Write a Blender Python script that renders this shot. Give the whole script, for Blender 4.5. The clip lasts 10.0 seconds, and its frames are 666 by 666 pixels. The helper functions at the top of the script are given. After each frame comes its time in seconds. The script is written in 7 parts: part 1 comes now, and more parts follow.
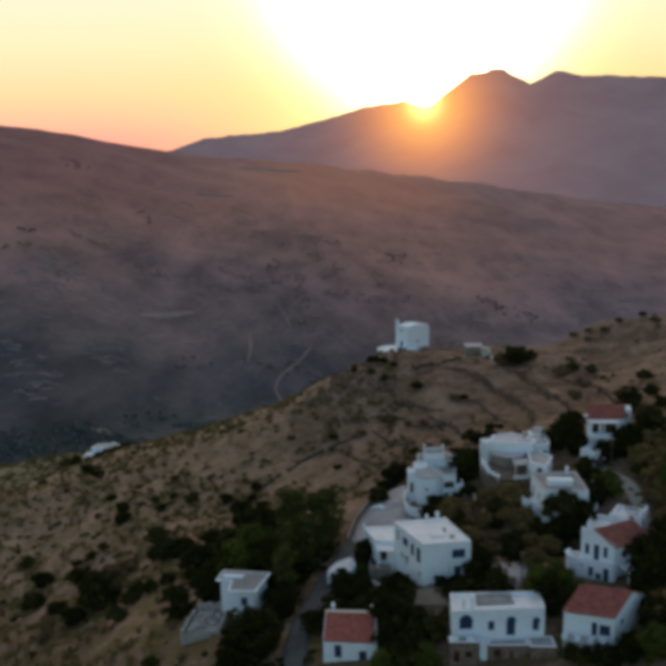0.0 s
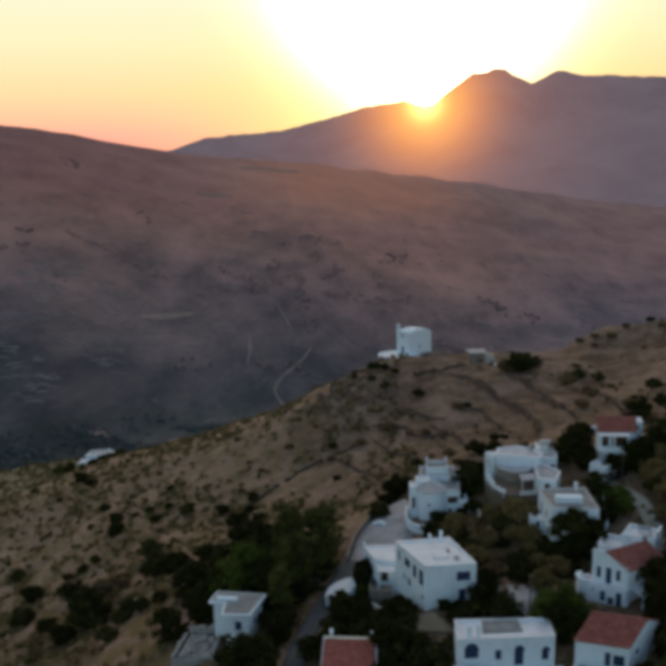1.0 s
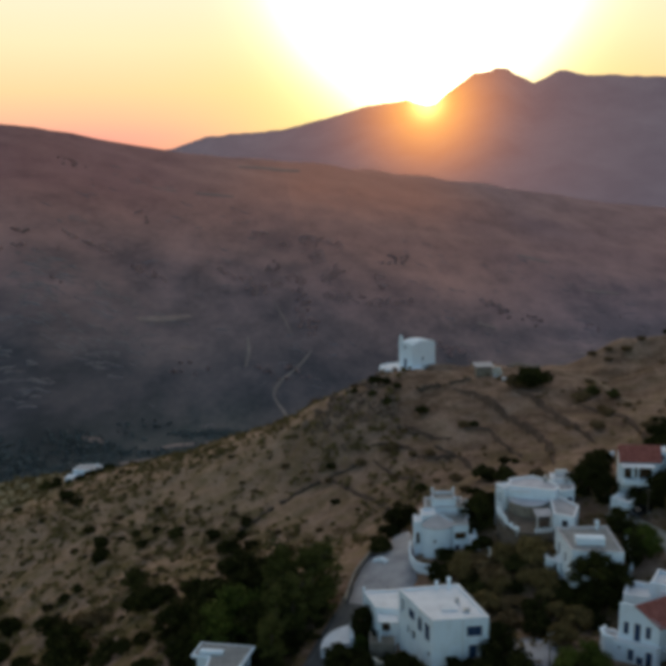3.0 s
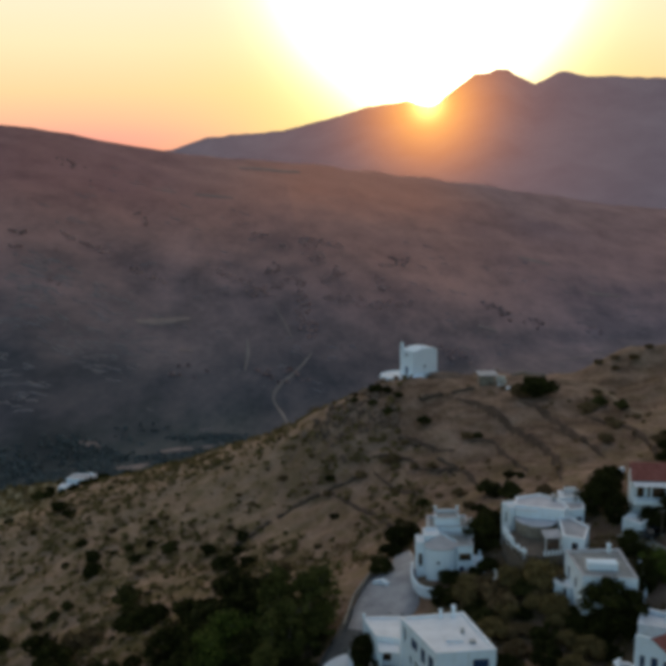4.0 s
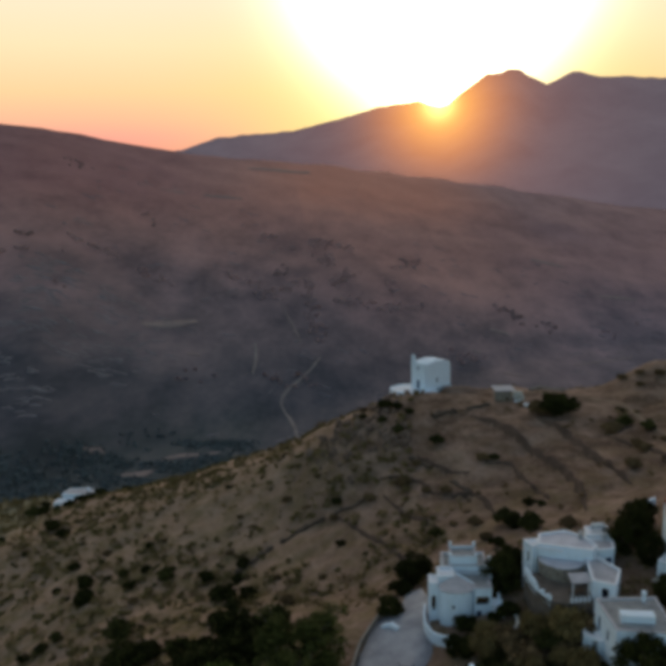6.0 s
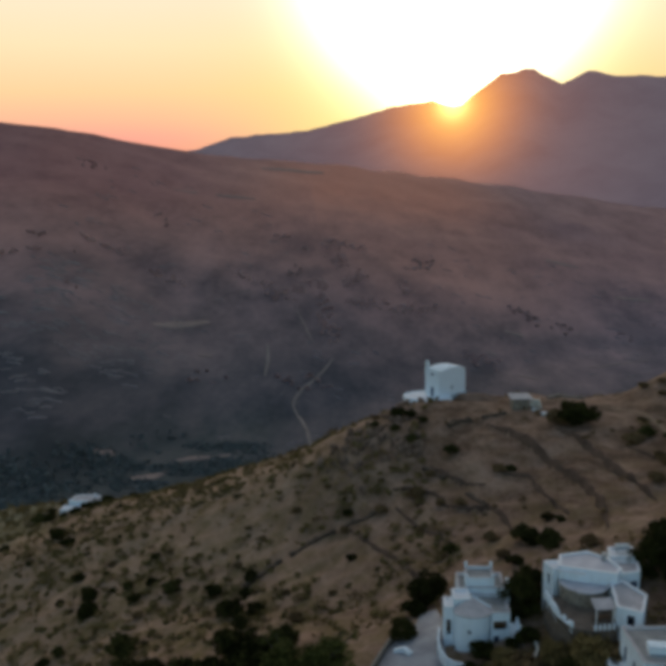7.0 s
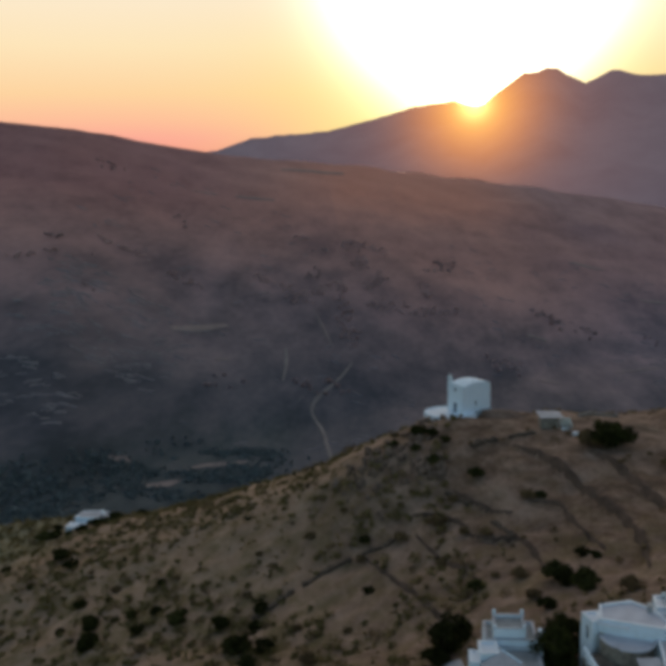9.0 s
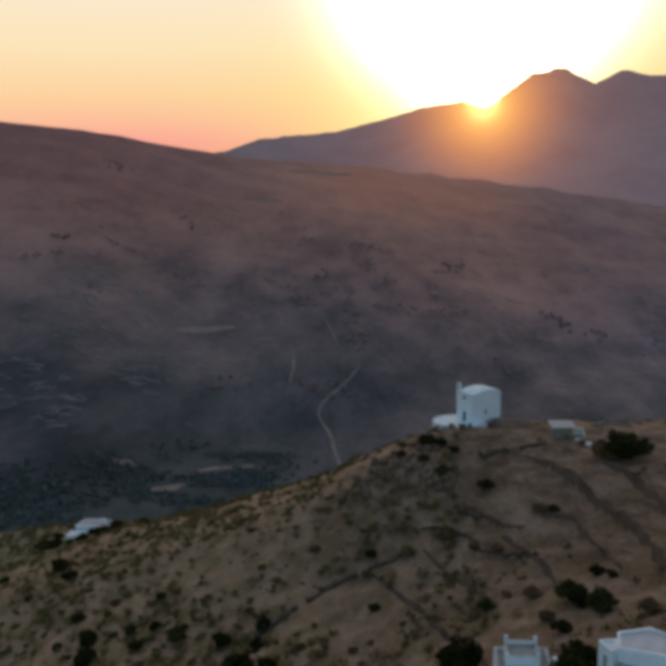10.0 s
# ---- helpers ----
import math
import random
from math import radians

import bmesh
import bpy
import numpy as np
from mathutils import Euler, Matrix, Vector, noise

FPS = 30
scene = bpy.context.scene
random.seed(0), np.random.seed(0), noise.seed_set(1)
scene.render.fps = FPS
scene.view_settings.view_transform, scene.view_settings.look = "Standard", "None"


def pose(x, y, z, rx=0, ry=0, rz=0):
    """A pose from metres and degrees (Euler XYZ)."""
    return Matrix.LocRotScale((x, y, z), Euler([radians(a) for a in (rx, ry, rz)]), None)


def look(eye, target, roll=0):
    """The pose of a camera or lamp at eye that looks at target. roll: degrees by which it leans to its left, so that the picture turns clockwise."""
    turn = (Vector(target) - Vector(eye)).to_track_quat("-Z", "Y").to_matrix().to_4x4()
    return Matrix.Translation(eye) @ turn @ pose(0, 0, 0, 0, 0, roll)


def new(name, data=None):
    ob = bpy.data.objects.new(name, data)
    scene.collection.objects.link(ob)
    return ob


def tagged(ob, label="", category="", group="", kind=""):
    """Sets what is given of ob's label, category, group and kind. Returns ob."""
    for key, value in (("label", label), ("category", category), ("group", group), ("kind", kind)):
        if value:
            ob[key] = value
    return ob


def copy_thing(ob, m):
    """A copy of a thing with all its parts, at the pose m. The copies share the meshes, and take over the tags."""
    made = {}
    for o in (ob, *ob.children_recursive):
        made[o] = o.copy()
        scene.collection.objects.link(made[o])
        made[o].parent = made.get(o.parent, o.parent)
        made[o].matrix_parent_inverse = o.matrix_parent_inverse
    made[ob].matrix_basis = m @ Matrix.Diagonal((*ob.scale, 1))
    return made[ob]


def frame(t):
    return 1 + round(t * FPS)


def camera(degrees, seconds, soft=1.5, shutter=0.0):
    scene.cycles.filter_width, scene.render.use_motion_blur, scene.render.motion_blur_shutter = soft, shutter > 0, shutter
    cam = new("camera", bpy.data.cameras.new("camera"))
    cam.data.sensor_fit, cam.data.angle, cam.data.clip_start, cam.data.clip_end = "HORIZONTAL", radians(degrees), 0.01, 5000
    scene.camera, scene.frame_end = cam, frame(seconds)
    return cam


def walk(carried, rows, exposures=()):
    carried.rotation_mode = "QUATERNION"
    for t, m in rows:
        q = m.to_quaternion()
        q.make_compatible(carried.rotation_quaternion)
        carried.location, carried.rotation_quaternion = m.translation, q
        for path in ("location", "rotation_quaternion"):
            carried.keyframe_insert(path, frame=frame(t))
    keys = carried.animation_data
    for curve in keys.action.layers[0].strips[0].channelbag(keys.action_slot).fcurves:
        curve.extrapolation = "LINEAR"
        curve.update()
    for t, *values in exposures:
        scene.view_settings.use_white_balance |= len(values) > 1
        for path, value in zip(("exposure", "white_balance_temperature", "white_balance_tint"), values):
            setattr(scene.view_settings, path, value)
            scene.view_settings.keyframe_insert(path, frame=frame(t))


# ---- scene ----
cam = camera(44.0, 10.0, 5.6)
PATH = [
    (0, (0.00, -0.00, 70.00), (0.01, 97.95, 49.83), -1.50),
    (0.5, (0.17, 3.10, 70.17), (0.15, 101.04, 49.99), -1.51),
    (1, (0.33, 6.28, 70.38), (0.27, 104.22, 50.18), -1.45),
    (1.5, (0.51, 9.49, 70.59), (0.40, 107.42, 50.34), -1.46),
    (2, (0.68, 12.75, 70.81), (0.55, 110.67, 50.52), -1.41),
    (2.5, (0.82, 15.97, 71.04), (0.65, 113.89, 50.71), -1.34),
    (4, (1.19, 25.29, 71.79), (0.99, 123.22, 51.58), -1.21),
    (4.5, (1.32, 28.29, 71.98), (0.97, 126.24, 51.81), -1.13),
    (5, (1.47, 31.21, 72.12), (0.62, 129.15, 51.96), -1.15),
    (6.5, (1.96, 39.95, 72.48), (-0.04, 137.88, 52.32), -1.09),
    (7, (2.10, 42.86, 72.59), (-0.90, 140.76, 52.44), -1.12),
    (7.5, (2.25, 45.79, 72.73), (-1.27, 143.68, 52.59), -1.15),
    (8, (2.37, 48.73, 72.88), (-1.90, 146.60, 52.78), -1.15),
    (8.5, (2.46, 51.64, 73.02), (-2.48, 149.47, 52.92), -1.18),
    (9, (2.55, 54.46, 73.13), (-2.91, 152.28, 53.08), -1.22),
    (9.5, (2.68, 57.16, 73.22), (-3.38, 154.95, 53.22), -1.23),
    (10, (2.76, 59.84, 73.36), (-3.66, 157.62, 53.41), -1.21),
]
EXPOSURES = [(0.0, 1.26, 6850, 13), (2.0, 1.23, 6850, 12), (5.0, 1.14, 6800, 11), (8.0, 1.05, 6600, 10), (10.0, 1.01, 6500, 10)]
walk(cam, [(t, look(eye, target, roll)) for t, eye, target, roll in PATH], EXPOSURES)

# ---------- world, sun ----------
SUN_AZ, SUN_EL = radians(6.5), radians(3.75)
SUN_DIR = Vector((math.sin(SUN_AZ) * math.cos(SUN_EL), math.cos(SUN_AZ) * math.cos(SUN_EL), math.sin(SUN_EL)))

HALO = (math.sin(SUN_AZ) * math.cos(0.22), math.cos(SUN_AZ) * math.cos(0.22), math.sin(0.22))


class Nodes:
    """Small helper to write node trees."""

    def __init__(self, tree):
        self.tree = tree

    def add(self, kind, settings=None, **inputs):
        node = self.tree.nodes.new(kind)
        for key, value in (settings or {}).items():
            setattr(node, key, value)
        for key, value in inputs.items():
            socket = node.inputs[int(key[1:]) if key[0] == "i" and key[1:].isdigit() else key.replace("_", " ")]
            self.join(value, socket)
        return node

    def join(self, value, socket):
        if isinstance(value, bpy.types.NodeSocket):
            self.tree.links.new(value, socket)
        elif isinstance(value, bpy.types.Node):
            self.tree.links.new(value.outputs[0], socket)
        else:
            socket.default_value = value

    def maths(self, op, a, b=0.0, clamp=False):
        return self.add("ShaderNodeMath", {"operation": op, "use_clamp": clamp}, i0=a, i1=b).outputs[0]

    def ramp(self, fac, stops):
        node = self.add("ShaderNodeValToRGB", None, Fac=fac)
        e = node.color_ramp.elements
        while len(e) < len(stops):
            e.new(0.5)
        for k, (at, c) in enumerate(stops):
            e[k].position = at
            e[k].color = (*c, 1) if len(c) == 3 else c
        return node.outputs[0]

    def mix(self, fac, a, b, how="MIX"):
        node = self.add("ShaderNodeMix", {"data_type": "RGBA", "blend_type": how})
        self.join(fac, node.inputs[0])
        for value, socket in ((a, node.inputs[6]), (b, node.inputs[7])):
            self.join((*value, 1) if isinstance(value, tuple) and len(value) == 3 else value, socket)
        return node.outputs[2]

    def noise(self, scale, where=None, detail=4.0, rough=0.55):
        node = self.add("ShaderNodeTexNoise", None, Scale=scale, Detail=detail, Roughness=rough)
        if where is not None:
            self.join(where, node.inputs["Vector"])
        return node.outputs["Fac"]


def make_world():
    world = bpy.data.worlds.new("dusk_sky")
    world.use_nodes = True
    scene.world = world
    n = Nodes(world.node_tree)
    n.tree.nodes.clear()
    sky = n.add("ShaderNodeTexSky", {"sky_type": "NISHITA", "sun_disc": False, "sun_elevation": SUN_EL, "sun_rotation": SUN_AZ, "altitude": 300.0, "air_density": 1.0, "dust_density": 3.0, "ozone_density": 1.6})
    ray = n.add("ShaderNodeTexCoord").outputs["Generated"]
    up = n.add("ShaderNodeSeparateXYZ", None, i0=ray).outputs[2]
    dot = n.add("ShaderNodeVectorMath", {"operation": "DOT_PRODUCT"}, i0=ray, i1=tuple(SUN_DIR)).outputs["Value"]
    facing = n.maths("MAXIMUM", dot, 0.0)
    # dusty afterglow: pink at the horizon, yellow round the sun, cream higher up
    glow = n.ramp(n.maths("MULTIPLY", up, 3.0, True), [(0.0, (0.89, 0.315, 0.25)), (0.05, (1.03, 0.37, 0.3)), (0.1, (1.07, 0.435, 0.345)), (0.16, (1.08, 0.565, 0.36)), (0.25, (1.08, 0.72, 0.39)), (0.4, (1.08, 0.86, 0.54)), (0.62, (1.06, 0.92, 0.72)), (1.0, (0.75, 0.73, 0.68))])
    lobe = n.maths("MULTIPLY", n.maths("POWER", facing, 44.0), n.maths("SUBTRACT", 1.0, n.maths("MULTIPLY", up, 4.8, True)))
    glow = n.mix(n.maths("MULTIPLY", lobe, 1.5, True), glow, (1.12, 0.95, 0.3))
    broad = n.add("ShaderNodeMapRange", {"interpolation_type": "SMOOTHSTEP"}, Value=dot, From_Min=0.05, From_Max=0.82).outputs[0]
    high = n.add("ShaderNodeVectorMath", {"operation": "DOT_PRODUCT"}, i0=ray, i1=HALO).outputs["Value"]
    tight = n.maths("MINIMUM", n.maths("MULTIPLY", n.maths("POWER", n.maths("MAXIMUM", high, 0.0), 205.0), 17.0), 4.0)
    core = n.maths("MULTIPLY", n.maths("POWER", facing, 700.0), 3.0)
    near_sun = n.mix(1.0, (1.0, 0.9, 0.72), tight, "MULTIPLY")
    disc = n.mix(1.0, (1.0, 0.86, 0.5), core, "MULTIPLY")
    total = n.mix(1.0, n.mix(1.0, glow, near_sun, "ADD"), disc, "ADD")
    a = n.add("ShaderNodeBackground", None, Color=sky.outputs[0], Strength=0.165)
    b = n.add("ShaderNodeBackground", None, Color=total, Strength=0.45)
    out = n.add("ShaderNodeOutputWorld")
    n.join(n.add("ShaderNodeMixShader", None, i0=broad, i1=a.outputs[0], i2=b.outputs[0]).outputs[0], out.inputs["Surface"])


make_world()
lamp = bpy.data.lights.new("sun", "SUN")
lamp.energy, lamp.angle, lamp.color = 2.0, radians(0.6), (1.0, 0.62, 0.33)
sun = new("sun", lamp)
sun.matrix_world = look((0, 0, 300), Vector((0, 0, 300)) - SUN_DIR)


# ---------- materials ----------
def material(name, build, rough=0.9, bump=0.0, spec=0.3):
    """build(n, where) gives a colour socket and a height socket or None."""
    m = bpy.data.materials.new(name)
    m.use_nodes = True
    n = Nodes(m.node_tree)
    n.tree.nodes.clear()
    where = n.add("ShaderNodeNewGeometry").outputs["Position"]
    shade = n.add("ShaderNodeBsdfPrincipled")
    shade.inputs["Roughness"].default_value = rough
    shade.inputs["Specular IOR Level"].default_value = spec
    colour, height = build(n, where)
    n.join((*colour, 1) if isinstance(colour, tuple) else colour, shade.inputs["Base Color"])
    if height is not None and bump:
        n.join(n.add("ShaderNodeBump", None, Strength=min(bump, 1.0), Distance=max(bump, 0.05), Height=height).outputs[0], shade.inputs["Normal"])
    out = n.add("ShaderNodeOutputMaterial")
    n.join(shade.outputs[0], out.inputs["Surface"])
    return m


def two_tone(a, b, size, fine, lo=0.35, hi=0.65, speck=0.25):
    """Colour that drifts between a and b at one scale and is broken up at a finer one."""

    def build(n, where):
        broad = n.noise(size, where, 5.0, 0.6)
        grain = n.noise(fine, where, 4.0, 0.65)
        t = n.maths("ADD", n.maths("MULTIPLY", broad, 1 - speck), n.maths("MULTIPLY", grain, speck))
        return n.ramp(t, [(lo, a), (hi, b)]), grain

    return build


def land_colour(n, where):
    xyz = n.add("ShaderNodeSeparateXYZ", None, i0=where)
    span = lambda v, a, b: n.add("ShaderNodeMapRange", {"interpolation_type": "SMOOTHSTEP"}, Value=v, From_Min=a, From_Max=b).outputs[0]
    def blend(*pairs):
        total = 0.0
        for v, k in pairs:
            total = n.maths("ADD", total, n.maths("MULTIPLY", v, k))
        return total

    # near hill: dry brown soil, straw patches, olive herbs, dark litter
    broad = n.noise(0.04, where, 5.0, 0.6)
    patch = n.noise(0.16, where, 6.0, 0.68)
    fine = n.noise(1.3, where, 5.0, 0.75)
    t = blend((broad, 0.3), (patch, 0.45), (fine, 0.25))
    dry = n.ramp(t, [(0.41, (0.115, 0.07, 0.047)), (0.465, (0.192, 0.12, 0.085)), (0.52, (0.265, 0.169, 0.123)), (0.59, (0.34, 0.224, 0.165))])
    # rusty low growth in clumps a few metres across
    growth = n.ramp(n.noise(0.34, where, 4.0, 0.6), [(0.5, (0.0, 0.0, 0.0)), (0.64, (1.0, 1.0, 1.0))])
    dry = n.mix(n.maths("MULTIPLY", growth, 0.55), dry, n.mix(fine, (0.085, 0.05, 0.03), (0.2, 0.122, 0.07)))
    left = span(xyz.outputs[0], 20.0, -30.0)
    dry = n.mix(n.maths("MULTIPLY", n.maths("MULTIPLY", left, span(xyz.outputs[1], 148.0, 190.0)), 0.6), dry, n.mix(patch, (0.325, 0.206, 0.133), (0.525, 0.34, 0.222)))
    herb = n.ramp(n.noise(0.21, where, 5.0, 0.65), [(0.44, (0.0, 0.0, 0.0)), (0.62, (1.0, 1.0, 1.0))])
    herb = n.maths("MULTIPLY", herb, blend((left, 0.55), (span(xyz.outputs[1], 225.0, 165.0), 0.5), (span(xyz.outputs[0], 80.0, 20.0), 0.1), (span(xyz.outputs[0], 56.0, 75.0), 0.2)))
    dry = n.mix(herb, dry, n.mix(fine, (0.1, 0.07, 0.028), (0.225, 0.158, 0.068)))
    meadow = n.maths("MULTIPLY", span(xyz.outputs[0], -78.0, -98.0), span(xyz.outputs[1], 228.0, 256.0))
    dry = n.mix(n.maths("MULTIPLY", meadow, 0.65), dry, n.mix(fine, (0.13, 0.14, 0.08), (0.24, 0.235, 0.14)))
    # across the valley: darker and greyer low down, paler and redder higher up
    wide = n.noise(0.0055, where, 3.0, 0.55)
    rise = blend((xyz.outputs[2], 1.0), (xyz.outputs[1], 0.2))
    along = n.add("ShaderNodeCombineXYZ", None, i0=n.maths("MULTIPLY", xyz.outputs[0], 0.8), i1=n.maths("MULTIPLY", xyz.outputs[1], 0.1), i2=blend((xyz.outputs[2], 1.0), (xyz.outputs[1], 0.33))).outputs[0]
    field = n.noise(0.035, along, 5.0, 0.55)
    clump = n.noise(0.22, along, 5.0, 0.6)
    u = blend((wide, 0.36), (field, 0.4), (clump, 0.24))
    # dry pasture, with warm distance haze put into its red
    hazy_pasture = n.ramp(u, [(0.4, (0.3, 0.154, 0.133)), (0.47, (0.366, 0.189, 0.162)), (0.54, (0.423, 0.22, 0.186)), (0.62, (0.477, 0.251, 0.21))])
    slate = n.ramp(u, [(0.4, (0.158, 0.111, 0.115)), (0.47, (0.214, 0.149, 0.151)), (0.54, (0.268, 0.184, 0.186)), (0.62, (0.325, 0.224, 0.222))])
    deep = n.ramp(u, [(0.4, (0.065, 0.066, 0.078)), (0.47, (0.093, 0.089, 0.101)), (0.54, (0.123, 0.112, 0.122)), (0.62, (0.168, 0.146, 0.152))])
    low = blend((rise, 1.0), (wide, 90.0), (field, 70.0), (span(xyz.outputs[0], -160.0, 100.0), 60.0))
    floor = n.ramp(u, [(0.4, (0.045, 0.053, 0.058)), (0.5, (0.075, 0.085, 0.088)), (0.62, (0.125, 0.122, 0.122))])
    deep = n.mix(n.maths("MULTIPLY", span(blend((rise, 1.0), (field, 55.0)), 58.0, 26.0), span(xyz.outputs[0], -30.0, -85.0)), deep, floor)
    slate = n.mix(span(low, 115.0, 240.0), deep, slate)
    scrub = n.mix(span(low, 185.0, 330.0), slate, hazy_pasture)
    # warm glow of the low sun put into the crest's colour
    sun_haze = n.maths("MULTIPLY", span(blend((rise, 1.0), (field, 60.0)), 225.0, 330.0), n.maths("MULTIPLY", span(xyz.outputs[0], -190.0, 0.0), span(xyz.outputs[0], 330.0, 130.0)))
    scrub = n.mix(n.maths("MULTIPLY", sun_haze, 0.75), scrub, n.mix(clump, (0.6, 0.24, 0.163), (0.73, 0.293, 0.197)))
    # tint by side: bluer to the right, darker at the upper left
    side_tint = n.mix(span(xyz.outputs[0], 130.0, 340.0), (1.0, 1.0, 1.0), (0.8, 0.89, 1.02))
    side_tint = n.mix(n.maths("MULTIPLY", span(xyz.outputs[0], -110.0, -270.0), span(rise, 170.0, 260.0)), side_tint, (0.77, 0.74, 0.84))
    scrub = n.mix(1.0, scrub, side_tint, "MULTIPLY")
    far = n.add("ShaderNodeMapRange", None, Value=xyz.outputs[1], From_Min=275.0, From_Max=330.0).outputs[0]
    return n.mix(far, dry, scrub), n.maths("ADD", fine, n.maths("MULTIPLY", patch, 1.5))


def plain(c, rough=0.5):
    return lambda n, where: (tuple(c), None)


def plaster(c):
    def build(n, where):
        stain = n.noise(0.7, where, 5.0, 0.6)
        streak = n.noise(1.0, n.add("ShaderNodeMapping", None, Vector=where, Scale=(1.1, 1.1, 0.3)).outputs[0], 4.0, 0.6)
        t = n.maths("ADD", n.maths("MULTIPLY", stain, 0.5), n.maths("MULTIPLY", streak, 0.5))
        dirty = tuple(v * k for v, k in zip(c, (0.86, 0.85, 0.82)))
        return n.ramp(t, [(0.3, dirty), (0.52, c)]), n.noise(14.0, where, 3.0)

    return build


def leaf_colour(a, b, c):
    def build(n, where):
        rnd = n.add("ShaderNodeNewGeometry").outputs["Random Per Island"]
        ob = n.add("ShaderNodeObjectInfo").outputs["Random"]
        t = n.maths("ADD", n.maths("MULTIPLY", rnd, 0.7), n.maths("MULTIPLY", ob, 0.3))
        return n.ramp(t, [(0.1, a), (0.55, b), (0.95, c)]), None

    return build


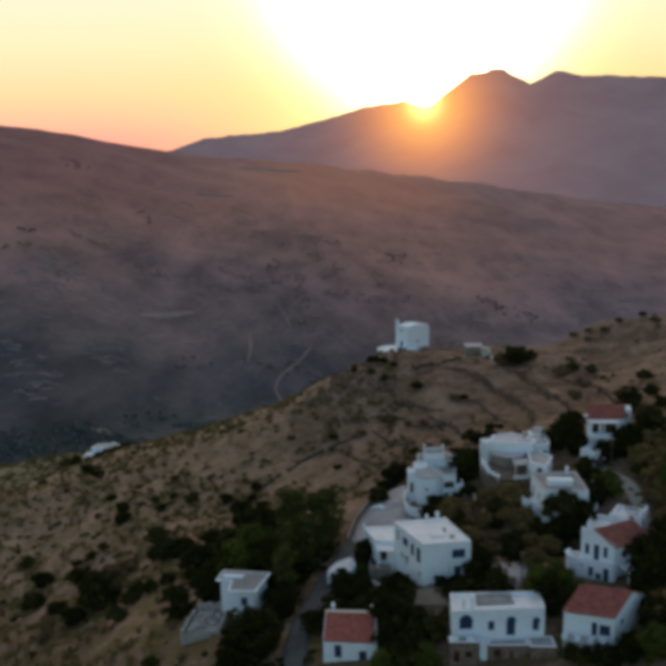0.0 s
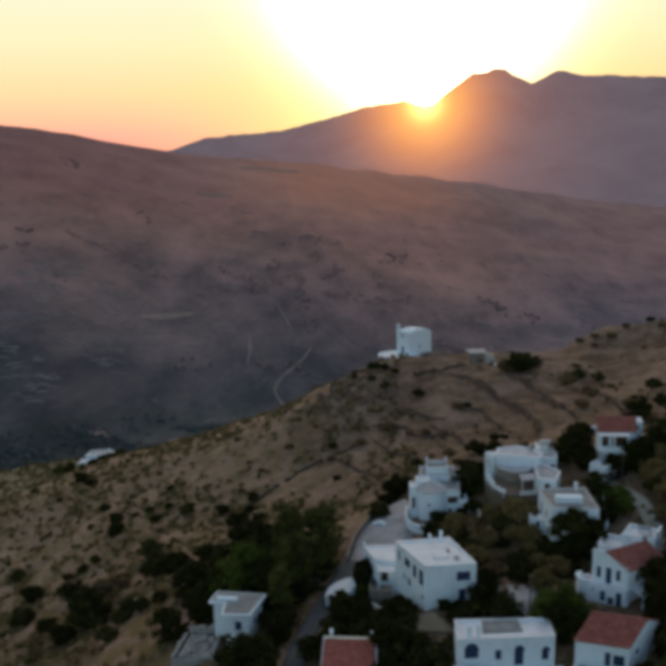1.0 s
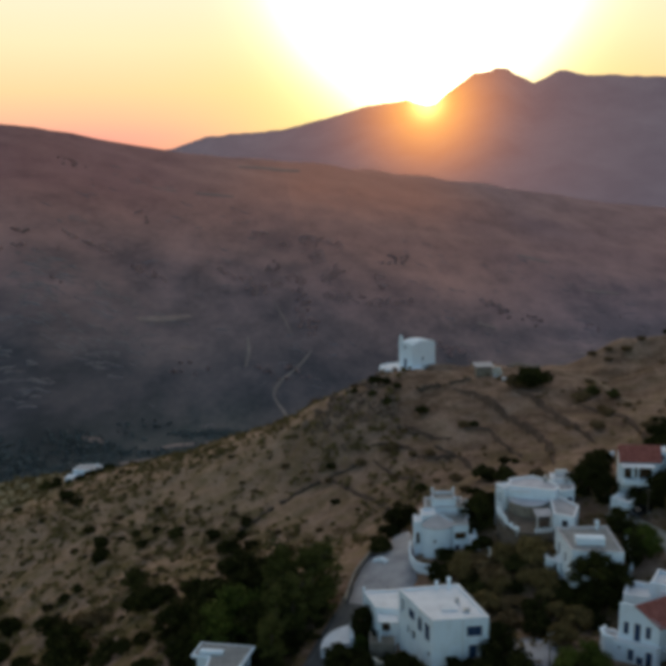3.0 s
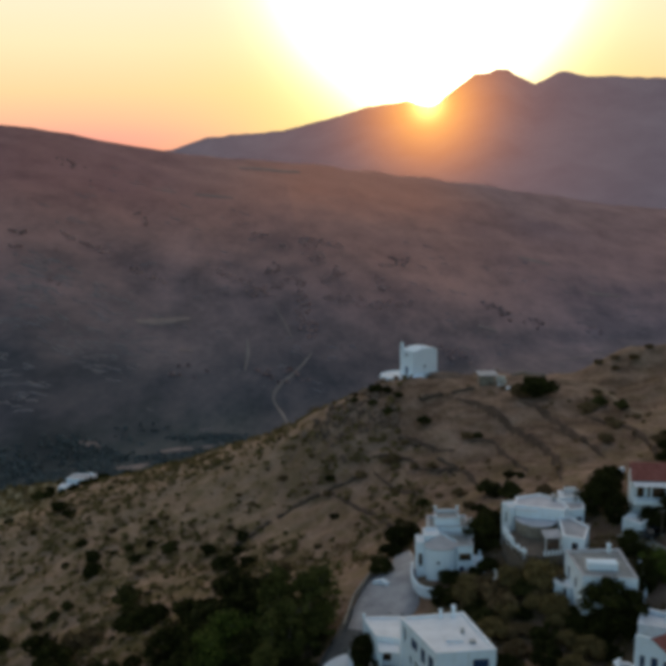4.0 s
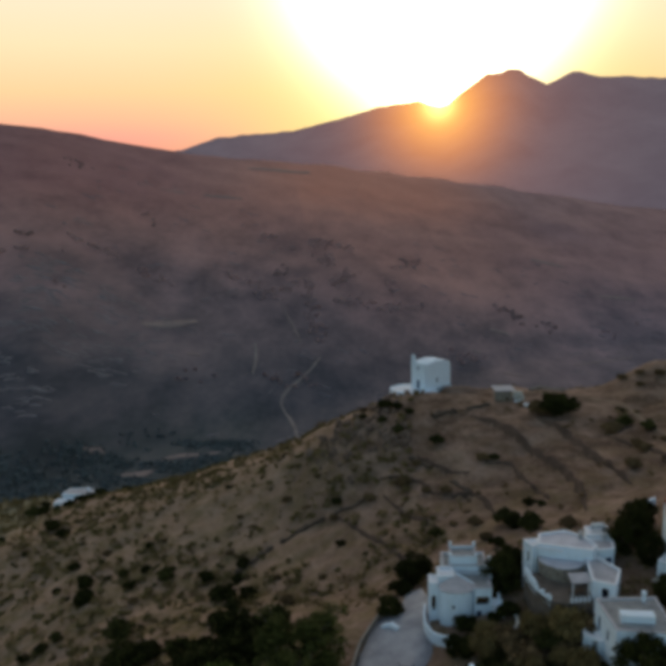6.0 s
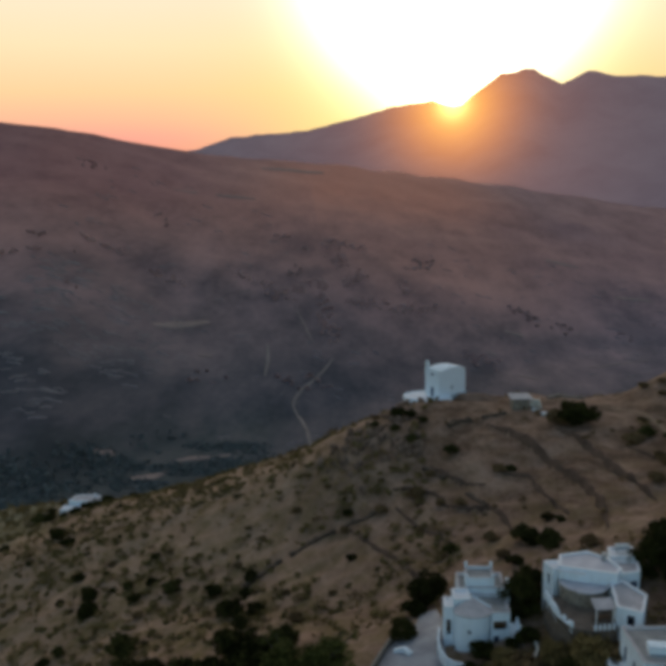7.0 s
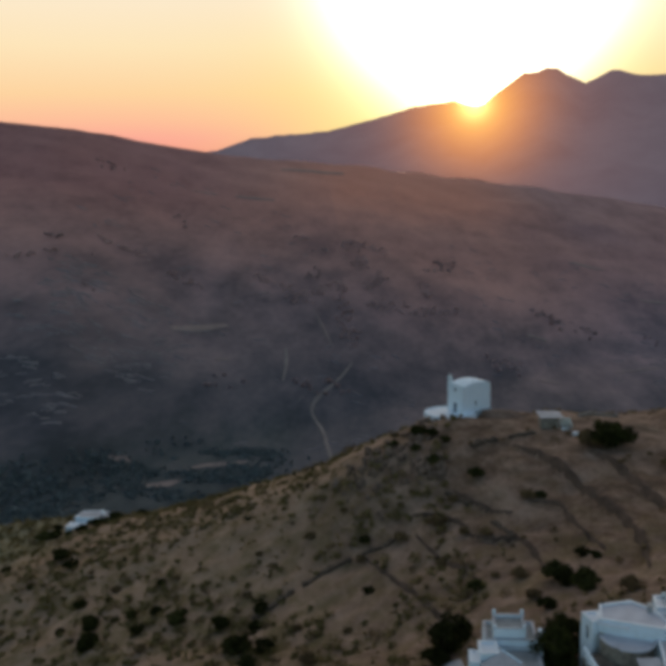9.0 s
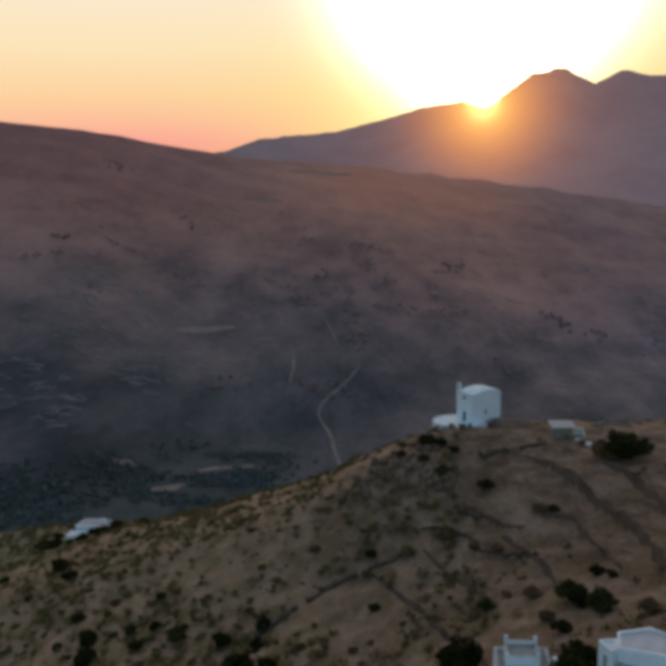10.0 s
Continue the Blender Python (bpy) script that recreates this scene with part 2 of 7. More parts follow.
M = {
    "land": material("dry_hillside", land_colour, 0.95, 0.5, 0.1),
    "white": material("white_plaster", plaster((0.8, 0.88, 0.95)), 0.85, 0.05),
    "plinth": material("blue_grey_base", plaster((0.3, 0.36, 0.4)), 0.85, 0.05),
    "whitewash": material("fresh_whitewash", two_tone((0.76, 0.84, 0.91), (0.82, 0.9, 0.96), 0.5, 5), 0.85, 0.05),
    "cream": material("cream_plaster", plaster((0.72, 0.68, 0.6)), 0.85, 0.05),
    "roof_white": material("limewashed_roof", two_tone((0.74, 0.73, 0.75), (0.88, 0.87, 0.89), 0.6, 6, 0.35, 0.6), 0.85, 0.05),
    "roof_pale": material("pale_screed_roof", two_tone((0.36, 0.34, 0.35), (0.54, 0.5, 0.51), 0.6, 6), 0.9, 0.05),
    "roof_lilac": material("lilac_tinted_screed", two_tone((0.5, 0.47, 0.5), (0.66, 0.63, 0.66), 0.6, 6), 0.9, 0.05),
    "patio": material("brown_patio_paving", two_tone((0.09, 0.07, 0.055), (0.2, 0.155, 0.125), 0.9, 5, 0.38, 0.62, 0.5), 0.95, 0.15),
    "roof_grey": material("grey_screed_roof", two_tone((0.2, 0.2, 0.2), (0.36, 0.35, 0.34), 0.7, 7), 0.9, 0.05),
    "tile": material("terracotta_tiles", two_tone((0.29, 0.088, 0.068), (0.49, 0.178, 0.145), 1.2, 5), 0.8, 0.05),
    "blue": material("blue_painted_wood", two_tone((0.016, 0.036, 0.085), (0.034, 0.072, 0.15), 2, 14), 0.5, 0.02),
    "frame": material("white_painted_frame", two_tone((0.6, 0.6, 0.6), (0.75, 0.75, 0.74), 3, 14), 0.5),
    "brown": material("brown_wood", two_tone((0.07, 0.04, 0.02), (0.16, 0.09, 0.05), 2, 14), 0.7, 0.02),
    "stone": material("rubble_stone", two_tone((0.16, 0.13, 0.1), (0.36, 0.31, 0.26), 1.6, 6, 0.38, 0.62, 0.5), 0.95, 0.3),
    "brown_stone": material("reddish_brown_rubble", two_tone((0.115, 0.08, 0.06), (0.3, 0.215, 0.17), 1.6, 6, 0.38, 0.62, 0.5), 0.95, 0.3),
    "pale_stone": material("pale_grey_rubble", two_tone((0.24, 0.225, 0.215), (0.48, 0.455, 0.435), 1.6, 6, 0.38, 0.62, 0.5), 0.95, 0.3),
    "concrete": material("weathered_concrete", two_tone((0.3, 0.3, 0.31), (0.48, 0.475, 0.47), 0.6, 6), 0.9, 0.08),
    "court": material("worn_court_concrete", two_tone((0.25, 0.245, 0.262), (0.44, 0.425, 0.44), 0.35, 5), 0.9, 0.08),
    "asphalt": material("worn_asphalt", two_tone((0.07, 0.072, 0.075), (0.13, 0.13, 0.132), 0.4, 7), 0.9, 0.05),
    "bank": material("bank_shade_soil", two_tone((0.06, 0.037, 0.026), (0.15, 0.094, 0.067), 0.35, 3), 0.95, 0.1),
    "dirt": material("pale_dirt", two_tone((0.2, 0.15, 0.1), (0.32, 0.25, 0.18), 0.4, 3), 0.95, 0.1),
    "lane": material("beige_lane_concrete", two_tone((0.33, 0.29, 0.24), (0.48, 0.43, 0.36), 0.4, 4), 0.95, 0.06),
    "gravel": material("grey_valley_gravel", two_tone((0.18, 0.153, 0.143), (0.28, 0.238, 0.217), 0.05, 0.4), 0.95, 0.1),
    "pale_field": material("pale_fallow_soil", two_tone((0.19, 0.148, 0.138), (0.265, 0.205, 0.188), 0.06, 0.5), 0.95, 0.1),
    "worn": material("worn_pale_soil", two_tone((0.19, 0.122, 0.078), (0.29, 0.195, 0.13), 0.3, 2), 0.95, 0.1),
    "bark": material("bark", two_tone((0.06, 0.045, 0.03), (0.17, 0.13, 0.1), 2, 9), 0.95, 0.2),
    "leaf_dark": material("dark_leaves", leaf_colour((0.011, 0.012, 0.003), (0.027, 0.028, 0.007), (0.068, 0.066, 0.017)), 0.7, 0, 0.04),
    "leaf_green": material("green_leaves", leaf_colour((0.025, 0.034, 0.007), (0.068, 0.09, 0.017), (0.165, 0.18, 0.036)), 0.7, 0, 0.04),
    "leaf_grey": material("grey_green_leaves", leaf_colour((0.024, 0.025, 0.008), (0.054, 0.052, 0.016), (0.12, 0.108, 0.032)), 0.7, 0, 0.04),
    "leaf_dry": material("dry_brown_leaves", leaf_colour((0.105, 0.074, 0.03), (0.19, 0.135, 0.055), (0.31, 0.218, 0.088)), 0.8, 0, 0.04),
    # far valley foliage: distance haze put into the paled leaf colours
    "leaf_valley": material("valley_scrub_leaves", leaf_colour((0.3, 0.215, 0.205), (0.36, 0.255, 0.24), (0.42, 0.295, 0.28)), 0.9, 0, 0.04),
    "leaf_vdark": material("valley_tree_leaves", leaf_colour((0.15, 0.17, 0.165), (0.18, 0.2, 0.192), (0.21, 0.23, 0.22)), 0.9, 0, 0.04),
    "leaf_hazed": material("hazed_thicket_leaves", leaf_colour((0.46, 0.315, 0.295), (0.52, 0.355, 0.33), (0.58, 0.395, 0.365)), 0.9, 0, 0.04),
    "leaf_straw": material("straw_coloured_tufts", leaf_colour((0.18, 0.126, 0.055), (0.29, 0.203, 0.09), (0.41, 0.29, 0.132)), 0.9, 0, 0.04),
    "leaf_euca": material("eucalyptus_leaves", leaf_colour((0.034, 0.036, 0.01), (0.09, 0.09, 0.025), (0.22, 0.2, 0.06)), 0.7, 0, 0.04),
    "leaf_olive": material("olive_scrub_leaves", leaf_colour((0.13, 0.098, 0.04), (0.215, 0.162, 0.064), (0.33, 0.245, 0.098)), 0.8, 0, 0.04),
    "leaf_brown": material("brown_thorn_twigs", leaf_colour((0.095, 0.062, 0.032), (0.175, 0.114, 0.056), (0.28, 0.185, 0.09)), 0.85, 0, 0.04),
    "rock": material("grey_schist", two_tone((0.055, 0.034, 0.025), (0.3, 0.2, 0.145), 1.1, 5, 0.35, 0.65, 0.4), 0.95, 0.3),
    "drystone": material("lichen_dark_dry_stone", two_tone((0.045, 0.032, 0.023), (0.15, 0.105, 0.074), 1.1, 5, 0.35, 0.65, 0.4), 0.95, 0.3),
    "ledge": material("pale_weathered_ledge", two_tone((0.22, 0.195, 0.2), (0.34, 0.3, 0.305), 0.2, 2, 0.35, 0.65, 0.4), 0.95, 0.2),
    "metal": material("galvanised_metal", two_tone((0.3, 0.3, 0.3), (0.45, 0.45, 0.46), 2, 9), 0.45),
    "carpaint": material("dark_car_paint", plain((0.02, 0.022, 0.026)), 0.25, 0, 0.5),
    "rubber": material("black_rubber", plain((0.015, 0.015, 0.015)), 0.8),
}


def glass_material():
    m = bpy.data.materials.new("window_glass")
    m.use_nodes = True
    p = m.node_tree.nodes["Principled BSDF"]
    p.inputs["Base Color"].default_value = (0.75, 0.8, 0.82, 1)
    p.inputs["Roughness"].default_value = 0.04
    p.inputs["Transmission Weight"].default_value = 1.0
    p.inputs["IOR"].default_value = 1.45
    return m


M["glass"] = glass_material()


def mountain_material():
    """The range at the horizon: a backdrop with haze and low-sun glow put into its emission."""
    m = bpy.data.materials.new("hazy_mountain")
    m.use_nodes = True
    n = Nodes(m.node_tree)
    n.tree.nodes.clear()
    where = n.add("ShaderNodeNewGeometry").outputs["Position"]
    rock = n.ramp(n.noise(0.004, where, 7.0, 0.6), [(0.35, (0.07, 0.055, 0.06)), (0.65, (0.14, 0.11, 0.11))])
    diff = n.add("ShaderNodeBsdfDiffuse", None, Color=rock)
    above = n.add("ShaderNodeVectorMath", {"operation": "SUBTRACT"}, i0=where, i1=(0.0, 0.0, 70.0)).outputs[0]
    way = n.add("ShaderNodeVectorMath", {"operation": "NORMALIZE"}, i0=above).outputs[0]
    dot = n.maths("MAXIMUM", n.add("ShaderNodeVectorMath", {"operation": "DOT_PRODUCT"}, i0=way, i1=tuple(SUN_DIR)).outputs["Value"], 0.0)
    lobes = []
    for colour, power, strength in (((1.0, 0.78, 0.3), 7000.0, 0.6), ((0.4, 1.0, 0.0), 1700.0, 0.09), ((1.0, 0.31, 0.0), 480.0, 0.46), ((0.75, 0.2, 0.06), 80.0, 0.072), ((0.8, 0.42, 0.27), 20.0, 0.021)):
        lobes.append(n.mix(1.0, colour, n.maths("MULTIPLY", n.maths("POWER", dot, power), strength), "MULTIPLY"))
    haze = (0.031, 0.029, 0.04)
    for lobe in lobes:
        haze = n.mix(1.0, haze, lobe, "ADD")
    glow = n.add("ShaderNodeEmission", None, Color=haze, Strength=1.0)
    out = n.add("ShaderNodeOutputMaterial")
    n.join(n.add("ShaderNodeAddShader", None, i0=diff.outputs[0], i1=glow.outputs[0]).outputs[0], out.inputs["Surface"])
    return m


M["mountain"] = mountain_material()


# ---------- mesh helpers ----------
def mesh_np(name, verts, faces, mat, smooth=False):
    """A mesh from an array of corners and an array of equal-sided faces."""
    verts, faces = np.asarray(verts, np.float32), np.asarray(faces, np.int32)
    me = bpy.data.meshes.new(name)
    me.vertices.add(len(verts))
    me.vertices.foreach_set("co", verts.ravel())
    me.loops.add(faces.size)
    me.loops.foreach_set("vertex_index", faces.ravel())
    me.polygons.add(len(faces))
    me.polygons.foreach_set("loop_start", np.arange(0, faces.size, faces.shape[1], dtype=np.int32))
    me.polygons.foreach_set("use_smooth", np.full(len(faces), smooth))
    me.update(calc_edges=True)
    me.materials.append(mat)
    return me


def place(ob, parent):
    if parent is not None:
        ob.parent = parent
        ob.matrix_parent_inverse = parent.matrix_world.inverted() if parent.parent is None else (parent.parent.matrix_world @ parent.matrix_basis).inverted()
    return ob


def part(name, bm, mat, parent, label=""):
    """One mesh object under a thing or a part; its corners are in the thing's own space."""
    me = bpy.data.meshes.new(name)
    bmesh.ops.recalc_face_normals(bm, faces=bm.faces)
    bm.to_mesh(me)
    bm.free()
    me.materials.append(mat)
    ob = new(name, me)
    ob.parent = parent
    return tagged(ob, label)


def base(name, m, label, category, group="", kind=""):
    ob = new(name)
    ob.empty_display_size = 0.5
    ob.matrix_world = m
    return tagged(ob, label, category, group, kind)


def box(bm, lo, hi, bevel=0.0, turn=0.0):
    """A block between two corners, its edges cut by bevel."""
    c = [(a + b) / 2 for a, b in zip(lo, hi)]
    m = Matrix.Translation(c) @ Matrix.Rotation(turn, 4, "Z") @ Matrix.Diagonal((*[b - a for a, b in zip(lo, hi)], 1))
    made = bmesh.ops.create_cube(bm, size=1, matrix=m)
    if bevel:
        edges = list({e for v in made["verts"] for e in v.link_edges})
        bmesh.ops.bevel(bm, geom=edges, offset=bevel, segments=2, affect="EDGES", profile=0.5)
    return bm


def prism(bm, ring, z0, z1, bevel=0.0):
    """An upright block on a ring of plan corners (z0 may be one number or one per corner)."""
    k = len(ring)
    lows = z0 if isinstance(z0, (list, tuple)) else [z0] * k
    highs = z1 if isinstance(z1, (list, tuple)) else [z1] * k
    a = [bm.verts.new((x, y, z)) for (x, y), z in zip(ring, lows)]
    b = [bm.verts.new((x, y, z)) for (x, y), z in zip(ring, highs)]
    faces = [bm.faces.new(a[::-1]), bm.faces.new(b)]
    for i in range(k):
        faces.append(bm.faces.new((a[i], a[(i + 1) % k], b[(i + 1) % k], b[i])))
    if bevel:
        bmesh.ops.bevel(bm, geom=list({e for f in faces for e in f.edges}), offset=bevel, segments=2, affect="EDGES", profile=0.5)
    return bm


def tube(bm, points, radii, sides=7):
    """A tapered limb along points."""
    rings = []
    for i, p in enumerate(points):
        d = (points[min(i + 1, len(points) - 1)] - points[max(i - 1, 0)]).normalized()
        side = d.orthogonal().normalized()
        other = d.cross(side)
        rings.append([bm.verts.new(p + radii[i] * (math.cos(a) * side + math.sin(a) * other)) for a in np.linspace(0, 2 * math.pi, sides, endpoint=False)])
    for r, s in zip(rings, rings[1:]):
        for i in range(sides):
            bm.faces.new((r[i], r[(i + 1) % sides], s[(i + 1) % sides], s[i]))
    bm.faces.new(rings[-1])
    bm.faces.new(rings[0][::-1])
    return bm


def cylinder(bm, x, y, z0, z1, r0, r1=None, sides=14):
    return tube(bm, [Vector((x, y, z0)), Vector((x, y, z1))], [r0, r0 if r1 is None else r1], sides)


# ---------- the land ----------

SECT_X = np.array([-160, -90, -50, -20, 0, 20, 40, 70, 130], float)
SECTIONS = [
    (100, (-58, -36, -15, -3, 1.2, 2.8, 6.2, 15, 30)),
    (113, (-58, -36, -15.5, -1.5, 3.0, 8.3, 9.2, 16, 31)),
    (124, (-58, -36, -16, -0.8, 2.4, 6.6, 8.8, 16, 32)),
    (138, (-58, -36, -17, -2.5, 2.8, 7.4, 13.2, 19.5, 34)),
    (150, (-58, -36, -18, -4, 3, 8, 14.5, 20.5, 34)),
    (180, (-56, -34, -19, -10, -5, 4, 10, 17.5, 32)),
    (205, (-54, -30, -17.5, -10.5, -3, 5, 10, 16.5, 29)),
    (228, (-38, -24, -14, -2, 7.3, 12.8, 14.4, 16.5, 28)),
    (250, (-34, -25.5, -13.5, -5, 5, 12.9, 13, 11.5, 17)),
    (275, (-36, -29, -22, -13, -7, 1, 2.5, 4, 8)),
    (290, (-41, -33.5, -29, -22, -17, -9, -5, -2, 1)),
    (320, (-75, -55, -48, -42, -38, -32, -27, -22, -18)),
    (400, (-98, -90, -86, -82, -78, -74, -70, -64, -56)),
    (480, (-104, -102, -100, -98, -96, -94, -92, -90, -88)),
]
AZ = np.radians([-30, -20, -10, 0, 10, 20, 30])
VALLEY_R = (450, 500, 600, 680, 800, 950, 1000)
VALLEY_Z = (-92, -100, -115, -118, -118, -118, -118)
RIDGE_R = (1100, 1150, 1300, 1500, 1700, 1900, 2000)
RIDGE_EL = np.radians([3.6, 2.8, 0.92, -0.1, -1.5, -3.05, -3.3])


def ease(a, b, v):
    s = np.clip((v - a) / (b - a), 0, 1)
    return s * s * (3 - 2 * s)


def hermite(xs, ys, x):
    """Smooth curve through rows of ys (first axis as xs), flat past the ends."""
    xs, ys = np.asarray(xs, float), np.asarray(ys, float)
    x = np.clip(x, xs[0], xs[-1])
    k = np.clip(np.searchsorted(xs, x, side="right") - 1, 0, len(xs) - 2)
    slope = np.diff(ys, axis=0) / np.diff(xs).reshape((-1,) + (1,) * (ys.ndim - 1))
    m = np.concatenate([slope[:1], (slope[1:] + slope[:-1]) / 2, slope[-1:]])
    d = xs[k + 1] - xs[k]
    s = (x - xs[k]) / d
    return ys[k] * (2 * s**3 - 3 * s**2 + 1) + ys[k + 1] * (3 * s**2 - 2 * s**3) + d * (m[k] * (s**3 - 2 * s**2 + s) + m[k + 1] * (s**3 - s**2))


def ripple(x, y, size, seed=0.0):
    """Cheap rolling noise, about -1 to 1."""
    a, b = x / size + seed, y / size - 1.7 * seed
    return (np.sin(1.3 * a + 2.1 * np.sin(0.7 * b)) + np.sin(1.7 * b + 1.6 * np.sin(0.9 * a + 1.0)) + np.sin(1.1 * (a + b) + 1.9 * np.sin(1.3 * (a - b)))) / 3


def near_land(x, y):
    xs = np.clip(x, SECT_X[0], SECT_X[-1])
    ys = np.clip(y, 100, 480)
    stations = np.array([s[0] for s in SECTIONS], float)
    across = np.stack([hermite(SECT_X, s[1], xs) for s in SECTIONS])
    k = np.clip(np.searchsorted(stations, ys, side="right") - 1, 0, len(stations) - 2)
    slope = np.diff(across, axis=0) / np.diff(stations).reshape((-1,) + (1,) * (across.ndim - 1))
    m = np.concatenate([slope[:1], (slope[1:] + slope[:-1]) / 2, slope[-1:]])

    def pick(rows, at):
        return np.take_along_axis(rows, at[None], 0)[0]

    d = stations[k + 1] - stations[k]
    s = (ys - stations[k]) / d
    z = pick(across, k) * (2 * s**3 - 3 * s**2 + 1) + pick(across, k + 1) * (3 * s**2 - 2 * s**3) + d * (pick(m, k) * (s**3 - 2 * s**2 + s) + pick(m, k + 1) * (s**3 - s**2))
    return z + 0.25 * np.clip(x - 130, 0, 300) * ease(420, 250, y) - 0.35 * np.clip(-160 - x, 0, 120)


def far_land(x, y):
    r, az = np.hypot(x, y), np.arctan2(x, np.maximum(y, 1.0))
    rv, zv, rr = np.interp(az, AZ, VALLEY_R), np.interp(az, AZ, VALLEY_Z), np.interp(az, AZ, RIDGE_R)
    zr = 70 + rr * np.tan(hermite(AZ, RIDGE_EL, az))
    s = (r - rv) / (rr - rv)
    up = zv + (zr - zv) * np.clip(s, 0, 1) ** 0.92
    up = up - np.clip(s - 1, 0, 9) * (rr - rv) * 0.16
    bumps = 6 * ripple(x, y, 95, 1.3) + 2 * ripple(x, y, 38, 4.1)
    gullies = 6 * np.abs(ripple(x * 1.0, y * 0.25, 60, 2.2))
    return up + (bumps - gullies + 5) * ease(0.02, 0.3, s) * ease(1.0, 0.75, s) + 1.5 * ripple(x, y, 30, 0.3) * ease(0.6, 0.9, s)


BANKS = (
    ((172.6, 179.7, 184.9, 193.7, 201.1, 211.0, 220.4, 226.0), (43.6, 45.1, 45.6, 45.3, 43.3, 40.1, 36.0, 31.5), 1.7),
    ((181.0, 190.0, 199.8, 208.0, 214.2, 219.5), (54.5, 53.4, 51.8, 50.4, 48.6, 45.6), 1.6),
    ((182.0, 184.3, 189.8, 195.5, 197.0, 199.5, 204.8, 208.6, 211.9), (30.0, 29.8, 29.1, 27.2, 23.2, 20.0, 18.0, 14.4, 9.2), 1.3),
    ((172.0, 175.9, 185.2, 195.8, 204.7), (14.2, 12.5, 9.2, 4.8, -0.3), 0.9),
    ((184.0, 190.0, 196.9, 206.2), (19.0, 16.5, 13.5, 9.6), 0.9),
    ((203.6, 205.4, 210.3, 214.6), (28.0, 25.0, 20.4, 17.6), 1.2),
    ((183.0, 185.2, 190.9, 198.8, 202.6, 205.6), (39.8, 39.5, 38.4, 37.1, 36.4, 31.4), 1.0),
    ((168.0, 180.0, 195.0, 207.0), (60.0, 63.0, 62.0, 58.0), 1.4),
)


def land(x, y):
    x, y = np.asarray(x, float), np.asarray(y, float)
    near = near_land(x, y) + (0.9 * ripple(x, y, 10, 0.4) + 0.45 * ripple(x, y, 3.6, 2.0) + 0.25 * ripple(x, y, 1.7, 5.0)) * ease(150, 190, y + 1.2 * np.maximum(-x - 25, 0))
    # worn terrace banks: a short steep rise between flatter strips
    for ys, xs, high in BANKS:
        d = x - np.interp(y, ys, xs)
        near = near + high * (ease(-0.9, 0.9, d) - ease(-6, 6, d)) * ease(ys[0] - 4, ys[0] + 5, y) * ease(ys[-1] + 4, ys[-1] - 5, y)
    # ground levelled for the chapel terrace
    near = np.minimum(near, 13.05 + 60.0 * ease(0.95, 5.0, np.hypot((x - 20.5) / 7.5, (y - 247.0) / 4.8)) ** 1.5 + 2.2 * ease(0.95, 1.5, np.hypot((x - 20.5) / 7.5, (y - 247.0) / 4.8)))
    near = np.minimum(near, 12.0 + 50.0 * ease(0.9, 5.0, np.hypot((x - 27.0) / 9.0, (y - 245.0) / 4.0)) ** 1.5 + 1.2 * ease(0.9, 1.4, np.hypot((x - 27.0) / 9.0, (y - 245.0) / 4.0)))
    # stony knoll beyond the footpath
    near = near + 7.0 * ease(62, 80, x) * np.exp(-(((y - 238) / 9) ** 2)) * (1 - 0.3 * ease(80, 110, x))
    back = ease(95, 20, y)
    near = near - 12 * back
    w = ease(300, 470, y)
    return near * (1 - w) + far_land(x, y) * w


def graded(lo, a, b, hi, step, growth=1.09):
    """Even steps from a to b, growing ones out to lo and hi."""
    inner = list(np.arange(a, b + 0.01, step))
    d, v, right = step, inner[-1], []
    while v < hi:
        d *= growth
        v += min(d, 12 if v < 1500 else 60)
        right.append(v)
    d, v, left = step, inner[0], []
    while v > lo:
        d *= growth
        v -= min(d, 12 if v > -700 else 60)
        left.append(v)
    return np.array(left[::-1] + inner + right)


def sheet(name, gx, gy, mat, height=None):
    xx, yy = np.meshgrid(gx, gy)
    zz = (height or land)(xx, yy)
    i = np.arange(len(gx) * len(gy)).reshape(len(gy), len(gx))
    quads = np.stack([i[:-1, :-1], i[:-1, 1:], i[1:, 1:], i[1:, :-1]], -1).reshape(-1, 4)
    return new(name, mesh_np(name, np.stack([xx, yy, zz], -1).reshape(-1, 3), quads, mat, True))


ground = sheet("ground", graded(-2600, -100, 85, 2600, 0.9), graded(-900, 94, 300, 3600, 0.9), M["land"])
tagged(ground, "dry brown hillside with terraces, falling to a valley and rising beyond", "hillside", kind="structure")

SKYLINE_AZ = np.radians([-40, -16, -10.6, -8.3, -5.5, -3.2, 0.85, 2.57, 4.3, 5.1, 6.0, 6.54, 7.1, 7.66, 9.6, 10.5, 10.95, 11.7, 12.2, 13.43, 14.2, 15.0, 15.5, 16.6, 18.4, 21.6, 40])
SKYLINE_EL = np.radians([0.6, 0.8, 1.09, 1.87, 2.1, 2.23, 3.18, 3.69, 3.85, 4.02, 3.72, 3.57, 3.74, 4.21, 5.61, 5.58, 5.8, 5.78, 5.4, 4.78, 5.12, 5.52, 5.42, 5.1, 5.02, 4.74, 3.5])


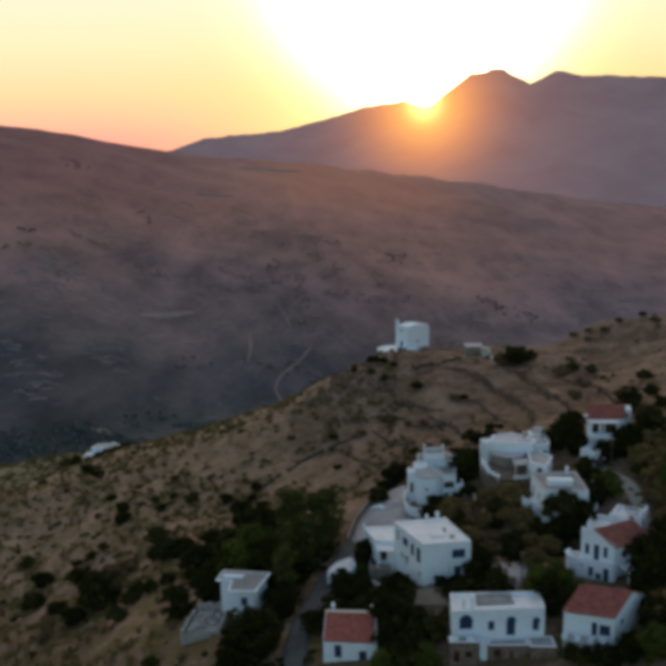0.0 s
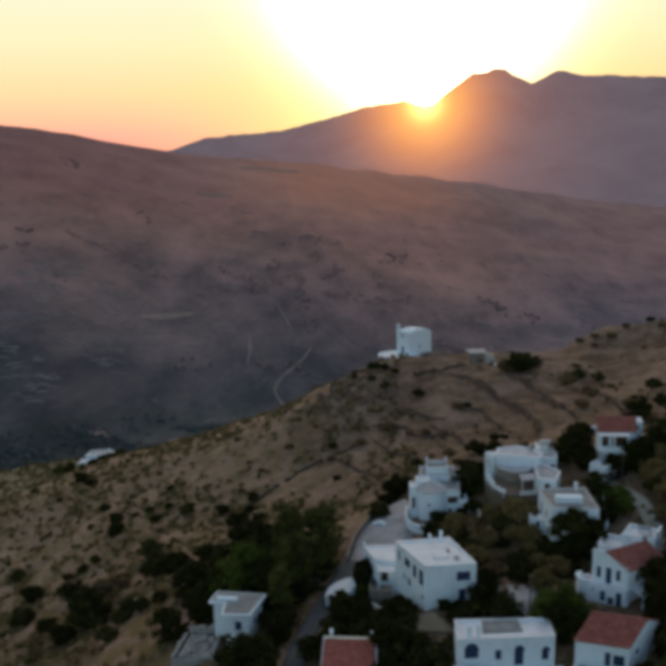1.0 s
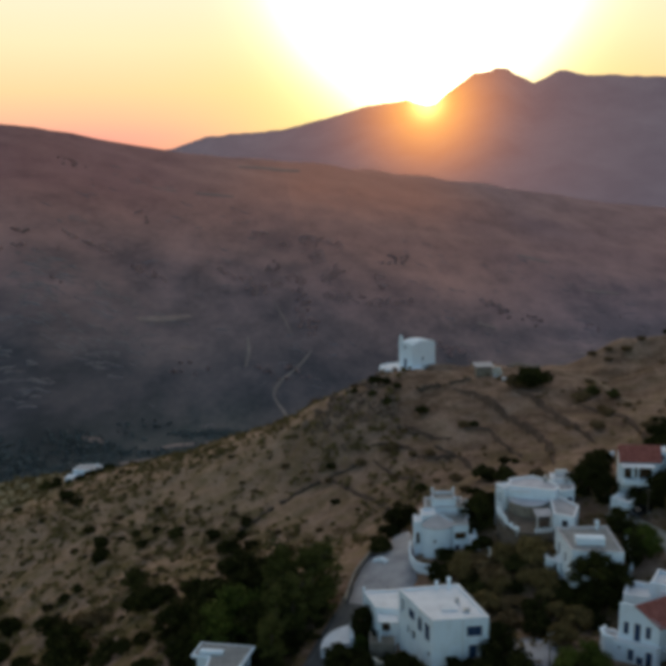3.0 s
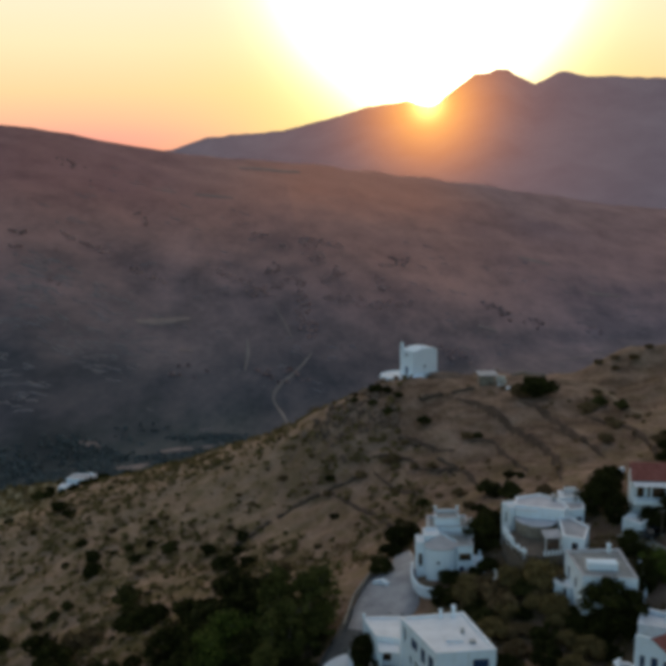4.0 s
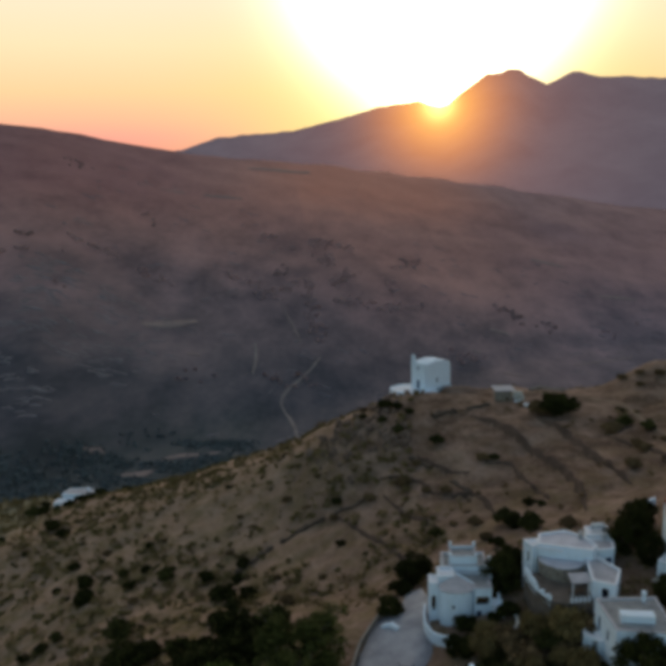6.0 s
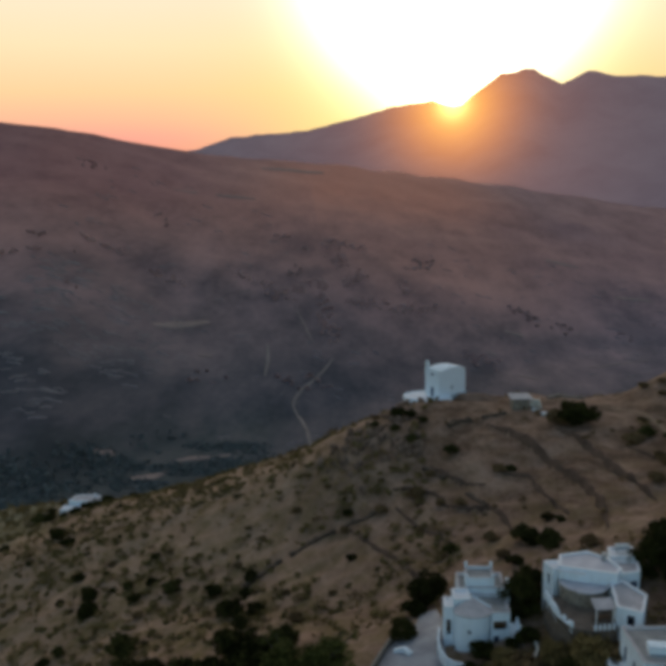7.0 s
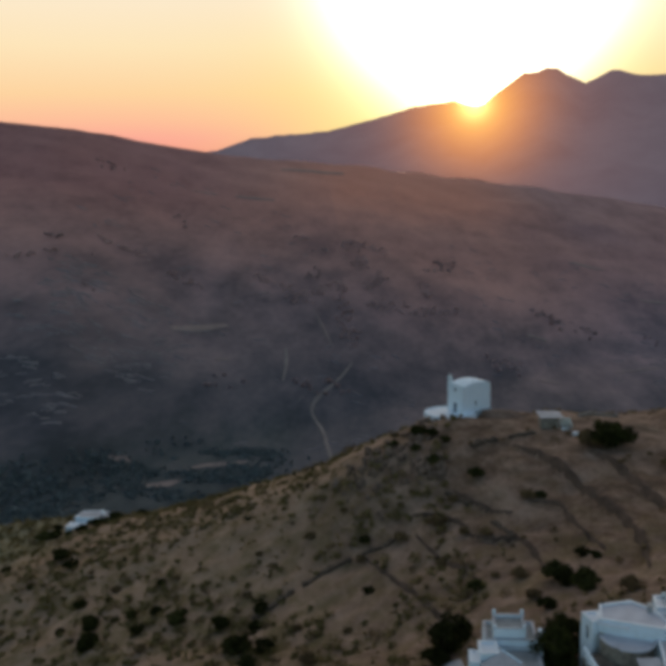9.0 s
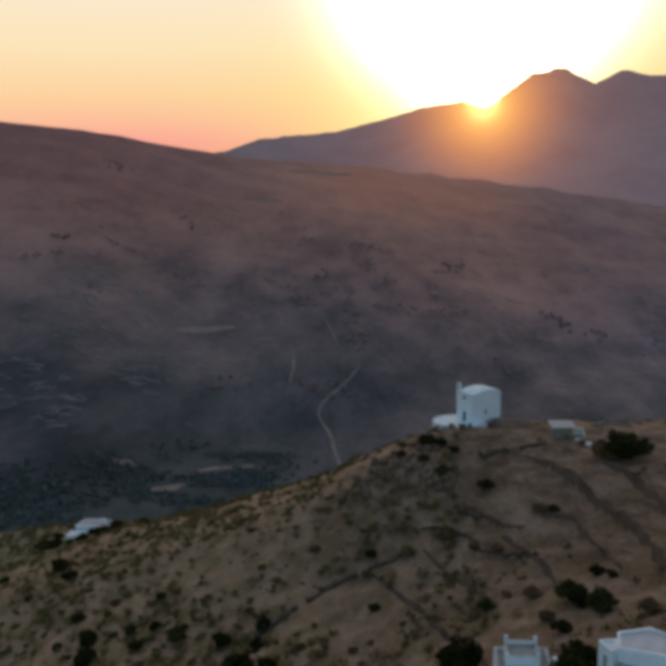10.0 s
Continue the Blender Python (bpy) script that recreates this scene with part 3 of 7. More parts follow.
def mountain_range():
    az = np.radians(np.arange(-40, 40.01, 0.12))
    s = np.linspace(0, 1.25, 70)
    aa, ss = np.meshgrid(az, s)
    rough = 0.035 * ripple(aa * 57.3, aa * 0, 0.5, 3.0) + 0.02 * ripple(aa * 57.3, aa * 0, 0.21, 1.0)
    crest = np.interp(aa, SKYLINE_AZ, SKYLINE_EL) + np.radians(rough)
    r = 2700 + 1350 * ss
    top = 70 + 4050 * np.tan(crest)
    rise = np.clip(ss, 0, 1) ** 1.15
    z = -140 + (top + 140) * rise - np.clip(ss - 1, 0, 1) * 1600
    x, y = r * np.sin(aa), r * np.cos(aa)
    z += (26 * ripple(x, y, 170, 0.7) - 40 * np.abs(ripple(x, y * 0.35, 120, 5.0)) + 12) * ss * np.clip(1 - ss, 0, 1) * 3
    i = np.arange(len(az) * len(s)).reshape(len(s), len(az))
    quads = np.stack([i[:-1, :-1], i[:-1, 1:], i[1:, 1:], i[1:, :-1]], -1).reshape(-1, 4)
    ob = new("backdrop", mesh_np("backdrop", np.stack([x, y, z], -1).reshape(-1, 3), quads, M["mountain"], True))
    return tagged(ob, "distant hazy purple mountain range in front of the setting sun", "mountain range", kind="structure")


mountain_range()


def ribbon(name, line, widths, mat, lift=0.07, label="", category="road", step=1.0, kind="structure", ragged=0.0):
    """A way laid on the land along a bent line."""
    pts = np.array(line, float)
    along = np.concatenate([[0], np.cumsum(np.hypot(*np.diff(pts, axis=0).T))])
    t = np.linspace(0, along[-1], max(int(along[-1] / step), 3))
    cx, cy = hermite(along, pts[:, 0], t), hermite(along, pts[:, 1], t)
    w = np.interp(t, along, widths) * (1 + ragged * ripple(cx * 1.3, cy, 1.9, 2.0))
    dx, dy = np.gradient(cx), np.gradient(cy)
    ln = np.hypot(dx, dy)
    rows = []
    for f in (-0.5, -0.25, 0, 0.25, 0.5):
        x, y = cx + dy / ln * w * f, cy - dx / ln * w * f
        rows.append(np.stack([x, y, land(x, y) + lift], -1))
    # a skirt on both sides closes the edge
    first, last = rows[0].copy(), rows[-1].copy()
    first[:, 2] -= 0.4
    last[:, 2] -= 0.4
    rows = [first, *rows, last]
    v = np.stack(rows, 1)
    i = np.arange(v.shape[0] * v.shape[1]).reshape(v.shape[:2])
    quads = np.stack([i[:-1, :-1], i[:-1, 1:], i[1:, 1:], i[1:, :-1]], -1).reshape(-1, 4)
    ob = new(name, mesh_np(name, v.reshape(-1, 3), quads, mat, True))
    return tagged(ob, label, category, kind=kind)


ribbon("road", [(-8, 80), (-7, 100), (-6, 113), (-3.6, 121), (-0.9, 128.5), (2.4, 136), (5, 141)], (4.2, 4.2, 3.2, 3.4, 3.6, 4.0, 6.0), M["asphalt"], 0.08, "worn grey asphalt village road climbing between trees")
ribbon("forecourt", [(5.2, 135.5), (8.0, 140.5), (9.5, 147.5), (11.8, 153), (12.4, 158.5)], (7, 10.5, 8.6, 4.5, 2.4), M["court"], 0.1, "worn grey concrete forecourt at the end of the road", "pavement")
ribbon("lane", [(45.5, 143), (46.5, 139.8), (48.4, 136.9), (50.4, 133.9), (50.7, 130.1), (50.3, 127), (49.4, 121), (48.2, 112)], (3.5, 3.0, 2.6, 2.6, 2.6, 2.6, 2.4, 2.0), M["lane"], 0.08, "pale concrete lane curving uphill past gardens", "lane")
ribbon("yard", [(23.6, 111.4), (25.6, 114.8), (26.8, 118.6)], (5.0, 6.4, 5.2), M["court"], 0.08, "grey concrete yard between garden trees", "yard")
ribbon("valley_path", [(-20, 745), (-26.3, 724), (-34.4, 703), (-45.2, 679), (-49, 659), (-43, 643), (-36.7, 617), (-31, 580), (-22, 540)], (1.2, 1.8, 2.4, 3.0, 2.2, 2.6, 2.4, 2.6, 2.2), M["gravel"], 0.45, "pale dirt path winding down into the valley", "path", 4.0)
ribbon("valley_track", [(-77, 745), (-74, 717), (-74, 690)], (1.8, 2.8, 1.6), M["gravel"], 0.3, "short pale dirt track on the far slope", "track", 4.0)
FIELDS = (
    ([(-147.6, 487.6), (-133, 497.3), (-122.2, 507.3), (-117, 524)], (4, 9, 6, 2)), ([(-119.3, 534), (-103.5, 550), (-82.7, 559)], (2, 7, 3)), ([(-163, 516.7), (-150.5, 527.5)], (2, 5)),
    ([(-166.2, 709), (-147.6, 729), (-128.8, 755)], (6, 11, 4)), ([(-175, 1096), (-152, 1115), (-130, 1133)], (3, 6, 3)), ([(-221, 1058), (-196, 1080)], (2, 4)),
    ([(-59.5, 835), (-47.8, 802), (-37.9, 766)], (1.0, 2.4, 1.0)), ([(152.9, 878), (170.8, 870)], (5, 7)), ([(126, 820), (134, 816)], (4, 4)), ([(146.9, 767), (160.8, 753)], (5, 3)),
    ([(252.6, 1141), (275, 1142), (296.5, 1140)], (5, 9, 4)), ([(314.8, 1038), (336, 1038), (358.2, 1036)], (5, 8, 5)), ([(-140, 1305), (-95, 1345), (-50, 1385)], (6, 12, 6)),
    ([(217, 792), (250, 806), (280, 819)], (2, 3, 2)), ([(-128, 690), (-118, 697)], (3, 4)),
)
for line, w in FIELDS:
    ribbon("bare_field", line, w, M["pale_field"], 0.4, "bare pale field on the far valley side", "field", 3.0, ragged=0.3)
ribbon("footpath", [(57.8, 231.0), (65.2, 223.9), (67.8, 204.5), (72.9, 195.0), (77.8, 188.9)], (0.6, 1.0, 1.2, 1.1, 0.8), M["worn"], 0.1, "pale footpath along the hill crest", "path")
# dark strips along the banks: the shade of their steep faces as colour
for ys, xs, high in BANKS:
    ribbon("terrace_bank", list(zip(xs, ys)), (0.2,) + (1.1 if high > 1.4 else 0.6,) * (len(xs) - 2) + (0.2,), M["bank"], 0.18, "dark soil strip for the shade of a worn terrace bank", "bank", 0.5, ragged=0.7)


# ---------- leaves, trees, scrub ----------
def leaf_cloud(rng, centres, radii, per, size, flat=0.8):
    """Small leaf blades spread through round clumps."""
    c = np.repeat(np.asarray(centres, float), per, 0)
    r = np.repeat(np.asarray(radii, float), per)
    way = rng.normal(size=c.shape)
    way /= np.linalg.norm(way, axis=1, keepdims=True)
    p = c + way * (r * rng.uniform(0.25, 1.0, len(r)) ** 0.6)[:, None] * np.array((1, 1, flat))
    normal = way + rng.normal(size=c.shape) * 0.7
    normal /= np.linalg.norm(normal, axis=1, keepdims=True)
    side = np.cross(normal, rng.normal(size=c.shape))
    side /= np.linalg.norm(side, axis=1, keepdims=True)
    other = np.cross(normal, side)
    ln = (size * rng.uniform(0.6, 1.3, len(r)))[:, None]
    a, b = side * ln, other * ln * 0.5
    v = np.stack([p - a, p - b, p + a, p + b], 1).reshape(-1, 3)
    return v, np.arange(len(v)).reshape(-1, 4)


def trunk_bm(rng, height, width, limbs, bare):
    bm = bmesh.new()
    lean = Vector((rng.uniform(-0.06, 0.06), rng.uniform(-0.06, 0.06), 1))
    r = 0.035 * height + 0.05
    stem = [lean * (height * f) + Vector((rng.uniform(-0.1, 0.1), rng.uniform(-0.1, 0.1), 0)) * height * 0.12 * f for f in (-0.05, 0.2, 0.45, 0.7, 0.9)]
    tube(bm, stem, [r * 1.25, r, r * 0.75, r * 0.45, r * 0.15], 8)
    ends = []
    for k in range(limbs):
        a = 2 * math.pi * (k + rng.uniform(-0.3, 0.3)) / limbs
        f = rng.uniform(bare, 0.75)
        start = lean * (height * f)
        out = Vector((math.cos(a), math.sin(a), 0)) * width * rng.uniform(0.25, 0.45)
        end = start + out + Vector((0, 0, height * rng.uniform(0.08, 0.25)))
        tube(bm, [start, start.lerp(end, 0.5) + Vector((0, 0, 0.04 * height)), end], [r * 0.45, r * 0.3, r * 0.1], 5)
        ends.append(end)
    return bm, ends


def tree(name, seed, height, width, mat, label, bare=0.35, clumps=40, per=60, size=0.24, tall=False):
    """A tapered trunk with limbs and an uneven crown of many leaf clumps."""
    rng = np.random.default_rng(seed)
    top = base(name, Matrix(), label, "tree", "trees among the village houses")
    bm, ends = trunk_bm(rng, height, width, 7, bare)
    part("trunk", bm, M["bark"], top)
    centres, radii = [], []
    for k in range(clumps):
        f = rng.uniform(bare, 1.0)
        belly = math.sin(math.pi * min(max((f - bare) / (1 - bare) * 0.85 + 0.12, 0), 1)) ** (0.5 if tall else 0.7)
        a, d = rng.uniform(0, 2 * math.pi), math.sqrt(rng.uniform(0.05, 1)) * width * 0.42 * belly * rng.uniform(0.7, 1.15)
        centres.append((math.cos(a) * d, math.sin(a) * d, f * height - 0.04 * height))
        radii.append(rng.uniform(0.08, 0.17) * width)
    for e in ends:
        centres.append(tuple(e))
        radii.append(0.14 * width)
    v, f = leaf_cloud(rng, centres, radii, per, size)
    crown = new("crown", mesh_np("crown", v, f, mat))
    crown.parent = top
    return top


def shrub(name, seed, height, width, mat, label, clumps=16, per=45, size=0.16):
    """A low bush: short stems and a dome of leaf clumps."""
    rng = np.random.default_rng(seed)
    top = base(name, Matrix(), label, "bush", "bushes on the hill")
    bm = bmesh.new()
    centres, radii = [], []
    for k in range(clumps):
        a, d = rng.uniform(0, 2 * math.pi), math.sqrt(rng.uniform(0, 1)) * width * 0.38
        z = height * (0.3 + 0.45 * rng.uniform(0, 1) * (1 - (d / (0.5 * width)) ** 2))
        centres.append((math.cos(a) * d, math.sin(a) * d, z))
        radii.append(rng.uniform(0.12, 0.22) * width)
        if k % 3 == 0:
            tube(bm, [Vector((0, 0, -0.3)), Vector(centres[-1]) * 0.5, Vector(centres[-1])], [0.05, 0.04, 0.015], 4)
    part("stems", bm, M["bark"], top)
    v, f = leaf_cloud(rng, centres, radii, per, size)
    leaves = new("foliage", mesh_np("foliage", v, f, mat))
    leaves.parent = top
    return top


def stand(x, y, turn=0.0, scale=1.0, sink=0.15):
    return Matrix.Translation((x, y, float(land(x, y)) - sink)) @ Matrix.Rotation(turn, 4, "Z") @ Matrix.Scale(scale, 4)


def plant(kind, x, y, turn, scale, label=""):
    ob = copy_thing(kind, stand(x, y, turn))
    ob.scale = (scale,) * 3
    return tagged(ob, label)


# ---------- houses ----------
def panel(bm, length, z0, z1, thick, openings):
    """A wall from (0,0) along +x, its outer face at y=0, with rectangular openings (x, z, w, h) through it."""
    us = sorted({round(v, 3) for v in (0.003, length - 0.003, *[v for x, z, w, h in openings for v in (x, x + w)])})
    zs = sorted({round(v, 3) for v in (z0, z1, *[v for x, z, w, h in openings for v in (z, z + h)])})

    def solid(i, j):
        if not (0 <= i < len(us) - 1 and 0 <= j < len(zs) - 1):
            return False
        u, z = (us[i] + us[i + 1]) / 2, (zs[j] + zs[j + 1]) / 2
        return not any(x < u < x + w and zz < z < zz + h for x, zz, w, h in openings)

    seen = {}

    def vert(u, y, z):
        key = (round(u, 4), round(y, 4), round(z, 4))
        if key not in seen:
            seen[key] = bm.verts.new(key)
        return seen[key]

    for i in range(len(us) - 1):
        for j in range(len(zs) - 1):
            if not solid(i, j):
                continue
            a, b, c, d = us[i], us[i + 1], zs[j], zs[j + 1]
            quads = [[(a, 0, c), (b, 0, c), (b, 0, d), (a, 0, d)], [(b, thick, c), (a, thick, c), (a, thick, d), (b, thick, d)]]
            if not solid(i - 1, j):
                quads.append([(a, thick, c), (a, 0, c), (a, 0, d), (a, thick, d)])
            if not solid(i + 1, j):
                quads.append([(b, 0, c), (b, thick, c), (b, thick, d), (b, 0, d)])
            if not solid(i, j - 1):
                quads.append([(a, 0, c), (a, thick, c), (b, thick, c), (b, 0, c)])
            if not solid(i, j + 1):
                quads.append([(a, 0, d), (b, 0, d), (b, thick, d), (a, thick, d)])
            for q in quads:
                bm.faces.new([vert(*p) for p in q])
    return bm


def turned(bm, m):
    bmesh.ops.transform(bm, matrix=m, verts=bm.verts)
    return bm


def window_part(parent, m, w, h, style):
    """A window, shuttered window or door set into its opening. m: lower left corner, x along the wall, y inwards."""
    bm = bmesh.new()
    f, d0, d1 = 0.07, 0.1, 0.17
    for lo, hi in (((0, d0, 0), (f, d1, h)), ((w - f, d0, 0), (w, d1, h)), ((f, d0, 0), (w - f, d1, f)), ((f, d0, h - f), (w - f, d1, h))):
        box(bm, lo, hi)
    if style == "glass":
        box(bm, (w / 2 - 0.03, d0 + 0.01, f), (w / 2 + 0.03, d1 - 0.01, h - f))
        top = part("window", turned(bm, m), M["blue"], parent, "dark blue framed window")
        bm = box(bmesh.new(), (f, 0.125, f), (w - f, 0.14, h - f))
        part("pane", turned(bm, m), M["glass"], top)
    elif style == "shutter":
        top = part("window", turned(bm, m), M["frame"], parent, "window with closed blue shutters")
        for x0, x1 in ((f, w / 2 - 0.01), (w / 2 + 0.01, w - f)):
            bm = box(bmesh.new(), (x0, 0.06, f), (x1, 0.1, h - f), 0.008)
            z = f + 0.1
            while z < h - f - 0.08:
                box(bm, (x0 + 0.05, 0.045, z), (x1 - 0.05, 0.065, z + 0.04))
                z += 0.1
            part("shutter", turned(bm, m), M["blue"], top, "dark blue louvred shutter")
    elif style == "dark":
        bm.free()
        # dark backing added where only the shaded inside of an opening shows
        bm = box(bmesh.new(), (0.0, 0.9, 0.0), (w, 0.96, h))
        part("back_panel", turned(bm, m), M["brown"], parent, "added dark backing panel in a deep opening")
    else:
        top = part("door", turned(bm, m), M["frame"], parent, "closed blue panelled door")
        bm = box(bmesh.new(), (f, 0.08, 0.02), (w - f, 0.13, h - f), 0.01)
        for z0, z1 in ((0.15, 0.42 * h), (0.48 * h, h - 0.25)):
            for x0, x1 in ((f + 0.09, w / 2 - 0.04), (w / 2 + 0.04, w - f - 0.09)):
                box(bm, (x0, 0.065, z0), (x1, 0.085, z1), 0.006)
        leaf = part("leaf", turned(bm, m), M["blue" if style == "door" else "brown"], top)
        bm = box(bmesh.new(), (w - f - 0.16, 0.02, 0.47 * h), (w - f - 0.04, 0.06, 0.47 * h + 0.03), 0.005)
        part("handle", turned(bm, m), M["metal"], leaf, "metal door handle")


def edge_matrix(a, b):
    d = Vector((b[0] - a[0], b[1] - a[1], 0)).normalized()
    return Matrix(((d.x, -d.y, 0, a[0]), (d.y, d.x, 0, a[1]), (0, 0, 1, 0), (0, 0, 0, 1)))


def block(top, ring, z0, z1, openings=None, mat="white", roof="roof_white", parapet=0.35, deep=3.0, cornice=False):
    """A storey block on a ring of plan corners (counter-clockwise): one wall a side with its openings, and a roof slab below the parapet.
    openings: side -> rows of (along, above z0, width, height, style)."""
    openings = openings or {}
    k = len(ring)
    for i in range(k):
        a, b = ring[i], ring[(i + 1) % k]
        m = edge_matrix(a, b)
        rows = openings.get(i, ())
        holes = [(x, z0 + z, w, h) for x, z, w, h, _ in rows]
        bm = panel(bmesh.new(), math.dist(a, b), z0 - deep, z1 + parapet, 0.3, holes)
        wall = part("wall", turned(bm, m), M[mat], top)
        for x, z, w, h, style in rows:
            window_part(wall, m @ Matrix.Translation((x, 0, z0 + z)), w, h, style)
            if style in ("glass", "shutter"):
                bm = box(bmesh.new(), (x - 0.1, -0.07, z0 + z - 0.09), (x + w + 0.1, 0.05, z0 + z - 0.004), 0.012)
                part("sill", turned(bm, m), M["roof_white"], wall)
    inner = inset(ring, 0.29)
    part("roof", prism(bmesh.new(), inner, z1 - 0.25, z1), M[roof], top)
    if parapet > 0.05:
        bm, lines = bmesh.new(), []
        for d, z in ((-0.035, 0.003), (-0.035, 0.05), (-0.02, 0.065), (0.315, 0.065), (0.33, 0.05), (0.33, 0.003)):
            lines.append([bm.verts.new((x, y, z1 + parapet + z)) for x, y in inset(ring, d)])
        for p, q in zip(lines, lines[1:] + lines[:1]):
            for i in range(k):
                bm.faces.new((p[i], p[(i + 1) % k], q[(i + 1) % k], q[i]))
        part("coping", bm, M["stone" if mat == "stone" else "roof_pale" if roof == "roof_grey" else "roof_white"], top)


def inset(ring, d):
    """The plan ring moved inwards by d."""
    out, k = [], len(ring)
    for i in range(k):
        p, q, r = (Vector(ring[(i + j) % k]) for j in (-1, 0, 1))
        u, v = (q - p).normalized(), (r - q).normalized()
        n1, n2 = Vector((-u.y, u.x)), Vector((-v.y, v.x))
        bis = (n1 + n2) / max((1 + n1.dot(n2)), 0.2)
        out.append(tuple(q + bis * d))
    return out


def tiled_slope(bm, e0, e1, r0, r1):
    """A roof slope of rolled clay tiles: eaves from e0 to e1, ridge from r0 to r1."""
    e0, e1, r0, r1 = (Vector(p) for p in (e0, e1, r0, r1))
    cols = max(int((e1 - e0).length / 0.24), 4)
    rows = max(int((r0 - e0).length / 0.4), 3)
    up = (e1 - e0).cross(r0 - e0).normalized()
    if up.z < 0:
        up = -up
    grid = []
    for j in range(rows):
        for f in (0.0, 0.999):
            s = (j + f) / rows
            a, b = e0.lerp(r0, s), e1.lerp(r1, s)
            lift = 0.05 * (1 - f)
            grid.append([bm.verts.new(a.lerp(b, c / (4 * cols)) + up * (lift + 0.055 * math.sin(c * math.pi / 2) + 0.03)) for c in range(4 * cols + 1)])
    for lo, hi in zip(grid, grid[1:]):
        for c in range(len(lo) - 1):
            bm.faces.new((lo[c], lo[c + 1], hi[c + 1], hi[c]))
    # underside
    v = [bm.verts.new(p - up * 0.08) for p in (e0, e1, r1, r0)]
    bm.faces.new(v[::-1])
    for i, j, line in ((0, 1, grid[0]),):
        for c in range(len(line) - 1):
            bm.faces.new((v[i], line[c], line[c + 1])) if c < len(line) // 2 else bm.faces.new((v[j], line[c], line[c + 1]))
        bm.faces.new((v[0], line[len(line) // 2], v[1]))
    return bm


def gable_roof(top, ring, eave, ridge, along=0, over=0.25, mat="tile"):
    """A two-sided tiled roof on four plan corners; its ridge runs beside side `along`. Adds the gable walls under it."""
    c = [Vector((*p, 0)) for p in ring]
    a, b, d, e = (c[(along + i) % 4] for i in range(4))
    ra, rb = (a + e) / 2, (b + d) / 2
    axis = (b - a).normalized()
    drop = (ridge - eave) / max(((e - a).length / 2), 0.1)

    def spot(p, z):
        return Vector((p.x, p.y, z))

    for p, q, out in ((a, b, (a - ra).normalized()), (d, e, (e - ra).normalized())):
        p2, q2 = p + out * over, q + out * over
        z = eave - drop * over
        if p is a:
            bm = tiled_slope(bmesh.new(), spot(p2 - axis * 0.12, z), spot(q2 + axis * 0.12, z), spot(ra - axis * 0.12, ridge), spot(rb + axis * 0.12, ridge))
        else:
            bm = tiled_slope(bmesh.new(), spot(p2 + axis * 0.12, z), spot(q2 - axis * 0.12, z), spot(rb + axis * 0.12, ridge), spot(ra - axis * 0.12, ridge))
        part("roof", bm, M[mat], top, "slope of red terracotta tiles")
    bm = tube(bmesh.new(), [spot(ra - axis * 0.15, ridge + 0.05), spot(rb + axis * 0.15, ridge + 0.05)], [0.13, 0.13], 8)
    part("ridge_cap", bm, M[mat], top)
    for p, q, r, inw in ((a, e, ra, axis), (b, d, rb, -axis)):
        bm = bmesh.new()
        f = [bm.verts.new(spot(v, z)) for v, z in ((p, eave - 0.01), (q, eave - 0.01), (r, ridge - 0.05))]
        g = [bm.verts.new(v.co + inw * 0.3) for v in f]
        bm.faces.new(f)
        bm.faces.new(g[::-1])
        for i in range(3):
            bm.faces.new((f[i], f[(i + 1) % 3], g[(i + 1) % 3], g[i]))
        part("gable", bm, M["white"], top)


def chimney(top, x, y, z0, z1, w=0.5, mat="white"):
    bm = box(bmesh.new(), (x - w / 2, y - w / 2, z0), (x + w / 2, y + w / 2, z1), 0.03)
    stack = part("chimney", bm, M[mat], top, "white plastered chimney")
    bm = box(bmesh.new(), (x - w * 0.65, y - w * 0.65, z1 + 0.003), (x + w * 0.65, y + w * 0.65, z1 + 0.1), 0.02)
    for sx in (-1, 1):
        for sy in (-1, 1):
            box(bm, (x + sx * w * 0.4 - 0.05, y + sy * w * 0.4 - 0.05, z1 + 0.1), (x + sx * w * 0.4 + 0.05, y + sy * w * 0.4 + 0.05, z1 + 0.3))
    box(bm, (x - w * 0.6, y - w * 0.6, z1 + 0.3), (x + w * 0.6, y + w * 0.6, z1 + 0.37), 0.02)
    part("chimney_cap", bm, M[mat], stack)


def house(label, at=(0, 0, 0), group="white village houses"):
    return base("house", Matrix.Translation(at), label, "house", group)


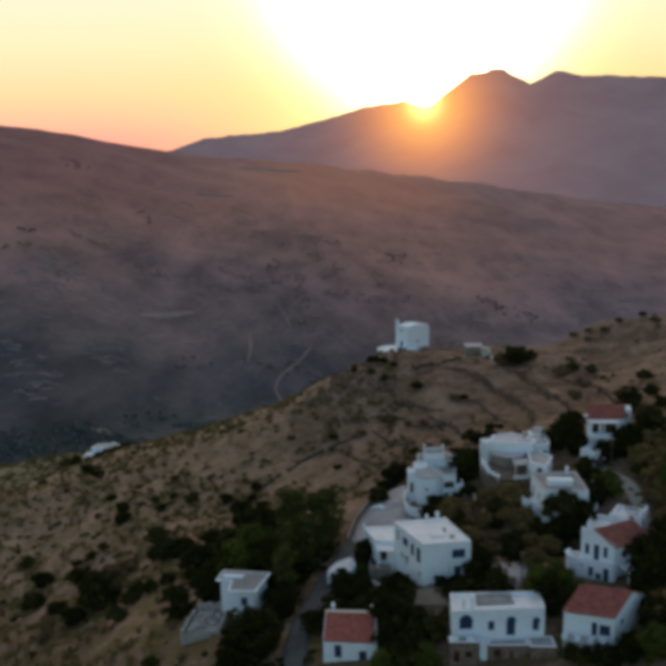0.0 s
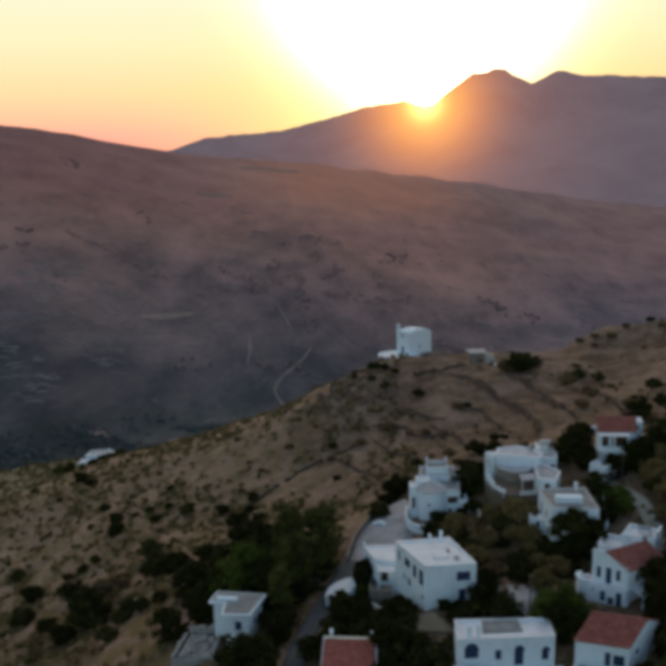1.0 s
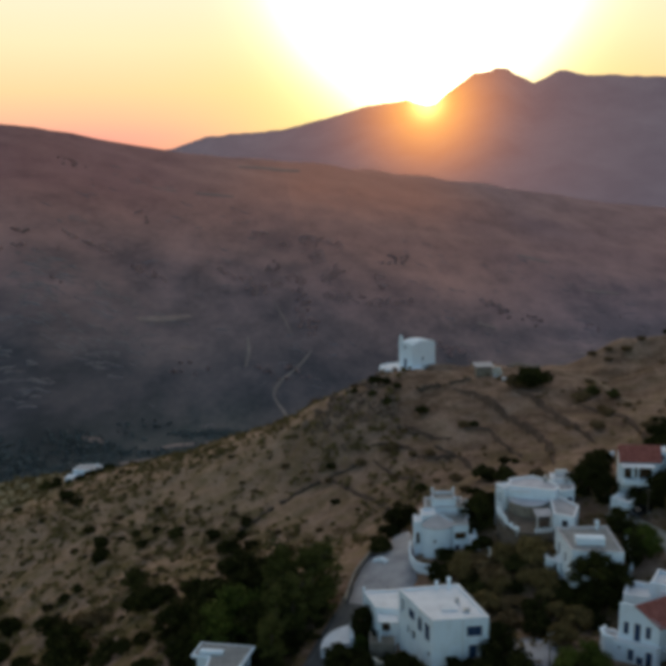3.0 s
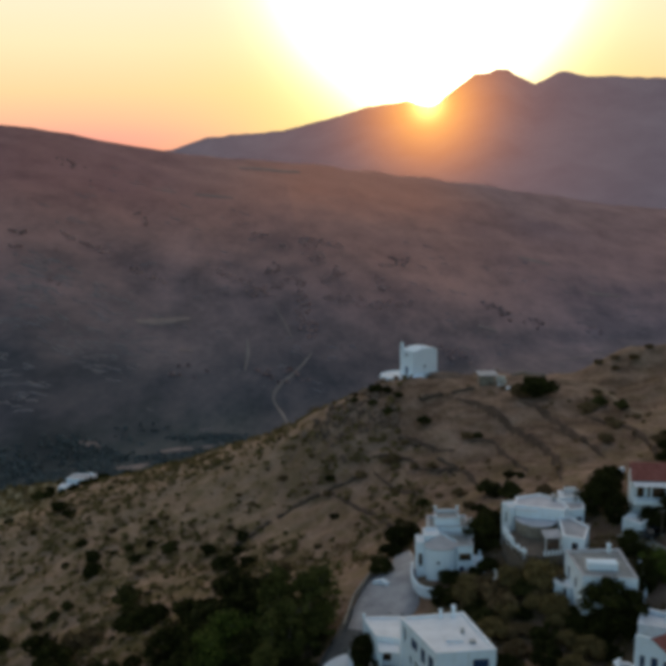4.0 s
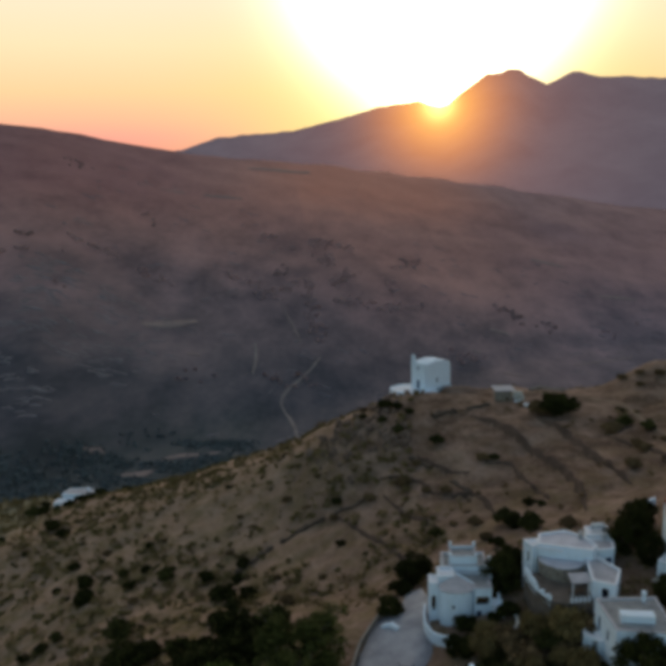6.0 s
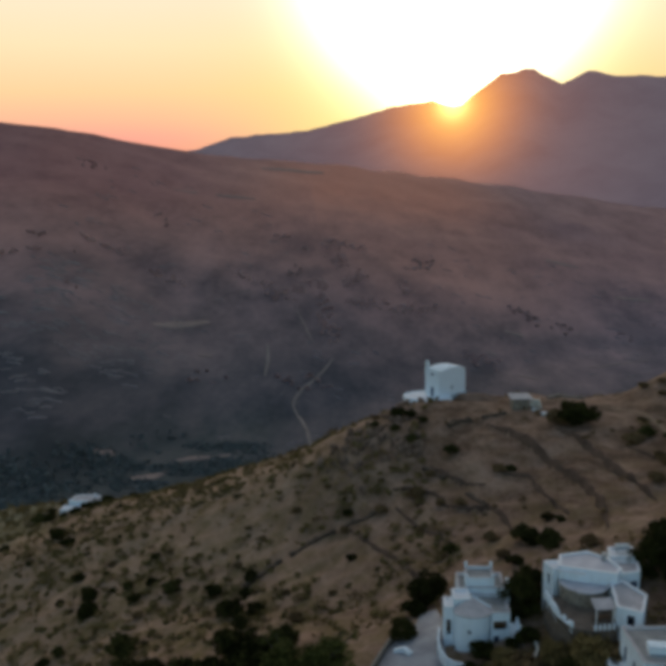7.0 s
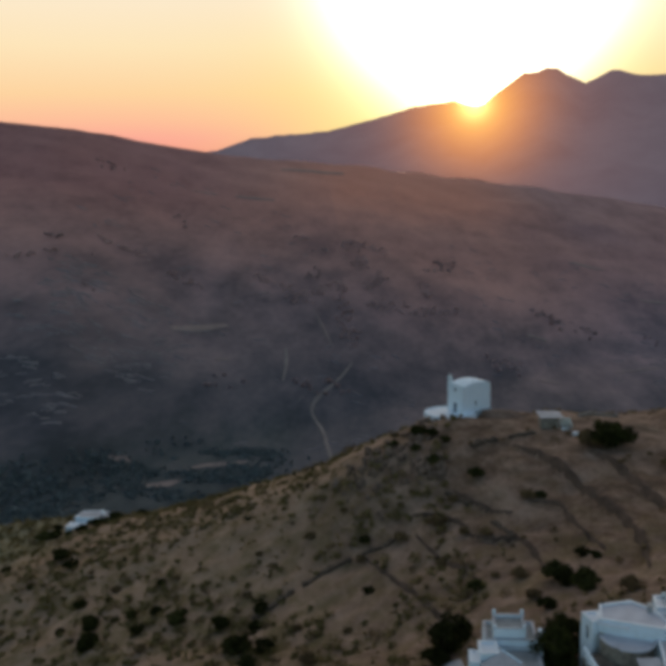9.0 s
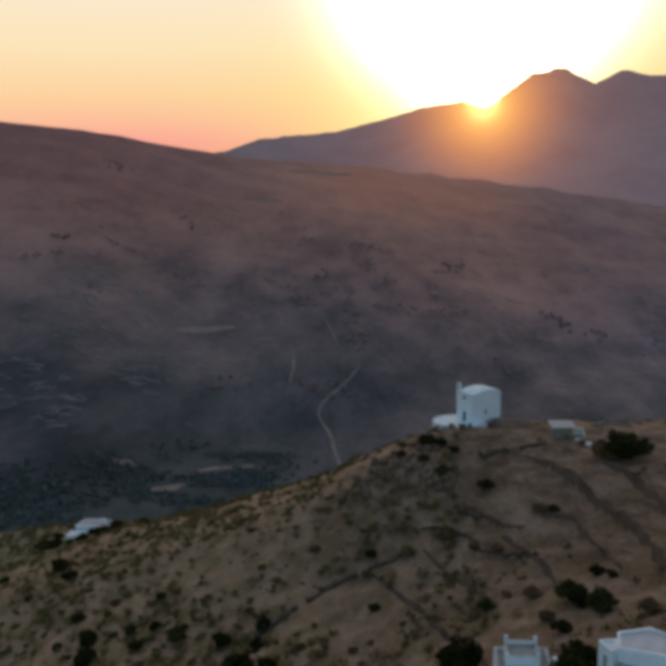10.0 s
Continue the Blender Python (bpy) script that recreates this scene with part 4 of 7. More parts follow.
def low_wall(name, line, height, thick, mat, label, drop=0.6, bumpy=0.0, category="wall", step=1.2, seed=3):
    """A free wall that follows the land along a bent line."""
    rng = np.random.default_rng(seed)
    pts = np.array(line, float)
    along = np.concatenate([[0], np.cumsum(np.hypot(*np.diff(pts, axis=0).T))])
    t = np.linspace(0, along[-1], max(int(along[-1] / step), 2) + 1)
    x, y = np.interp(t, along, pts[:, 0]), np.interp(t, along, pts[:, 1])
    dx, dy = np.gradient(x), np.gradient(y)
    ln = np.hypot(dx, dy) + 1e-9
    z = land(x, y)
    bm, rings = bmesh.new(), []
    for i in range(len(t)):
        h = height * (1 + bumpy * rng.uniform(-1, 0.6))
        w = thick * (1 + 0.4 * bumpy * rng.uniform(-1, 1)) / 2
        nx, ny = dy[i] / ln[i], -dx[i] / ln[i]
        rings.append([bm.verts.new((x[i] + nx * s * w * k, y[i] + ny * s * w * k, z[i] + zz)) for s, k, zz in ((1, 1.1, -drop), (1, 1, h * 0.95), (1, 0.8, h), (-1, 0.8, h), (-1, 1, h * 0.95), (-1, 1.1, -drop))])
    for r, s in zip(rings, rings[1:]):
        for i in range(6):
            bm.faces.new((r[i], r[(i + 1) % 6], s[(i + 1) % 6], s[i]))
    bm.faces.new(rings[0])
    bm.faces.new(rings[-1][::-1])
    ob = part(name, bm, M[mat], None)
    return tagged(ob, label, category)


# ---------- the village ----------
def house_by_the_road():
    top = house("two-storey white plastered house with flat limewashed roof")
    ring = [(12.6, 114.7), (20.0, 115.3), (17.3, 123.9), (9.0, 122.9)]
    block(top, ring, 7.5, 13.5, {
        0: [(4.5, 3.5, 2.1, 1.5, "shutter"), (4.8, 0.1, 1.15, 2.2, "door")],
        3: [(0.7, 3.3, 0.8, 1.9, "dark"), (2.7, 3.5, 1.7, 1.4, "shutter"), (5.2, 2.9, 1.1, 2.0, "shutter"), (7.0, 2.6, 1.3, 2.4, "door"), (2.2, 0.9, 0.8, 1.2, "dark"), (3.6, 0.6, 1.0, 1.5, "dark"), (7.4, 0.3, 0.9, 0.9, "dark")],
        1: [(3.0, 3.4, 1.1, 1.3, "shutter")],
    }, parapet=0.16)
    chimney(top, 15.9, 123.0, 13.45, 14.75, 0.45)
    chimney(top, 14.2, 122.8, 13.45, 14.4, 0.35)
    for x, y, w, d, h, mat, lab in ((15.2, 117.9, 2.2, 1.5, 0.3, "roof_white", "low limewashed skylight upstand"), (16.5, 119.3, 0.5, 0.5, 0.6, "metal", "dark metal roof vent"), (17.4, 117.0, 0.8, 0.5, 0.45, "metal", "small metal air unit")):
        part("roof_box", box(bmesh.new(), (x - w / 2, y - d / 2, 13.49), (x + w / 2, y + d / 2, 13.5 + h), 0.05), M[mat], top, lab)
    bm = tube(bmesh.new(), [Vector((16.6, 114.94, 7.2)), Vector((16.6, 114.94, 13.5))], [0.06, 0.06], 8)
    part("downpipe", bm, M["frame"], top)
    wing = house("low white flat-roofed annex beside the road")
    block(wing, [(5.9, 125.3), (9.3, 124.6), (9.7, 130.1), (4.3, 130.0)], 5.0, 9.4, {0: [(0.9, 0.9, 1.1, 2.1, "dark")], 2: [(2.0, 1.4, 1.0, 1.1, "shutter")]}, parapet=0.15)
    part("corner_post", box(bmesh.new(), (4.25, 129.5, 9.62), (4.6, 129.85, 10.3), 0.03), M["white"], wing)
    perg = base("pergola", Matrix(), "white concrete canopy on square posts over a terrace", "pergola")
    part("canopy", prism(bmesh.new(), [(6.1, 122.9), (8.8, 122.6), (8.95, 124.4), (6.1, 125.15)], 8.6, 8.78, 0.03), M["roof_white"], perg)
    for x, y in ((6.3, 123.1), (8.55, 122.8)):
        part("post", box(bmesh.new(), (x - 0.12, y - 0.12, 3.2), (x + 0.12, y + 0.12, 8.597), 0.02), M["white"], perg)


def house_with_balcony():
    top = house("two-storey white house with red tiled roof and balcony", at=(-0.8, -2.2, 1.1))
    p = [(36.9, 115.9), (41.1, 113.4), (47.6, 116.3), (43.4, 118.8)]
    block(top, p, 7.1, 13.1, {0: [(0.6, 3.9, 0.65, 1.7, "shutter"), (1.85, 3.2, 0.85, 2.5, "door"), (3.25, 3.9, 0.65, 1.7, "shutter")], 1: [(1.4, 3.9, 1.0, 1.1, "glass"), (4.3, 3.9, 1.0, 1.1, "glass"), (2.4, 0.1, 1.0, 2.1, "door")]}, parapet=0.02)
    a, b, c, d = (Vector((*q, 0)) for q in p)
    f, g = a.lerp(b, 0.38), d.lerp(c, 0.38)
    up = lambda v, z: Vector((v.x, v.y, z))
    out = (b - a).normalized() * 0.3
    axis = (c - b).normalized() * 0.15
    part("roof", tiled_slope(bmesh.new(), up(b + out - axis, 12.85), up(c + out + axis, 12.85), up(f - axis, 15.25), up(g + axis, 15.25)), M["tile"], top, "slope of red terracotta tiles")
    bm = bmesh.new()
    for lo, hi in (((a, f, b), (15.2, 15.2, 13.1)), ((d, g, c), (15.2, 15.2, 13.1))):
        inw = (d - a).normalized() * (0.3 if lo[0] is a else -0.3)
        pts = [up(lo[0], 13.13), up(lo[2], 13.13), up(lo[1], hi[1] - 0.04), up(lo[0], hi[0] - 0.04)]
        r, s = [bm.verts.new(v) for v in pts], [bm.verts.new(v + inw) for v in pts]
        bm.faces.new(r)
        bm.faces.new(s[::-1])
        for i in range(4):
            bm.faces.new((r[i], r[(i + 1) % 4], s[(i + 1) % 4], s[i]))
    part("gable", bm, M["white"], top)
    part("back_roof", tiled_slope(bmesh.new(), up(d, 13.4), up(a, 13.4), up(g, 15.1), up(f, 15.1)), M["tile"], top, "steep back slope of red terracotta tiles")
    terrace_ring = [(37.0, 117.6), (35.8, 117.8), (35.1, 117.1), (35.2, 115.9), (36.1, 115.15), (40.74, 112.8), (41.35, 113.15), (41.11, 113.36), (36.85, 115.9), (37.75, 116.35)]
    block(top, terrace_ring, 7.1, 10.2, {4: [(0.5, 2.2, 0.4, 0.4, "shutter"), (1.7, 0.9, 0.75, 1.6, "shutter"), (2.7, 0.6, 0.9, 1.1, "shutter"), (3.8, 0.5, 0.85, 2.1, "door")]}, parapet=0.15, roof="roof_pale")
    part("balcony_rim", prism(bmesh.new(), [(35.95, 117.95), (34.95, 117.25), (35.05, 115.8), (36.0, 115.0), (36.2, 115.25), (35.4, 116.0), (35.3, 117.0), (36.05, 117.6)], 10.42, 10.85, 0.04), M["white"], top, "rounded white balcony parapet")
    side = Vector((c.y - b.y, b.x - c.x, 0)).normalized()
    q = [b.lerp(c, 0.12), b.lerp(c, 0.95)]
    q += [q[1] + side * 2.1, q[0] + side * 2.1]
    part("porch_roof", prism(bmesh.new(), [tuple(v[:2]) for v in q[::-1]], 9.75, 9.95, 0.03), M["roof_white"], top, "flat white porch roof")
    for w in (0.03, 0.5, 0.97):
        v = q[3].lerp(q[2], w) - side * 0.15
        part("porch_post", box(bmesh.new(), (v.x - 0.13, v.y - 0.13, 6.0), (v.x + 0.13, v.y + 0.13, 9.747), 0.02), M["white"], top)
    back = house("white flat-roofed outbuilding with a solar heater on top")
    block(back, [(42.6, 120.8), (46.9, 118.7), (49.4, 122.5), (45.4, 125.0)], 10.5, 14.2, {0: [(2.9, 3.3, 0.9, 1.2, "shutter")], 1: [(0.8, 3.0, 1.0, 1.9, "door")]}, parapet=0.4)
    part("solar_panel", turned(box(bmesh.new(), (-0.9, -0.6, 0), (0.9, 0.6, 0.08), 0.01), Matrix.Translation((46.6, 121.5, 14.7)) @ Matrix.Rotation(0.6, 4, "X")), M["glass"], back, "dark glazed solar collector")
    part("tank", tube(bmesh.new(), [Vector((45.6, 122.3, 15.3)), Vector((47.5, 122.0, 15.3))], [0.28, 0.28], 14), M["metal"], back, "metal hot water tank")
    for x, y in ((45.8, 122.1), (47.3, 121.9), (45.9, 121.0), (47.2, 120.9)):
        part("strut", box(bmesh.new(), (x - 0.03, y - 0.03, 14.18), (x + 0.03, y + 0.03, 15.05)), M["metal"], back)
    low = house("low white walled terrace block with flat roof")
    block(low, [(39.2, 120.9), (42.3, 119.6), (44.2, 123.2), (41.2, 124.8)], 9.5, 12.7, {}, parapet=0.6)


def house_with_grey_roof():
    top = house("white house with grey screed roof and stepped parapets")
    block(top, [(34.1, 127.7), (41.2, 126.7), (41.6, 135.4), (33.8, 135.2)], 11.0, 16.3, {0: [(0.8, 1.6, 1.0, 2.0, "door"), (2.6, 2.4, 1.0, 1.2, "glass"), (4.9, 2.4, 1.0, 1.2, "shutter")], 3: [(1.2, 1.8, 0.9, 2.1, "door"), (4.2, 2.2, 0.8, 1.5, "shutter")], 1: [(2.5, 3.2, 0.9, 1.1, "shutter")]}, roof="roof_grey", parapet=0.12)
    part("roof_box", prism(bmesh.new(), [(35.3, 129.6), (39.3, 129.1), (39.5, 130.6), (35.4, 131.0)], 16.25, 17.3, 0.06), M["white"], top, "white stair hatch on the roof")
    chimney(top, 39.8, 134.6, 16.2, 17.3, 0.45)
    block(top, [(31.9, 133.4), (33.75, 131.6), (33.75, 134.6), (32.4, 135.9)], 10.0, 12.1, {0: [(1.2, 0.3, 0.8, 1.8, "dark")]}, parapet=0.35)


def terraced_house():
    top = house("rambling white stepped house with roof terraces")
    block(top, [(29.2, 147.6), (36.4, 145.3), (37.5, 146.9), (36.3, 150.1), (34.2, 152.0), (30.0, 150.9)], 13.5, 17.9, {}, parapet=0.18, roof="roof_lilac")
    part("eave", prism(bmesh.new(), [(28.9, 147.2), (32.4, 146.05), (32.6, 146.5), (29.1, 147.57)], 17.5, 17.72, 0.03), M["roof_white"], top, "white projecting eave slab")
    block(top, [(27.5, 149.5), (28.35, 147.2), (29.15, 147.65), (29.75, 149.85)], 12.0, 17.7, {0: [(0.9, 2.9, 0.8, 1.8, "dark")]}, parapet=0.15)
    block(top, [(37.6, 146.7), (40.1, 147.2), (40.8, 150.4), (36.5, 150.2)], 12.5, 17.2, {0: [(1.2, 2.2, 1.0, 1.4, "shutter")]}, parapet=0.2, roof="roof_pale")
    arc = [(32.4 - 3.3 * math.cos(a), 147.0 - 3.6 * math.sin(a)) for a in np.linspace(0.1, math.pi - 0.1, 10)]
    block(top, [*arc, (35.4, 146.63), (29.3, 147.66)], 11.5, 16.2, {}, mat="stone", roof="roof_lilac", parapet=0.02)
    rim = [Vector((x, y, 16.32)) for x, y in arc]
    part("rim", tube(bmesh.new(), rim, [0.2] * len(rim), 8), M["roof_lilac"], top, "rounded pale terrace rim")
    ring = [(34.6, 139.4), (37.4, 137.9), (39.4, 142.3), (37.4, 146.2), (35.6, 145.6)]
    block(top, ring, 10.5, 16.5, {0: [(1.3, 4.0, 0.9, 1.4, "glass")], 1: [(2.0, 3.6, 1.0, 1.3, "shutter")], 4: [(2.0, 3.9, 1.3, 2.0, "dark")]}, parapet=0.18, roof="roof_pale")
    patio = [(27.0, 146.2), (27.5, 141.8), (28.8, 138.7), (31.5, 137.9), (34.5, 138.3), (35.5, 145.2), (32.5, 144.6), (29.6, 146.6)]
    part("patio", prism(bmesh.new(), patio, 8.0, 14.2, 0.05), M["patio"], top, "brown stone paved patio")
    for i in (0, 1):
        a, b = patio[i], patio[i + 1]
        bm = panel(bmesh.new(), math.dist(a, b), 13.3, 15.2 - 0.5 * i, 0.3, [(0.5 + 1.3 * j, 14.35, 0.75, 0.5) for j in range(int(math.dist(a, b) / 1.3))])
        part("parapet", turned(bm, edge_matrix(a, b)), M["white"], top, "white balustrade wall with openings")
    for j in range(5):
        x, y = 31.6 + 0.6 * j, 138.05 + 0.08 * j
        part("baluster", box(bmesh.new(), (x - 0.14, y - 0.12, 13.9), (x + 0.14, y + 0.12, 14.9), 0.04), M["white"], top)
    block(top, [(37.2, 150.9), (40.6, 150.9), (41.2, 154.0), (37.6, 153.8)], 13.0, 17.5, {0: [(1.0, 2.6, 0.9, 1.2, "shutter")]}, parapet=0.25)
    part("solar_panel", turned(box(bmesh.new(), (-1.0, -0.6, 0), (1.0, 0.6, 0.08), 0.01), Matrix.Translation((39.2, 152.0, 18.05)) @ Matrix.Rotation(0.6, 4, "X")), M["glass"], top, "dark glazed solar collector")
    part("tank", tube(bmesh.new(), [Vector((38.3, 152.6, 18.6)), Vector((40.2, 152.6, 18.6))], [0.27, 0.27], 14), M["frame"], top, "white hot water tank")
    for x, y, z in ((38.5, 152.6, 18.3), (40.0, 152.6, 18.3), (38.4, 151.5, 17.75), (40.0, 151.5, 17.75)):
        part("strut", box(bmesh.new(), (x - 0.03, y - 0.03, 17.45), (x + 0.03, y + 0.03, z + 0.05)), M["metal"], top)
    part("terrace_awning", prism(bmesh.new(), [(31.9, 139.4), (34.5, 139.6), (34.6, 141.9), (31.9, 141.7)], [16.2, 16.2, 16.5, 16.5], [16.3, 16.3, 16.6, 16.6], 0.02), M["roof_pale"], top, "pale flat awning over the terrace")
    for x, y in ((32.1, 139.55), (34.3, 139.75)):
        part("post", box(bmesh.new(), (x - 0.08, y - 0.08, 14.15), (x + 0.08, y + 0.08, 16.22)), M["frame"], top)
    for x, y in ((32.4, 140.5), (33.5, 140.7)):
        seat = base("bench", Matrix(), "dark wooden bench under the awning", "bench")
        part("seat", box(bmesh.new(), (x - 0.45, y - 0.25, 14.6), (x + 0.45, y + 0.25, 14.68), 0.01), M["brown"], seat)
        for dx in (-0.38, 0.38):
            part("leg", box(bmesh.new(), (x + dx - 0.04, y - 0.22, 14.2), (x + dx + 0.04, y + 0.22, 14.597)), M["brown"], seat)
    chimney(top, 35.8, 149.5, 17.8, 18.7, 0.5, "metal")
    part("satellite_dish", dish((39.2, 149.3, 18.05), 0.45), M["metal"], top, "small grey satellite dish")


def dish(at, r):
    bm = bmesh.new()
    rings = []
    m = Matrix.Translation(at) @ Matrix.Rotation(radians(55), 4, "X")
    for k in range(5):
        q = r * k / 4 + 0.01
        rings.append([bm.verts.new(m @ Vector((q * math.cos(a), q * math.sin(a), 0.5 * q * q / r))) for a in np.linspace(0, 2 * math.pi, 18, endpoint=False)])
    for a, b in zip(rings, rings[1:]):
        for i in range(18):
            bm.faces.new((a[i], a[(i + 1) % 18], b[(i + 1) % 18], b[i]))
    bm.faces.new(rings[0])
    tube(bm, [Vector(at) - Vector((0, 0, 0.9)), Vector(at)], [0.03, 0.03], 6)
    return bm


def tower_house():
    top = house("tall white house with vaulted front and roof terrace")
    bow = [(17.3 - 2.45 * math.cos(a), 146.2 - 1.7 * math.sin(a)) for a in np.linspace(0.0, math.pi, 9)]
    block(top, [*bow, (19.75, 147.5), (14.85, 147.5)], 6.0, 12.15, {3: [(0.1, 3.6, 0.5, 0.6, "shutter")], 4: [(0.3, 0.9, 0.7, 1.6, "dark")], 6: [(0.15, 0.5, 0.7, 1.9, "dark")]}, parapet=0.02, roof="roof_grey")
    bm = bmesh.new()
    apex = bm.verts.new((17.4, 148.2, 13.35))
    eaves = [bm.verts.new((17.3 - 2.6 * math.cos(a), 146.2 - 1.85 * math.sin(a), 12.24)) for a in np.linspace(-0.35, math.pi + 0.35, 17)]
    lows = [bm.verts.new(v.co - Vector((0, 0, 0.12))) for v in eaves]
    for a, b, c, d in zip(eaves, eaves[1:], lows, lows[1:]):
        bm.faces.new((a, b, apex))
        bm.faces.new((a, c, d, b))
    part("half_cone_roof", bm, M["roof_pale"], top, "grey half-conical roof over the bowed front")
    part("coping", tube(bmesh.new(), [Vector((17.4, 148.2, 13.4)), Vector((19.9, 146.9, 12.35))], [0.14, 0.14], 8), M["white"], top, "white plastered coping")
    block(top, [(14.85, 147.52), (17.2, 147.52), (17.2, 150.3), (14.85, 150.3)], 6.0, 13.0, {3: [(1.0, 3.4, 0.8, 1.3, "shutter")]}, parapet=0.25)
    block(top, [(19.77, 145.3), (22.3, 145.4), (22.5, 150.3), (17.25, 150.3), (17.25, 148.3), (19.77, 147.0)], 6.0, 12.2, {0: [(0.35, 0.9, 0.8, 2.0, "door"), (0.25, 3.8, 2.0, 1.3, "dark")], 1: [(1.0, 3.4, 0.9, 1.3, "shutter")]}, roof="roof_grey", parapet=0.2)
    block(top, [(13.5, 146.9), (14.8, 146.8), (14.8, 149.4), (13.6, 149.6)], 6.0, 12.3, {0: [(0.35, 2.2, 0.6, 2.3, "dark")]}, parapet=0.15)
    block(top, [(15.8, 150.35), (22.5, 150.35), (22.6, 154.8), (16.0, 154.9)], 5.6, 13.1, {3: [(2.0, 4.6, 0.9, 1.2, "shutter")]}, parapet=0.25, roof="roof_grey")
    block(top, [(16.9, 150.9), (21.0, 150.8), (21.2, 154.3), (17.2, 154.4)], 13.1, 14.35, {}, parapet=0.3, deep=0.3, roof="roof_grey")
    part("end_wall", box(bmesh.new(), (22.65, 150.4, 8.0), (23.2, 151.6, 14.3), 0.04), M["white"], top, "white plastered end wall beside the terrace")
    for x, y, h in ((17.1, 151.1, 15.0), (17.4, 154.2, 15.4), (21.0, 154.1, 15.4), (20.8, 151.05, 15.0)):
        part("pillar", box(bmesh.new(), (x - 0.18, y - 0.18, 14.72), (x + 0.18, y + 0.18, h), 0.03), M["white"], top)


def lower_houses():
    top = house("white house with red tiled gable roof and small windows")
    ring = [(30.1, 101.0), (36.3, 98.9), (42.6, 104.6), (36.4, 106.7)]
    block(top, ring, 6.6, 10.3, {0: [(3.6, 0.5, 0.8, 2.0, "shutter"), (4.6, 0.7, 1.45, 1.6, "shutter")], 1: [(1.6, 1.7, 0.9, 0.9, "shutter")]}, parapet=0.02)
    gable_roof(top, ring, 10.3, 12.3, 0)
    part("front_terrace", prism(bmesh.new(), [(29.6, 99.4), (34.4, 97.7), (34.9, 99.2), (30.1, 100.85)], 3.0, 6.9, 0.05), M["concrete"], top, "pale concrete terrace")
    for x, y in ((29.8, 99.5), (31.4, 98.95), (33.0, 98.4), (34.3, 97.95)):
        part("terrace_post", box(bmesh.new(), (x - 0.25, y, 6.904), (x + 0.45, y + 0.25, 7.7), 0.04), M["white"], top, "white plastered terrace post")
    top = house("long white house with arched blue windows over stone terrace")
    block(top, [(15.3, 102.2), (28.0, 102.6), (28.3, 107.0), (15.6, 107.0)], 5.7, 9.5, {0: [(0.9, 1.3, 1.9, 1.2, "shutter"), (4.9, 1.0, 0.9, 1.4, "shutter"), (7.4, 0.1, 1.3, 2.3, "door"), (11.0, 0.7, 1.0, 1.6, "shutter")], 1: [(1.5, 1.2, 0.8, 1.1, "shutter")]}, parapet=0.3)
    for x, w, z in ((15.3 + 0.9 + 0.95, 1.9, 8.2), (15.3 + 7.4 + 0.65, 1.3, 8.1), (15.3 + 11.5, 1.0, 8.0)):
        bm = bmesh.new()
        ringv = [(x + w / 2 * math.cos(a), 0.55 * w * math.sin(a)) for a in np.linspace(0, math.pi, 11)]
        f = [bm.verts.new((px, 102.24, z + pz)) for px, pz in ringv]
        g = [bm.verts.new((px, 102.1, z + pz)) for px, pz in ringv]
        bm.faces.new(f)
        bm.faces.new(g[::-1])
        for i in range(11):
            bm.faces.new((f[i], f[(i + 1) % 11], g[(i + 1) % 11], g[i]))
        part("fanlight", bm, M["blue"], top, "dark blue arched fanlight")
    chimney(top, 17.0, 103.2, 9.4, 10.9, 0.55)
    chimney(top, 18.2, 103.4, 9.4, 11.0, 0.55)
    part("roof_box", prism(bmesh.new(), [(18.9, 104.0), (24.2, 104.2), (24.0, 106.4), (19.2, 106.4)], 9.45, [9.65, 9.65, 10.0, 10.0], 0.05), M["roof_grey"], top, "grey sloped roof light")
    ter = house("rubble stone terrace with dark arched cellar openings")
    block(ter, [(14.7, 100.5), (18.5, 100.3), (18.6, 102.05), (14.7, 101.95)], 2.4, 6.1, {0: [(0.5, 0.9, 0.8, 1.6, "dark"), (2.1, 1.5, 0.9, 1.0, "dark")]}, mat="brown_stone", roof="concrete", parapet=0.12)
    block(ter, [(20.0, 100.8), (25.4, 100.6), (25.4, 102.3), (20.0, 102.1)], 2.4, 5.3, {0: [(0.7, 0.6, 1.0, 1.9, "dark"), (2.6, 0.5, 1.0, 1.7, "brown_door")]}, mat="brown_stone", roof="concrete", parapet=0.12)
    block(ter, [(25.45, 100.0), (28.9, 99.7), (29.0, 102.4), (25.45, 102.3)], 2.4, 5.5, {}, mat="brown_stone", roof="concrete", parapet=0.1)
    part("pier", box(bmesh.new(), (18.75, 100.9, 0.5), (19.85, 102.1, 5.9), 0.06), M["white"], ter, "white plastered pier between the terraces")
    for x, w in ((15.0, 0.9), (17.0, 1.0)):
        part("parapet_block", box(bmesh.new(), (x, 100.55, 6.3), (x + w, 100.95, 6.85), 0.08), M["white"], ter, "white plastered parapet block")
    top = house("small white house with red tiled lean-to roof")
    ring = [(-2.5, 103.9), (4.9, 103.0), (5.2, 108.7), (-2.1, 109.4)]
    block(top, ring, 1.6, 4.9, {0: [(1.5, 0.7, 1.1, 2.0, "shutter"), (4.9, 0.4, 1.2, 1.5, "shutter")]}, parapet=0.02)
    part("roof", tiled_slope(bmesh.new(), (-2.5, 103.7, 4.92), (4.9, 102.8, 4.92), (-2.1, 109.2, 6.3), (5.1, 108.5, 6.3)), M["tile"], top, "slope of red terracotta tiles")
